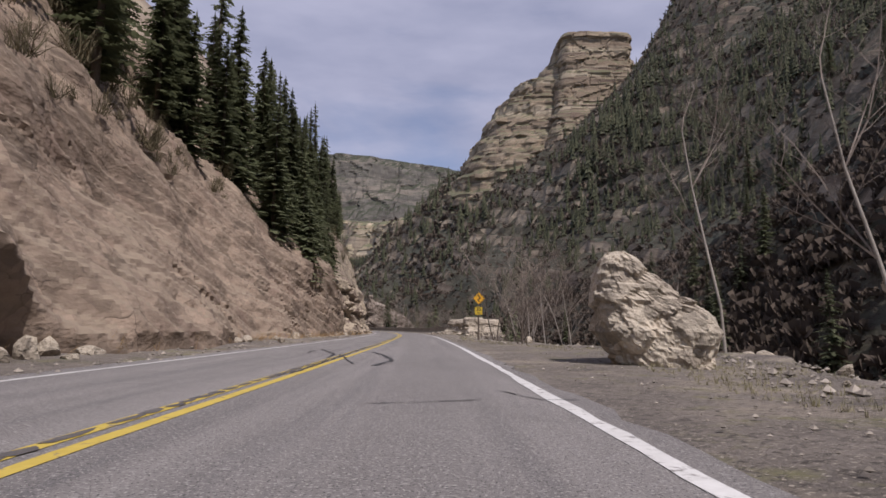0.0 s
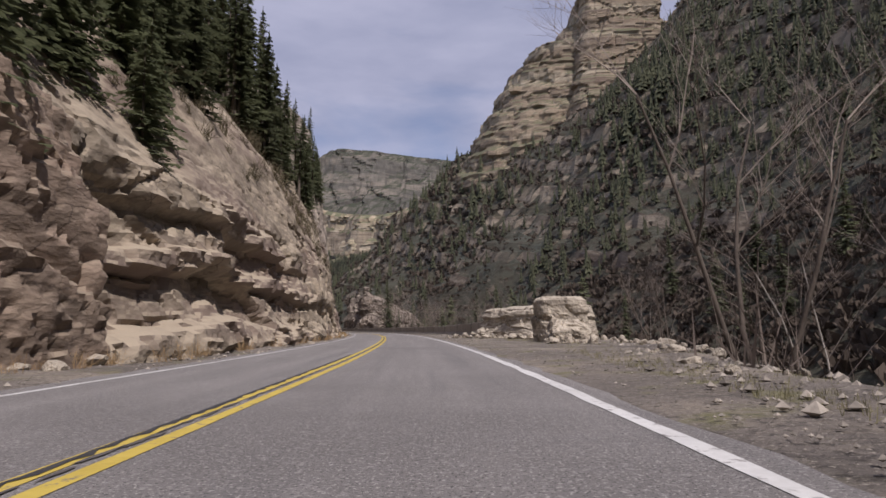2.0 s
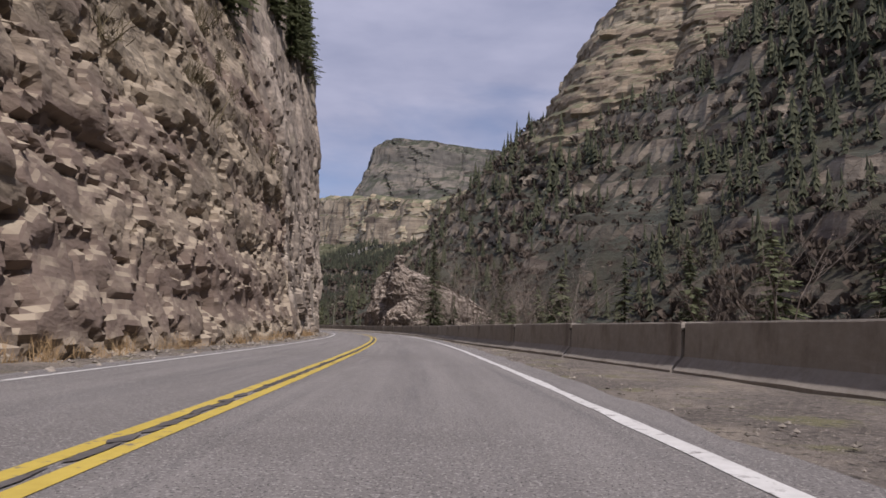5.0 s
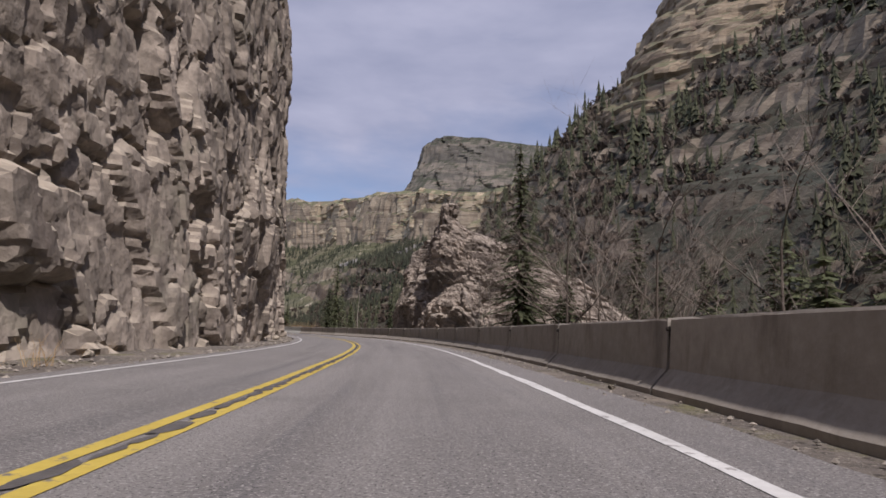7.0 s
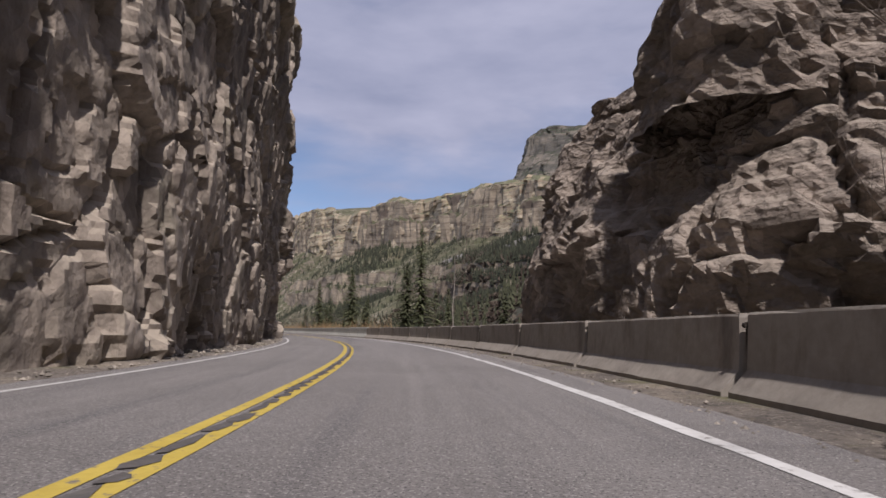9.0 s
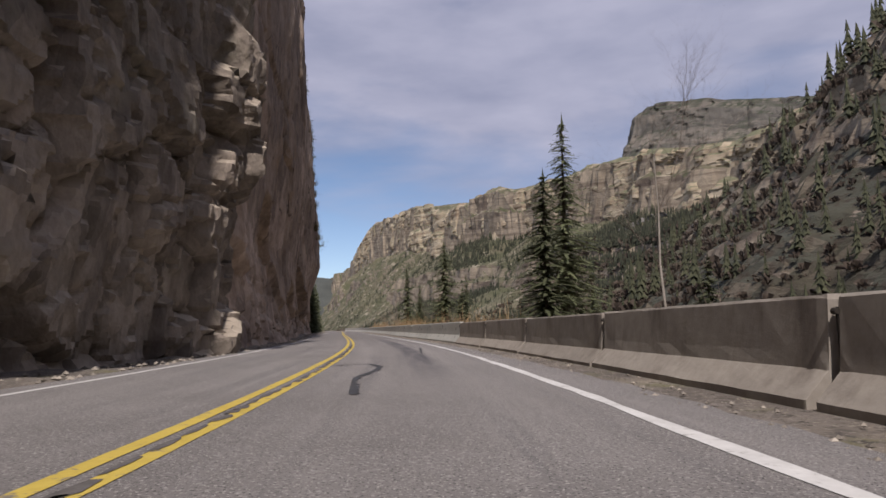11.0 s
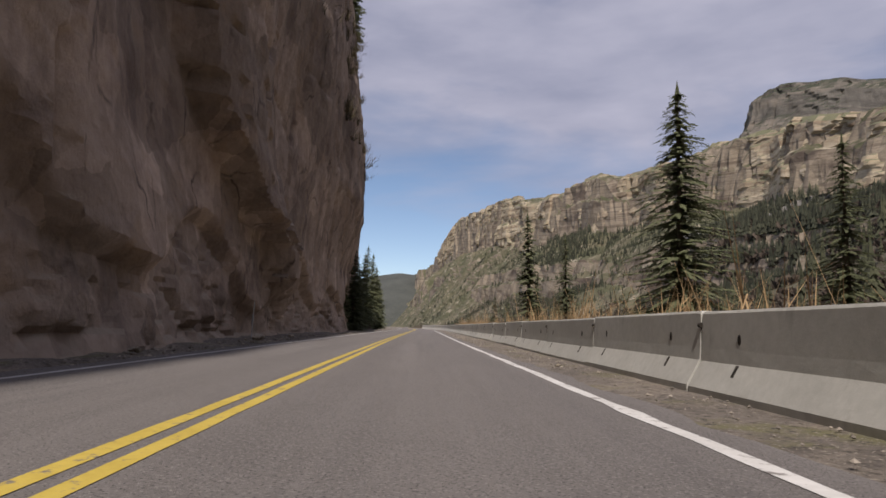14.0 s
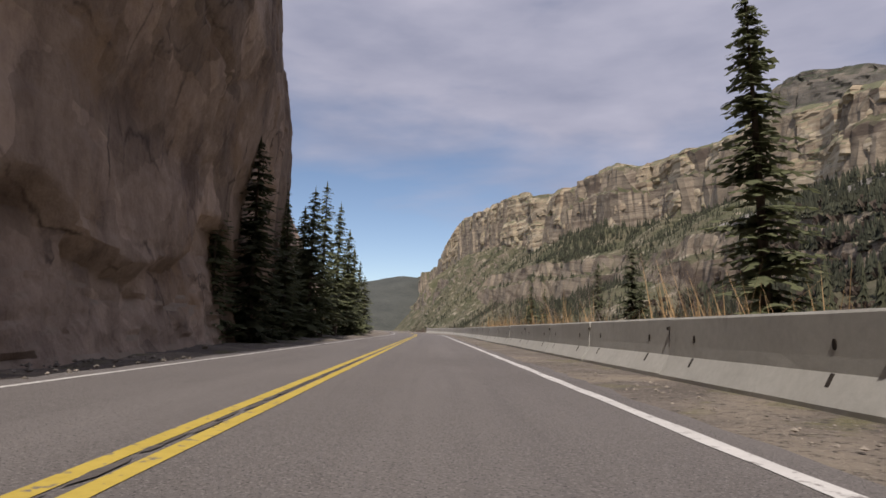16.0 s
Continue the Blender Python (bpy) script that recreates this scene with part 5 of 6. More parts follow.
BARE = [make_bare_tree(401, 11.5, 0.75, M["pale_bark"], "tall slender leafless tree with pale grey bark", levels=4, lean=(-0.10, 0.0), thick=0.0062),
        make_bare_tree(402, 8.0, 0.68, M["bark"], "spreading leafless tree with grey-brown limbs", levels=3, trunks=3, thick=0.0085),
        make_bare_tree(403, 6.5, 0.8, M["pale_bark"], "leafless clump of thin pale stems", levels=3, trunks=2, thick=0.0065),
        make_bare_tree(404, 9.0, 1.0, M["bark"], "crooked leafless tree with forking limbs", levels=3, lean=(0.15, 0.1), thick=0.010)]
for i, s, o, z, size in ((1, 34.2, 5.7, -0.3, 0.58), (3, 32.7, 5.6, -0.4, 0.38), (2, 36.5, 6.3, -0.5, 0.55), (0, 24.0, 12.0, -0.4, 1.06), (0, 15.0, 12.5, -2.5, 1.15), (2, 30, 12.0, -1.5, 1.0), (2, 37, 9.5, -2.0, 1.0), (1, 41, 10.5, -3.0, 1.0), (2, 47, 8.5, -2.2, 1.1), (0, 50, 10.5, -3.5, 0.8),
                         (1, 55, 9.0, -2.6, 1.05), (2, 58, 11, -3, 1.0), (1, 61.5, 8.0, -1.0, 1.15), (2, 65, 12.5, -3, 1.1), (3, 71, 13.5, -3, 0.9), (1, 84, 15.5, -2.0, 0.85), (2, 90, 17, -3.4, 1.0), (2, 98, 17, -4, 1.0),
                         (2, 112, 12.5, -3.2, 1.0), (1, 120, 13, -4, 0.9), (2, 128, 10.5, -3.0, 1.0), (1, 137, 11, -4, 0.9), (2, 146, 9.0, -3.5, 1.0), (2, 158, 8.5, -3.3, 0.9), (1, 168, 10.0, -4.2, 1.0), (3, 181, 9.5, -3.6, 1.0),
                         (2, 185, 11.5, -4.6, 1.1), (2, 199.0, 11.5, -3.6, 1.2), (1, 188, 10.5, -4.0, 1.25), (2, 200.5, 8.8, -3.2, 1.3), (2, 202.5, 8.0, -2.6, 1.4), (2, 203, 9.4, -3.2, 1.5), (2, 204.5, 10.2, -3.2, 1.5), (3, 191, 9.6, -3.6, 1.3), (1, 194, 13, -5.0, 1.4), (2, 178, 12, -4.5, 1.2), (1, 172, 14, -5.0, 1.2), (1, 196, 17, -5.5, 1.5), (3, 183, 16, -5.5, 1.4), (0, 254, 10.2, -1.2, 0.95), (1, 268, 12, -1.6, 0.7), (2, 276, 11, -1.6, 0.7), (2, 311, 14, -1.7, 0.6), (1, 328, 14, -1.7, 0.65), (2, 343, 13, -1.7, 0.7),
                         (1, 358, 13, -1.7, 0.7), (2, 368, 11, -1.7, 0.8), (1, 392, 14, -1.8, 0.8), (2, 412, 12, -1.8, 0.9), (1, 432, 14, -1.8, 0.9), (2, 450, 12, -1.8, 0.9)):
    x, y, zz = at(s, o, z)
    plant(BARE, i, (x, y, zz), size, (s * 73 + o * 31) % 360 if i else 20)


def bush_template(k, twigs, high, spread, width, shoots=3):
    """Thin upright blades fanning out of one foot, as triangles."""
    rng = np.random.RandomState(k)
    V, F = [], []
    for j in range(twigs):
        a, t = rng.uniform(0, 6.28), abs(rng.normal(0, spread))
        d = np.array([math.cos(a) * math.sin(t), math.sin(a) * math.sin(t), math.cos(t)])
        foot = np.array([rng.normal(0, 0.18), rng.normal(0, 0.18), -0.15]) * high
        L = high * rng.uniform(0.5, 1.1)
        s = np.cross(d, rng.normal(size=3))
        s /= np.linalg.norm(s)
        mid = foot + d * L * 0.55
        tip = foot + d * L + rng.normal(0, 0.10 * L, 3)
        b = len(V)
        V += [foot - s * width, foot + s * width, mid - s * width * 0.8, mid + s * width * 0.8, tip]
        F += [(b, b + 1, b + 3), (b, b + 3, b + 2), (b + 2, b + 3, b + 4)]
        for q in range(shoots):
            p = foot + d * L * rng.uniform(0.3, 0.8)
            e = p + (d * 0.5 + rng.normal(0, 0.5, 3)) * L * 0.35
            b = len(V)
            V += [p - s * width * 0.6, p + s * width * 0.6, e]
            F += [(b, b + 1, b + 2)]
    return np.array(V), np.array(F)


def scatter(name, template, places, sizes, material, label, category, k):
    """Many small plants or stones as one object."""
    rng = np.random.RandomState(k)
    tv, tf = template
    a = rng.uniform(0, 6.28, len(places))
    c, s = np.cos(a)[:, None], np.sin(a)[:, None]
    q = np.asarray(sizes)[:, None]
    flat = rng.uniform(0.8, 1.2, (len(places), 1))
    V = np.stack([(tv[None, :, 0] * c - tv[None, :, 1] * s) * q, (tv[None, :, 0] * s + tv[None, :, 1] * c) * q, tv[None, :, 2] * q * flat], -1) + np.asarray(places)[:, None, :]
    F = tf[None] + (np.arange(len(places)) * len(tv))[:, None, None]
    ob = mesh_object(name, V.reshape(-1, 3), F.reshape(-1, tf.shape[1]), material)
    return tagged(ob, label, category, kind="stuff")


def bank_height(s, dist):
    drop = np.interp(s, [-200, 190, 240, 280, 1000], [7.0, 7.0, 3.0, 1.6, 1.6])
    return -drop * np.interp(dist, [0, 0.5, 1.2, 2.4, 4.0, 6.5, 10, 20, 45], [0, 0.12, 0.3, 0.5, 0.72, 0.9, 1.0, 1.06, 1.1])


def build_brush():
    rng = np.random.RandomState(9)
    n = 720
    s = rng.uniform(18, 205, n)
    dist = rng.uniform(0.8, 17, n)
    keep = ~((s > 74) & (s < 104) & (dist < 4))
    s, dist = s[keep], dist[keep]
    P = at(s, edge(s) + dist, bank_height(s, dist))
    scatter("riverside_brush", bush_template(1, 38, 1.0, 0.55, 0.012), P, rng.uniform(1.3, 3.6, len(s)), M["brush"], "grey-brown leafless thicket along the river bank", "brush", 10)
    n = 640
    s = rng.uniform(236, 520, n)
    dist = 1.2 + 40 * rng.uniform(0, 1, n) ** 1.3
    P = at(s, edge(s) + dist, bank_height(s, dist))
    scatter("valley_brush", bush_template(2, 38, 1.0, 0.5, 0.013), P, rng.uniform(1.6, 3.8, len(s)) * np.where(dist < 6, 0.75, 1.0), M["brush"], "brown leafless brush on the valley's floor", "brush", 11)
    n = 420
    s = 262 + 150 * rng.uniform(0, 1, n)
    dist = rng.uniform(0.6, 7.5, n)
    P = at(s, edge(s) + dist, bank_height(s, dist))
    scatter("dry_reeds", bush_template(3, 40, 1.0, 0.26, 0.009, 1), P, rng.uniform(2.1, 3.3, n), M["straw"], "tall orange dry grass behind the barrier", "grass", 12)
    n = 4400
    s = rng.uniform(0, 104, n)
    q = rng.uniform(0.35, 1.0, n)
    P = at(s, 2.6 + (edge(s) - 2.6) * q, 0.0)
    scatter("verge_grass", bush_template(4, 6, 1.0, 0.8, 0.035, 1), P, rng.uniform(0.05, 0.16, n), M["grass"], "short dry olive grass on the verge", "grass", 13)
    n = 340
    s = rng.uniform(-5, 175, n)
    tab = [np.where(s < 62, wall_offset(WALL_SLOPE, s, s * 0 + 0.2), wall_offset(WALL_CUT, s, s * 0 + 0.2))][0]
    P = at(s, -tab + rng.uniform(0.0, 0.9, n), 0.05)
    scatter("foot_grass", bush_template(5, 22, 1.0, 0.5, 0.010), P, rng.uniform(0.2, 0.65, n), M["straw"], "dry grass tufts at the foot of the rock", "grass", 14)
    # shrubs on the slopes above the road
    n = 260
    s = rng.uniform(8, 160, n)
    z = rng.uniform(9, 20, n)
    o = np.where(s < 62, wall_offset(WALL_SLOPE, np.clip(s, -60, 64), z), wall_offset(WALL_CUT, np.clip(s, 60, 164), z))
    P = at(s, -o - 0.1, z)
    s3 = rng.uniform(322, 350, 46)
    z3 = rng.uniform(15, 34, 46)
    P = np.concatenate([P, at(s3, -wall_offset(WALL_DARK, s3, z3) - 0.1, z3)])
    scatter("slope_shrubs", bush_template(6, 40, 1.0, 0.6, 0.014), P, rng.uniform(0.7, 1.9, len(P)), M["shrub"], "brownish olive shrubs on the rocky slope", "shrub", 15)


M["shrub"] = shader("olive_brown_shrub", (0.07, 0.06, 0.035), (0.16, 0.13, 0.08), 0.15, (1, 1, 1), 0.95, 0.0)
build_brush()


# ---- rocks ----
def rock_mesh(k, sub=2, cuts=12, stretch=(1, 1, 0.75), name="rock"):
    """An angular stone about one metre across, cut by planes, its underside flattened."""
    rng = random.Random(k)
    bm = bmesh.new()
    bmesh.ops.create_icosphere(bm, subdivisions=sub, radius=0.62)
    planes = []
    for j in range(cuts):
        n = Vector((rng.gauss(0, 1), rng.gauss(0, 1), rng.gauss(0, 0.9))).normalized()
        planes.append((n, rng.uniform(0.30, 0.50)))
    for v in bm.verts:
        p = v.co.copy()
        for n, c in planes:
            e = p.dot(n) - c
            if e > 0:
                p -= n * e
        p += p.normalized() * noise.noise(p * 3.1 + Vector((k, 0, 0))) * 0.05
        v.co = Vector((p.x * stretch[0], p.y * stretch[1], p.z * stretch[2]))
    low = min(v.co.z for v in bm.verts)
    for v in bm.verts:
        v.co.z -= low * 0.62
    me = bpy.data.meshes.new(name)
    bm.to_mesh(me)
    bm.free()
    me.materials.append(M["boulder"])
    return me


ROCKS = [rock_mesh(501), rock_mesh(502, 2, 9, (1.2, 0.9, 0.55)), rock_mesh(503, 2, 14, (0.9, 1.0, 0.9)), rock_mesh(504, 2, 10, (1.3, 1.0, 0.42)), rock_mesh(505, 2, 16, (1, 0.8, 0.7))]


def put_rock(i, s, o, z, size, turn, label, group, tilt=0.0):
    ob = new("rock", ROCKS[i])
    ob.matrix_world = road_pose(s, o, z, turn, tilt) @ Matrix.Diagonal((size, size, size, 1))
    return tagged(ob, label, "rock", group)


def rock_field():
    rng = random.Random(77)
    for j in range(76):
        s = rng.uniform(-4, 160)
        foot = float((wall_offset(WALL_SLOPE if s < 62 else WALL_CUT, np.array([s]), np.array([0.1])))[0])
        size = 0.14 + 0.5 * rng.random() ** 3
        put_rock(rng.randrange(5), s, -foot + rng.uniform(-0.1, 0.95) * (1 if rng.random() < 0.7 else 1.7), 0.0, size, rng.uniform(0, 360), "pale tan stone fallen at the foot of the cliff", "stones under the rock cut", rng.uniform(-12, 12))
    for j in range(24):
        s = rng.uniform(164, 380)
        tab = WALL_CLIFF if s < 254 else WALL_DARK
        foot = float(wall_offset(tab, np.array([s]), np.array([0.1]))[0])
        put_rock(rng.randrange(5), s, -foot + rng.uniform(0.0, 0.5), 0.0, 0.12 + 0.35 * rng.random() ** 2, rng.uniform(0, 360), "grey stone lying against the foot of the cliff", "stones under the cliff", rng.uniform(-12, 12))
    for s, o, size, i, turn in ((12.3, -7.7, 0.62, 2, 20), (11.2, -7.5, 0.45, 0, 80), (13.4, -8.0, 0.8, 4, 140), (14.1, -7.4, 0.5, 1, 200), (12.8, -7.1, 0.35, 3, 10), (30.0, -6.7, 0.35, 0, 60), (312.8, -6.6, 0.5, 1, 30), (163.5, -5.9, 0.28, 0, 0)):
        put_rock(i, s, o, 0.02, size, turn, "broken pale stone at the road's edge", "stones under the rock cut")
    # the verge's edge above the river
    for j in range(26):
        s = rng.uniform(4, 100)
        put_rock(rng.randrange(5), s, float(edge(s)) - rng.uniform(-0.3, 0.8), 0.0, 0.16 + 0.5 * rng.random() ** 2, rng.uniform(0, 360), "pale stone on the edge of the river bank", "stones along the bank", rng.uniform(-10, 10))
    for j in range(32):
        s = rng.uniform(56, 79)
        put_rock(rng.randrange(5), s, float(edge(s)) - rng.uniform(-0.4, 1.2), 0.0, 0.12 + 0.5 * rng.random() ** 2, rng.uniform(0, 360), "pale broken stone along the edge of the bank", "stones along the bank", rng.uniform(-12, 12))
    # rubble before the ledge
    for j in range(76):
        t = rng.random()
        s = 99.0 - 11 * t
        o = 4.6 + 4.6 * t + rng.uniform(-1.3, 1.6)
        put_rock(rng.randrange(5), s, o, 0.0 + max(0, rng.uniform(-0.2, 0.35)) * (o > 5 + 4.2 * t), 0.18 + (0.25 + 0.8 * t) * rng.random() ** 2.0, rng.uniform(0, 360), "angular grey-tan block in the rubble pile", "rubble below the ledge", rng.uniform(-25, 25))
    # the heap at the barrier's end, with one larger pale stone before it
    for s, o, z, size, i, turn in ((101.9, 5.3, 0.0, 0.55, 2, 40), (98.9, 3.5, 0.0, 0.28, 3, 15), (103.0, 6.6, 0.0, 0.5, 0, 70), (103.4, 7.3, 0.0, 0.7, 4, 10), (103.0, 8.1, 0.0, 0.85, 2, 120), (103.6, 8.9, 0.0, 0.8, 1, 200), (103.3, 8.0, 0.42, 0.7, 0, 33), (103.7, 8.6, 0.45, 0.75, 4, 300), (103.2, 9.5, 0.0, 0.9, 2, 66),
                               (103.6, 8.3, 0.85, 0.5, 1, 20), (103.4, 9.2, 0.5, 0.6, 3, 80), (104.3, 9.6, 0.3, 0.9, 0, 150), (102.4, 7.4, 0.0, 0.4, 1, 0), (102.1, 6.4, 0.0, 0.26, 4, 99), (105.5, 10.2, 0.2, 0.9, 2, 10), (107.5, 5.4, 0.0, 0.3, 0, 44), (109.6, 4.6, 0.0, 0.22, 1, 90), (113, 4.4, 0.0, 0.2, 2, 0)):
        put_rock(i, s, o, z, size, turn, "pale broken stone heaped at the barrier's end", "heap by the barrier", (s * 37) % 20 - 10)
    # broken pieces round the square block
    for j in range(22):
        put_rock(rng.randrange(5), rng.uniform(75.0, 79.0), rng.uniform(6.4, 10.2), 0.0, 0.15 + 0.6 * rng.random() ** 2, rng.uniform(0, 360), "angular pale stone broken off the block", "stones round the block", rng.uniform(-20, 20))
    # chips on the shoulder
    for j in range(16):
        s = rng.uniform(100, 330)
        put_rock(rng.randrange(5), s, rng.uniform(2.6, 3.0), 0.0, rng.uniform(0.05, 0.12), rng.uniform(0, 360), "small pale stone on the gravel shoulder", "chips on the shoulder")


rock_field()


M["chips"] = shader("grey_tan_gravel", (0.16, 0.14, 0.12), (0.30, 0.265, 0.225), 2.0, (1, 1, 1), 0.95, 0.0, extra=island_extra)


def gravel():
    rng = np.random.RandomState(31)
    V = np.array([(1, 0, 0), (-0.9, 0.3, 0), (0.1, 0.9, 0.1), (0, -1, 0.05), (0.1, 0.1, 0.7), (0, 0, -0.4)], float)
    F = np.array([(0, 2, 4), (2, 1, 4), (1, 3, 4), (3, 0, 4), (2, 0, 5), (1, 2, 5), (3, 1, 5), (0, 3, 5)])
    n = 7600
    s = np.where(rng.uniform(0, 1, n) < 0.55, rng.uniform(0, 106, n), rng.uniform(106, 345, n))
    o = np.where(s < 104, 2.4 + (edge(s) - 2.4) * rng.uniform(0, 1, n) ** 1.2, 2.5 + 0.9 * rng.uniform(0, 1, n))
    P1 = at(s, o, 0.0)
    s3 = rng.uniform(4, 112, 1500)
    P3 = at(s3, edge(s3) - 2.2 * rng.uniform(0, 1, 1500) ** 1.6 + 0.2, 0.02)
    m = 3000
    s2 = rng.uniform(0, 345, m)
    tab = np.where(s2 < 62, wall_offset(WALL_SLOPE, s2, s2 * 0), np.where(s2 < 162, wall_offset(WALL_CUT, s2, s2 * 0), np.where(s2 < 254, wall_offset(WALL_CLIFF, s2, s2 * 0), wall_offset(WALL_DARK, s2, s2 * 0))))
    P2 = at(s2, -5.3 - (tab - 5.3) * rng.uniform(0, 1.05, m), 0.0)
    scatter("gravel", (V, F), np.concatenate([P1, P3, P2]), np.concatenate([0.008 + 0.035 * rng.uniform(0, 1, n) ** 2.5, 0.03 + 0.10 * rng.uniform(0, 1, 1500) ** 2, rng.uniform(0.015, 0.08, m)]), M["chips"], "loose grey-tan gravel along both shoulders", "gravel", 32)


gravel()


def carve(name, rings, around, material, label, category, cut, k, shear=0.0, kind="", amp=0.0, skew=0.0, fall=0.0):
    """A rock mass: rings of (height, centre s, centre o, half length, half width, squareness), broken by the relief."""
    a = np.linspace(0, 2 * math.pi, around, endpoint=False)
    Vs = []
    for z, cs, co, ls, lo, p in rings:
        c, d = np.cos(a), np.sin(a)
        r = (np.abs(c) ** p + np.abs(d) ** p) ** (-1.0 / p)
        Vs.append(np.stack([cs + ls * c * r + skew * lo * d * r, co + lo * d * r + shear * ls * c * r, np.full_like(a, z)], -1))
    V = np.array(Vs)
    mid = np.array([[r[1], r[2], r[0]] for r in rings])[:, None, :]
    n = V - mid
    n[..., 2] = 0
    n /= np.linalg.norm(n, axis=-1, keepdims=True) + 1e-6
    d1, e1 = blocks(V * cut + 3, k)
    d2, e2 = blocks(V * np.array(cut) * 2.7 + 5, k + 7)
    d3, _ = blocks(V * np.array(cut) * 6.0 + 8, k + 9)
    size = min(rings[len(rings) // 2][3], rings[len(rings) // 2][4])
    amp = amp or 0.15 * min(size, 4.2)
    dd = d1 * amp + d2 * amp * 0.45 + d3 * amp * 0.18 - amp * 0.4 * (e1 < 0.05) + fbm(V * 0.3, 2, k + 20) * amp
    V = V + n * dd[..., None]
    V[..., 2] += (vnoise(V * 0.7, k + 30) * 0.25 + d2 * 0.1) * amp
    if fall:
        V[..., 2] *= np.interp(V[..., 1] - fall, [0, 1.5, 4, 8, 13], [1, 0.95, 0.86, 0.7, 0.45])
    flat = at(V[..., 0], V[..., 1], V[..., 2])
    R = len(rings)
    i = np.arange(R - 1)[:, None] * around + np.arange(around)[None, :]
    j = np.arange(R - 1)[:, None] * around + (np.arange(around)[None, :] + 1) % around
    F = np.stack([i, i + around, j + around, j], -1).reshape(-1, 4)
    F = F.tolist() + [tuple(range((R - 1) * around, R * around))[::-1]]
    me = bpy.data.meshes.new(name)
    me.from_pydata(flat.reshape(-1, 3).tolist(), [], F)
    me.materials.append(material)
    ob = new(name, me)
    return tagged(ob, label, category, kind=kind)


def lerp_rings(keys, count):
    """Rings at even steps between the given ones."""
    z = [r[0] for r in keys]
    out = []
    for t in np.linspace(z[0], z[-1], count):
        out.append([t] + [float(np.interp(t, z, [r[i] for r in keys])) for i in range(1, 6)])
    return out


carve("boulder", lerp_rings([(-0.4, 15.44, 6.13, 0.93, 1.14, 3), (0.21, 15.44, 6.06, 0.97, 1.25, 3), (0.79, 15.52, 5.98, 1.14, 1.57, 3.2), (1.29, 15.59, 5.91, 1.07, 1.54, 3), (1.72, 15.66, 5.48, 0.97, 1.07, 3), (2.22, 15.73, 5.16, 0.79, 0.68, 3), (2.64, 15.73, 5.02, 0.57, 0.39, 2.6), (2.82, 15.73, 5.02, 0.29, 0.18, 2)], 44), 120,
      M["boulder"], "huge pale leaning boulder standing on the verge", "boulder", (0.75, 0.75, 0.8), 600)
carve("rock_block", lerp_rings([(-0.3, 79.8, 7.7, 1.15, 1.2, 5), (1.2, 79.8, 7.7, 1.2, 1.25, 5), (2.2, 79.8, 7.6, 1.15, 1.2, 6), (2.38, 79.8, 7.6, 0.95, 1.0, 5)], 26), 90, M["boulder"], "pale squarish rock block by the river bank", "boulder", (0.5, 0.5, 0.8), 620, amp=0.12)
carve("rock_block", lerp_rings([(-0.3, 77.6, 7.5, 1.0, 1.2, 3), (0.6, 77.6, 7.5, 0.95, 1.1, 3), (1.15, 77.7, 7.4, 0.6, 0.8, 3)], 18), 70, M["boulder"], "low broken pale rock in front of the block", "boulder", (0.6, 0.6, 0.8), 630)
carve("rock_ledge", lerp_rings([(-0.5, 95.4, 9.6, 5.9, 3.2, 4), (0.5, 95.4, 9.8, 5.7, 2.9, 4), (1.1, 95.5, 10.0, 5.4, 2.7, 4), (1.5, 95.7, 10.05, 5.4, 2.62, 4), (1.7, 95.9, 9.9, 5.5, 2.7, 4), (2.2, 95.9, 10.0, 5.3, 2.5, 4), (2.4, 95.9, 10.1, 4.7, 2.1, 4)], 40), 220, M["boulder"], "long pale rock ledge with a flat overhanging top", "rock outcrop", (0.22, 0.3, 0.9), 640, -0.25, amp=0.2)
carve("rock_buttress", lerp_rings([(-7, 214.4, 14.1, 11.0, 9.0, 4), (0, 214.4, 13.7, 10.0, 8.2, 5), (3, 214.9, 13.5, 9.6, 7.9, 5), (6, 215.6, 13.7, 9.2, 6.9, 5), (8, 216.4, 13.2, 8.6, 5.5, 5), (9.3, 217.4, 12.0, 7.8, 3.9, 4), (10.2, 218.0, 11.0, 7.0, 2.6, 3), (10.5, 218.4, 11.0, 5.6, 1.2, 3)], 100), 420,
      M["butt"], "blocky pinkish-tan rock buttress rising beside the road", "rock outcrop", (0.24, 0.24, 0.34), 660, 0.0, kind="structure", amp=0.6, skew=-0.5, fall=8.5)
carve("rock_pinnacle", lerp_rings([(6.0, 212.4, 8.6, 2.4, 2.4, 4), (9.4, 211.8, 8.1, 1.7, 1.6, 4), (10.4, 211.4, 7.6, 1.0, 0.9, 4), (11.8, 211.2, 7.45, 0.8, 0.75, 4), (12.0, 211.2, 7.45, 0.6, 0.55, 3)], 26), 60, M["butt"], "square rock pinnacle on top of the buttress", "rock outcrop", (0.7, 0.7, 0.8), 680, kind="structure")

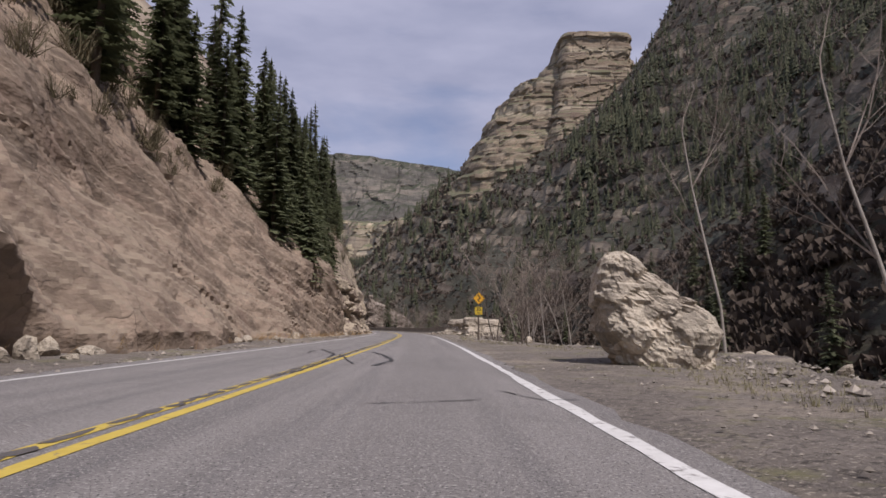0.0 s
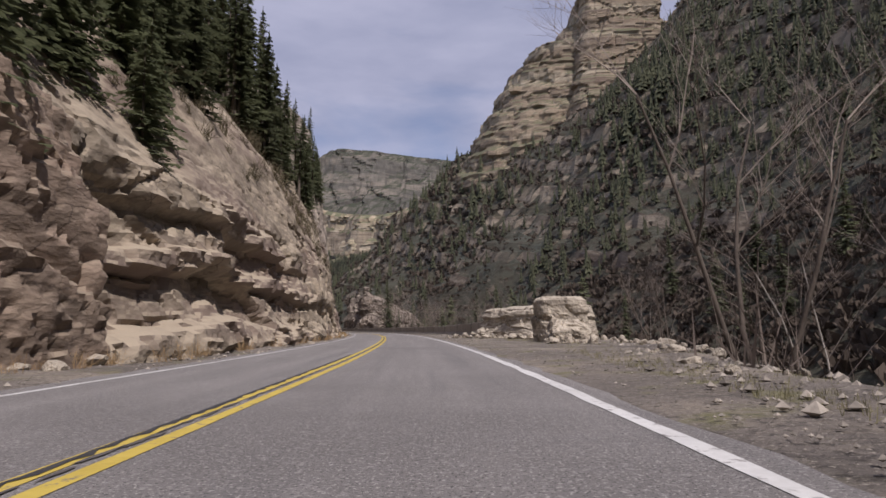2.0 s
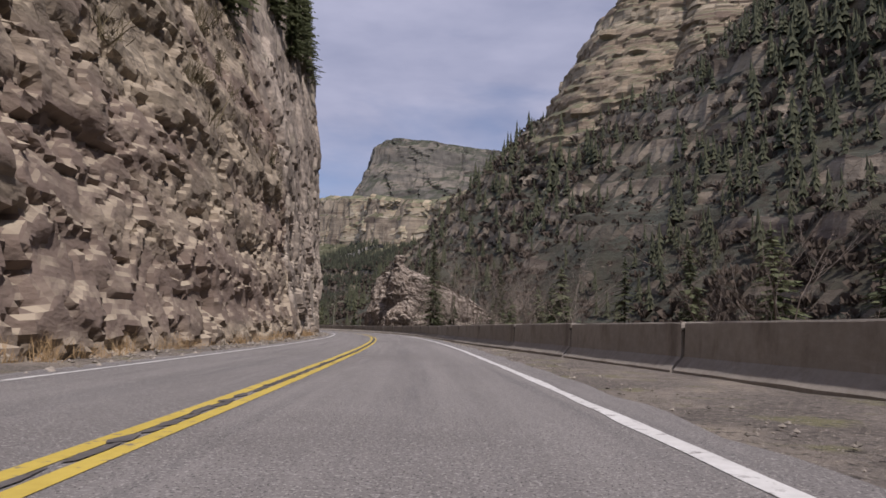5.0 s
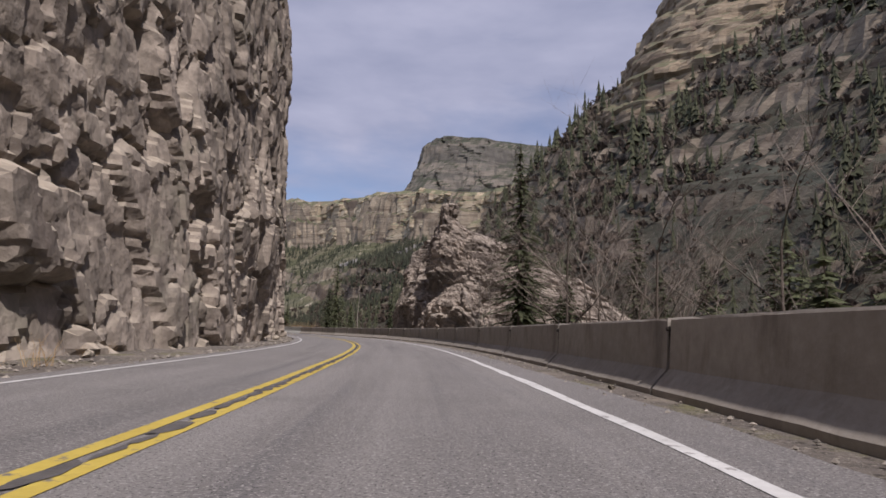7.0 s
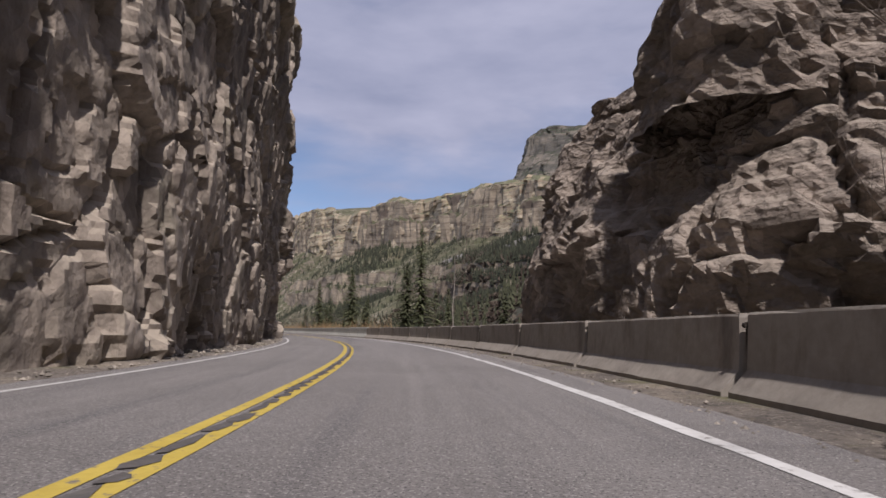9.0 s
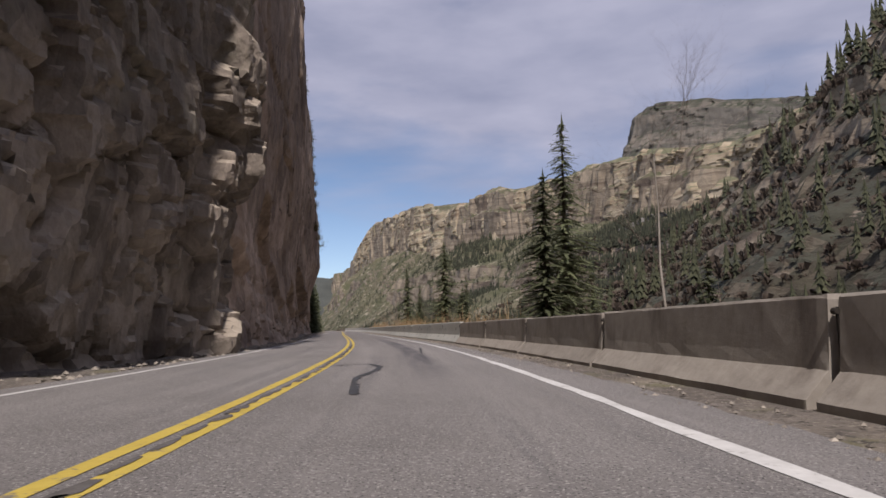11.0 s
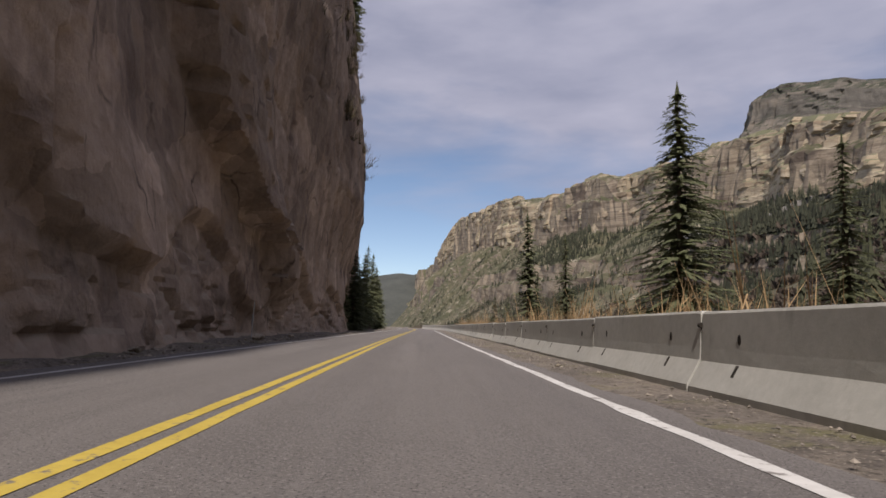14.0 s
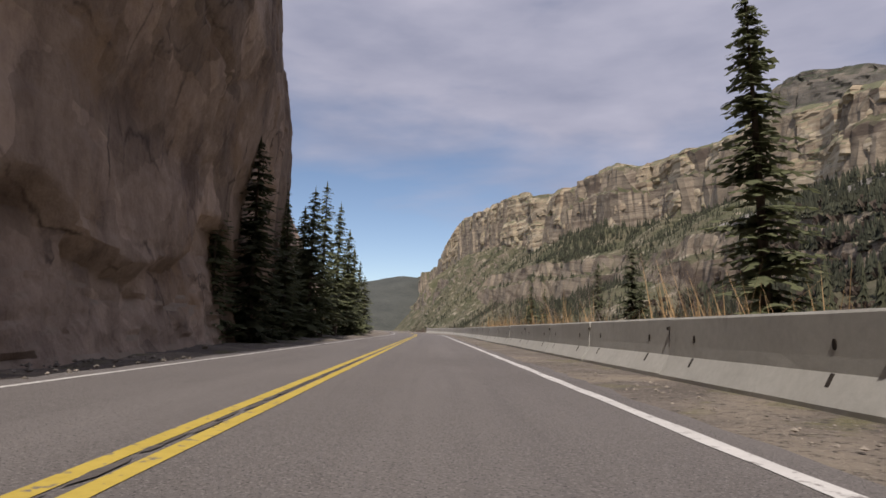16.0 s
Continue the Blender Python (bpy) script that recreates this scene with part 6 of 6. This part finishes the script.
# ---- barriers ----
M["old_concrete"] = shader("stained_brown_grey_concrete", (0.24, 0.212, 0.185), (0.35, 0.315, 0.275), 0.6, (1, 1, 1), 0.92, 0.4, 24.0, 0.012, rand=0.10, extra=worn((0.16, 0.135, 0.115), 1.2, 0.5, 0.7, stretch=(1, 1, 0.3)))
M["new_concrete"] = shader("pale_grey_concrete", (0.38, 0.375, 0.35), (0.48, 0.475, 0.445), 0.8, (1, 1, 1), 0.9, 0.3, 30.0, 0.008, rand=0.06, extra=worn((0.24, 0.23, 0.21), 1.0, 0.56, 0.72, stretch=(1, 1, 0.3)))
BAR_S = [100, 104, 111, 120, 138, 152, 165, 185, 200, 215, 246, 266, 290, 304, 318, 335, 1000]
BAR_O = [8.6, 8.0, 7.3, 6.5, 4.7, 3.5, 3.65, 4.05, 4.2, 4.2, 3.85, 3.72, 3.75, 3.95, 4.2, 4.3, 4.3]


def barrier_body(length, toe, chip, k):
    """A cast concrete barrier lying along y, its face towards -x: a foot, a sloping toe and a steep stem, with a toe of the given depth and height."""
    rng = random.Random(k)
    d, h, top = toe
    prof = [(-d, -0.14), (-d, 0.06), (-(d + 0.14) / 2, (0.06 + h) / 2), (-0.14, h), (-0.125, h + 0.17), (-0.10, top - 0.035), (-0.08, top), (0.08, top), (0.10, top - 0.035), (0.14, h), (d, 0.06), (d, -0.14)]
    ys = [-length / 2, -length / 2 + 0.02, length / 2 - 0.02, length / 2]
    ys += list(np.linspace(-length / 2 + 0.15, length / 2 - 0.15, int(length / 0.45)))
    ys = sorted(ys)
    V, F = [], []
    for y in ys:
        end = abs(abs(y) - length / 2) < 1e-4
        for j, (x, z) in enumerate(prof):
            if end:
                x, z = x * 0.985, (z - 0.012 - rng.random() * chip if z > 0.86 else z)
            elif 0 < j < len(prof) - 1:
                x, z = x + rng.uniform(-1, 1) * chip * 0.12, z + rng.uniform(-1, 1) * chip * 0.12
            V.append((x, y, z))
    n = len(prof)
    for r in range(len(ys) - 1):
        F += [(r * n + c, r * n + c + 1, (r + 1) * n + c + 1, (r + 1) * n + c) for c in range(n - 1)]
    F += [tuple(range(n)), tuple((len(ys) - 1) * n + c for c in range(n))[::-1]]
    return V, F


def make_barrier(length, material, slots, chip, label, k):
    thing = new("barrier")
    tagged(thing, label, "barrier", "barrier row")
    toe = (0.33, 0.40, 1.07) if slots else (0.39, 0.33, 1.04)
    V, F = barrier_body(length, toe, chip, k)
    mesh_object("body", V, F, material, parent=thing)
    for y in slots:
        # a lifting hole's shade, painted as a thin dark disc on the stem
        bm = bmesh.new()
        bmesh.ops.create_cone(bm, cap_ends=True, segments=14, radius1=0.5, radius2=0.5, depth=1.0, matrix=Matrix.Translation((-0.121, y, 0.70)) @ Matrix.Rotation(radians(90), 4, "Y") @ Matrix.Diagonal((0.13, 0.075, 0.012, 1)))
        part("lifting_hole", bm, M["hole"], thing, "dark oval disc painting a lifting hole's shade")
        # a drain notch's shade, painted as a dark block lying along the toe
        lean = math.degrees(math.atan2(toe[0] - 0.14, toe[1] - 0.06))
        bm = box_bm(0.05, 0.075, 0.17, 0.01)
        bmesh.ops.transform(bm, matrix=pose(-0.168, y + 0.02, 0.31, 0, lean, 0), verts=bm.verts)
        part("drain_notch", bm, M["hole"], thing, "dark block painting a drain notch's shade")
    # at one end, a dark bar painting the joint gap's shade, and a loop
    part("joint_bar", box_bm(0.035, 0.03, 0.72, 0.004, (-0.10, (length / 2 + 0.012), 0.56)), M["hole"], thing, "dark joint bar painting the gap's shade")
    bm = bmesh.new()
    bmesh.ops.create_cone(bm, cap_ends=True, segments=8, radius1=0.035, radius2=0.03, depth=0.06, matrix=Matrix.Translation((-0.125, (length / 2 + 0.01), 0.88)) @ Matrix.Rotation(radians(90), 4, "X"))
    part("joint_loop", bm, M["hole"], thing, "dark steel loop")
    return thing


# near-black for painted hole and gap shade, and for the steel loop
M["hole"] = shader("hole_shade_and_rusty_steel", (0.02, 0.017, 0.015), (0.045, 0.036, 0.03), 8.0, (1, 1, 1), 0.9, 0.0)


def build_barriers():
    stock = [make_barrier(6.335, M["old_concrete"], [], 0.05, "stained old concrete barrier section beside the shoulder", 1), make_barrier(5.585, M["new_concrete"], [-1.75, 1.75], 0.02, "pale grey concrete barrier section with drain notches", 2)]
    rng = random.Random(4)
    tall = []
    s = 104.0
    while s < 470:
        i = 0 if s < 260.0 else 1
        length = (6.35, 5.6)[i]
        a, b = at(s, np.interp(s, BAR_S, BAR_O)), at(s + length, np.interp(s + length, BAR_S, BAR_O))
        c = (a + b) / 2
        plant_at = pose(c[0], c[1], rng.uniform(-0.012, 0.012), 0, rng.uniform(-0.6, 0.6), math.degrees(math.atan2(-(b - a)[0], (b - a)[1])) + rng.uniform(-0.25, 0.25))
        if id(stock[i]) in USED:
            ob = copy_thing(stock[i], plant_at)
        else:
            USED.add(id(stock[i]))
            ob = stock[i]
            ob.matrix_world = plant_at
        if i == 0:
            tall.append((ob, float(np.interp(s, [104, 122, 215, 240], [1.3, 1.0, 1.0, 1.0]))))
        s += length
    # the first sections stand on a low bank, the last ones meet the lower new row
    for ob, q in tall:
        ob.scale = (1, 1, q)


build_barriers()

# ---- signs and posts ----
M["sign_yellow"] = shader("yellow_sign_sheeting", (0.60, 0.30, 0.02), (0.68, 0.36, 0.03), 2.0, (1, 1, 1), 0.5, 0.0)
M["plate_yellow"] = shader("faded_yellow_sign_sheeting", (0.55, 0.38, 0.03), (0.63, 0.45, 0.045), 2.0, (1, 1, 1), 0.5, 0.0)
M["sign_black"] = shader("black_sign_paint", (0.012, 0.012, 0.012), (0.02, 0.02, 0.02), 2.0, (1, 1, 1), 0.6, 0.0)
M["sign_wood"] = shader("weathered_brown_post", (0.075, 0.055, 0.045), (0.13, 0.10, 0.08), 2.0, (1, 1, 0.2), 0.9, 0.5, 20.0, 0.01)
M["post_white"] = shader("dull_white_marker_post", (0.40, 0.40, 0.39), (0.55, 0.55, 0.54), 3.0, (1, 1, 1), 0.6, 0.0)
M["steel"] = shader("dull_galvanised_steel", (0.3, 0.3, 0.3), (0.42, 0.42, 0.42), 5.0, (1, 1, 1), 0.5, 0.0, metal=0.8)


def rounded_plate(name, w, h, r, y, thick, material, parent, turn=0.0, label="", centre=(0, 0), line=0.0):
    """A flat plate in the x-z plane with rounded corners; with line > 0 only a border of that width."""
    def outline(w, h, r):
        pts = []
        for cx, cz, a0 in ((w / 2 - r, h / 2 - r, 0), (-w / 2 + r, h / 2 - r, 90), (-w / 2 + r, -h / 2 + r, 180), (w / 2 - r, -h / 2 + r, 270)):
            for j in range(5):
                a = radians(a0 + 22.5 * j)
                pts.append((cx + r * math.cos(a), cz + r * math.sin(a)))
        return pts
    ca, sa = math.cos(radians(turn)), math.sin(radians(turn))
    rot = lambda p: (p[0] * ca - p[1] * sa + centre[0], p[0] * sa + p[1] * ca + centre[1])
    po = [rot(p) for p in outline(w, h, r)]
    n = len(po)
    if line:
        pi = [rot(p) for p in outline(w - 2 * line, h - 2 * line, max(r - line, 0.004))]
        V = [(p[0], y, p[1]) for p in po] + [(p[0], y, p[1]) for p in pi] + [(p[0], y + thick, p[1]) for p in po] + [(p[0], y + thick, p[1]) for p in pi]
        F = [(i, (i + 1) % n, n + (i + 1) % n, n + i) for i in range(n)] + [(2 * n + i, 3 * n + i, 3 * n + (i + 1) % n, 2 * n + (i + 1) % n) for i in range(n)]
        F += [(i, 2 * n + i, 2 * n + (i + 1) % n, (i + 1) % n) for i in range(n)] + [(n + i, n + (i + 1) % n, 3 * n + (i + 1) % n, 3 * n + i) for i in range(n)]
    else:
        V = [(p[0], y, p[1]) for p in po] + [(p[0], y + thick, p[1]) for p in po]
        F = [tuple(range(n)), tuple(range(n, 2 * n))[::-1]] + [(i, n + i, n + (i + 1) % n, (i + 1) % n) for i in range(n)]
    return mesh_object(name, V, F, material, parent=parent, label=label)


def lettering(text, size, material, parent, where, name, bold=0.012):
    cu = bpy.data.curves.new("lettering", "FONT")
    cu.body, cu.size, cu.align_x, cu.align_y, cu.extrude, cu.offset = text, size, "CENTER", "CENTER", 0.001, bold
    tmp = bpy.data.objects.new("lettering", cu)
    me = bpy.data.meshes.new_from_object(tmp)
    bpy.data.objects.remove(tmp)
    me.materials.clear()
    me.materials.append(material)
    ob = new(name, me)
    ob.parent = parent
    ob.matrix_local = pose(*where, 90, 0, 0)
    return ob


def build_sign():
    thing = new("road_sign")
    thing.matrix_world = road_pose(43.7, 4.1, -0.05, 4.0)
    tagged(thing, "yellow winding-road warning sign with 35 mph plate", "road sign")
    part("post", box_bm(0.10, 0.10, 3.9, 0.006, (0, 0.06, 1.55)), M["sign_wood"], thing)
    dia = rounded_plate("diamond_plate", 0.62, 0.62, 0.04, 0.0, 0.004, M["sign_yellow"], thing, 45, "orange-yellow diamond plate", (0, 3.05))
    rounded_plate("border", 0.595, 0.595, 0.035, -0.0015, 0.001, M["sign_black"], dia, 45, "", (0, 3.05), 0.013)
    pts = [(0.055, -0.255), (0.025, -0.205), (-0.055, -0.15), (-0.06, -0.09), (0.03, -0.045), (0.095, 0.0), (0.085, 0.065), (0.0, 0.115), (-0.04, 0.16)]
    fine = []
    for j in range(len(pts) - 1):
        p0, p1, p2, p3 = pts[max(j - 1, 0)], pts[j], pts[j + 1], pts[min(j + 2, len(pts) - 1)]
        for t in np.linspace(0, 1, 5)[:-1]:
            fine.append(tuple(0.5 * (2 * p1[i] + (p2[i] - p0[i]) * t + (2 * p0[i] - 5 * p1[i] + 4 * p2[i] - p3[i]) * t * t + (-p0[i] + 3 * p1[i] - 3 * p2[i] + p3[i]) * t ** 3) for i in (0, 1)))
    fine.append(pts[-1])
    V, F = [], []
    for j, p in enumerate(fine):
        a, b = fine[max(j - 1, 0)], fine[min(j + 1, len(fine) - 1)]
        t = Vector((b[0] - a[0], b[1] - a[1])).normalized()
        V += [(p[0] - t.y * 0.033, -0.003, 3.05 + p[1] + t.x * 0.033), (p[0] + t.y * 0.033, -0.003, 3.05 + p[1] - t.x * 0.033)]
    F += [(2 * j, 2 * j + 1, 2 * j + 3, 2 * j + 2) for j in range(len(fine) - 1)]
    b = len(V)
    V += [(-0.13, -0.003, 3.05 + 0.155), (0.055, -0.003, 3.05 + 0.135), (-0.065, -0.003, 3.05 + 0.31)]
    F.append((b, b + 1, b + 2))
    mesh_object("winding_arrow", V, F, M["sign_black"], parent=dia, label="black winding arrow")
    sp = rounded_plate("speed_plate", 0.54, 0.56, 0.035, 0.0, 0.004, M["plate_yellow"], thing, 0, "faded yellow square plate", (0, 2.17))
    rounded_plate("border", 0.515, 0.535, 0.03, -0.0015, 0.001, M["sign_black"], sp, 0, "", (0, 2.17), 0.012)
    lettering("35", 0.36, M["sign_black"], sp, (0, -0.003, 2.255), "numerals", 0.008)
    lettering("MPH", 0.14, M["sign_black"], sp, (0.01, -0.003, 2.0), "letters", 0.003)
    for z in (3.25, 2.85, 2.36, 1.98):
        bm = bmesh.new()
        bmesh.ops.create_cone(bm, cap_ends=True, segments=8, radius1=0.012, radius2=0.010, depth=0.012, matrix=Matrix.Translation((0.0, -0.006, z)) @ Matrix.Rotation(radians(90), 4, "X"))
        part("bolt", bm, M["steel"], thing)


def build_marker(s, o, high):
    thing = new("marker_post")
    thing.matrix_world = road_pose(s, o, -0.1, 10, 0, 1.5)
    tagged(thing, "thin dull white roadside marker post by the cliff", "marker post")
    part("pole", box_bm(0.035, 0.03, high + 0.1, 0.006, (0, 0, high / 2)), M["post_white"], thing)
    part("band", box_bm(0.042, 0.036, 0.42, 0.005, (-0.03, 0, high * 0.55)), M["steel"], thing, "grey metal splice strip")


build_sign()
build_marker(312.4, -6.75, 1.6)
build_marker(340.0, 14.0, 2.2)

# ---- sealed cracks and patches in the asphalt ----
SEAMS = [("a", 0.10, [(19.7, -1.55), (17.6, -1.08), (16.1, -0.89), (15.5, -0.76), (14.4, -0.71), (12.5, -1.0)]), ("b", 0.06, [(18.4, -3.36), (20.3, -3.48)]), ("c", 0.08, [(15.2, -2.31), (16.4, -2.37), (18.0, -2.52), (21.3, -3.41)]),
         ("d", 0.05, [(39.6, -2.3), (40.0, -1.75), (40.1, -1.53), (41.0, -1.32), (41.9, -0.98), (43.7, -0.24)]), ("e", 0.035, [(64.9, -2.81), (64.5, -2.01), (64.2, -1.43), (64.2, -0.67), (64.5, -0.15), (65.4, 0.87), (65.9, 1.92)]),
         ("f", 0.06, [(155.7, -2.54), (156.5, -2.48), (159.0, -2.72)]), ("g", 0.02, [(156.2, -1.58), (156.2, -0.28), (157.3, 1.16)]), ("h", 0.05, [(183.0, -2.9), (183.2, -2.19), (183.9, -1.68), (185.9, -1.41), (186.3, -0.87), (187.7, 0.22), (189.1, -0.01), (191.0, 0.6), (192.7, 1.35)]),
         ("i", 0.10, [(244.9, -1.74), (244.9, -1.45), (245.1, -1.18), (245.2, -0.83), (244.6, -0.69), (244.2, -0.6), (243.2, -0.66), (241.5, -0.9), (239, -0.75)]), ("j", 0.10, [(263.5, 1.85), (262.9, 1.5), (262.4, 0.96), (262.0, 0.27), (261.6, -0.3)]),
         ("k", 0.06, [(91.2, -4.27), (90.7, -3.76), (91.5, -3.58)]), ("l", 0.03, [(6.3, -0.6), (6.5, 0.1), (6.8, 0.67)]), ("m", 0.03, [(7.8, 0.95), (6.8, 1.32), (6.9, 1.8)]), ("n", 0.05, [(17.9, -2.36), (13.0, -1.42)]),
         ("o", 0.07, [(98.8, -3.17), (99.5, -3.36), (99.9, -3.39)]), ("p", 0.05, [(101.7, -3.5), (103.3, -3.5)]), ("q", 0.06, [(34, -2.14), (40, -2.12), (47, -2.08), (56, -2.1), (66, -2.1)]), ("r", 0.05, [(10, -2.1), (18, -2.12), (25, -2.2)]),
         ("t", 0.05, [(130, -2.0), (129.6, -0.4), (130.2, 1.7)]), ("u", 0.05, [(222, -1.6), (222.8, 0.1), (222.2, 1.8)]), ("v", 0.012, [(317.2, -0.8), (317.3, 0.9)]),
         ("w", 0.05, [(322.8, -1.7), (322.6, -1.1), (322.5, -0.3), (322.4, 0.8), (322.8, 1.5), (323.2, 1.7), (323.9, 1.75)]), ("x", 0.03, [(177.2, -4.1), (176.6, -2.1), (176.4, -1.5), (175.8, -0.7), (176.3, 0.2), (176.6, 1.7)]), ("y", 0.09, [(75.4, -1.4), (76.0, -1.44), (76.9, -1.5)]),
         ("z", 0.05, [(255.3, -3.3), (256.4, -3.36), (257.9, -3.36)]), ("aa", 0.08, [(258.3, -1.5), (258.1, -0.4), (257.7, 0.66), (255.6, 0.94), (254.6, 0.85), (253.7, 0.8), (252.5, 0.7), (250.5, 0.6)]), ("bb", 0.08, [(264.2, 1.2), (264.4, 1.45), (264.3, 1.56)])]


def build_seams():
    for key, wide, pts in SEAMS:
        rng = random.Random(key)
        P = []
        for (s0, o0), (s1, o1) in zip(pts[:-1], pts[1:]):
            n = max(2, int(math.hypot(s1 - s0, o1 - o0) / 0.16))
            P += [(s0 + (s1 - s0) * j / n, o0 + (o1 - o0) * j / n) for j in range(n)]
        P.append(pts[-1])
        wob = [(rng.uniform(-1, 1), rng.uniform(-1, 1)) for _ in P]
        V = []
        for j, (s, o) in enumerate(P):
            a, b = P[max(j - 1, 0)], P[min(j + 1, len(P) - 1)]
            t = Vector((b[0] - a[0], b[1] - a[1])).normalized()
            w = wide * (0.5 + 0.25 * wob[j][0]) * (0.35 if j in (0, len(P) - 1) else 1)
            s, o = s + wob[j][1] * 0.03, o + wob[j][0] * 0.025
            for sg in (-1, 1):
                V.append(at(s - t.y * w * sg, o + t.x * w * sg, 0.009))
        F = [(2 * j, 2 * j + 1, 2 * j + 3, 2 * j + 2) for j in range(len(P) - 1)]
        ob = mesh_object("crack_seal", np.array(V), F, M["tar"])
        tagged(ob, "black sealed crack winding across the asphalt", "road crack", kind="structure")


build_seams()
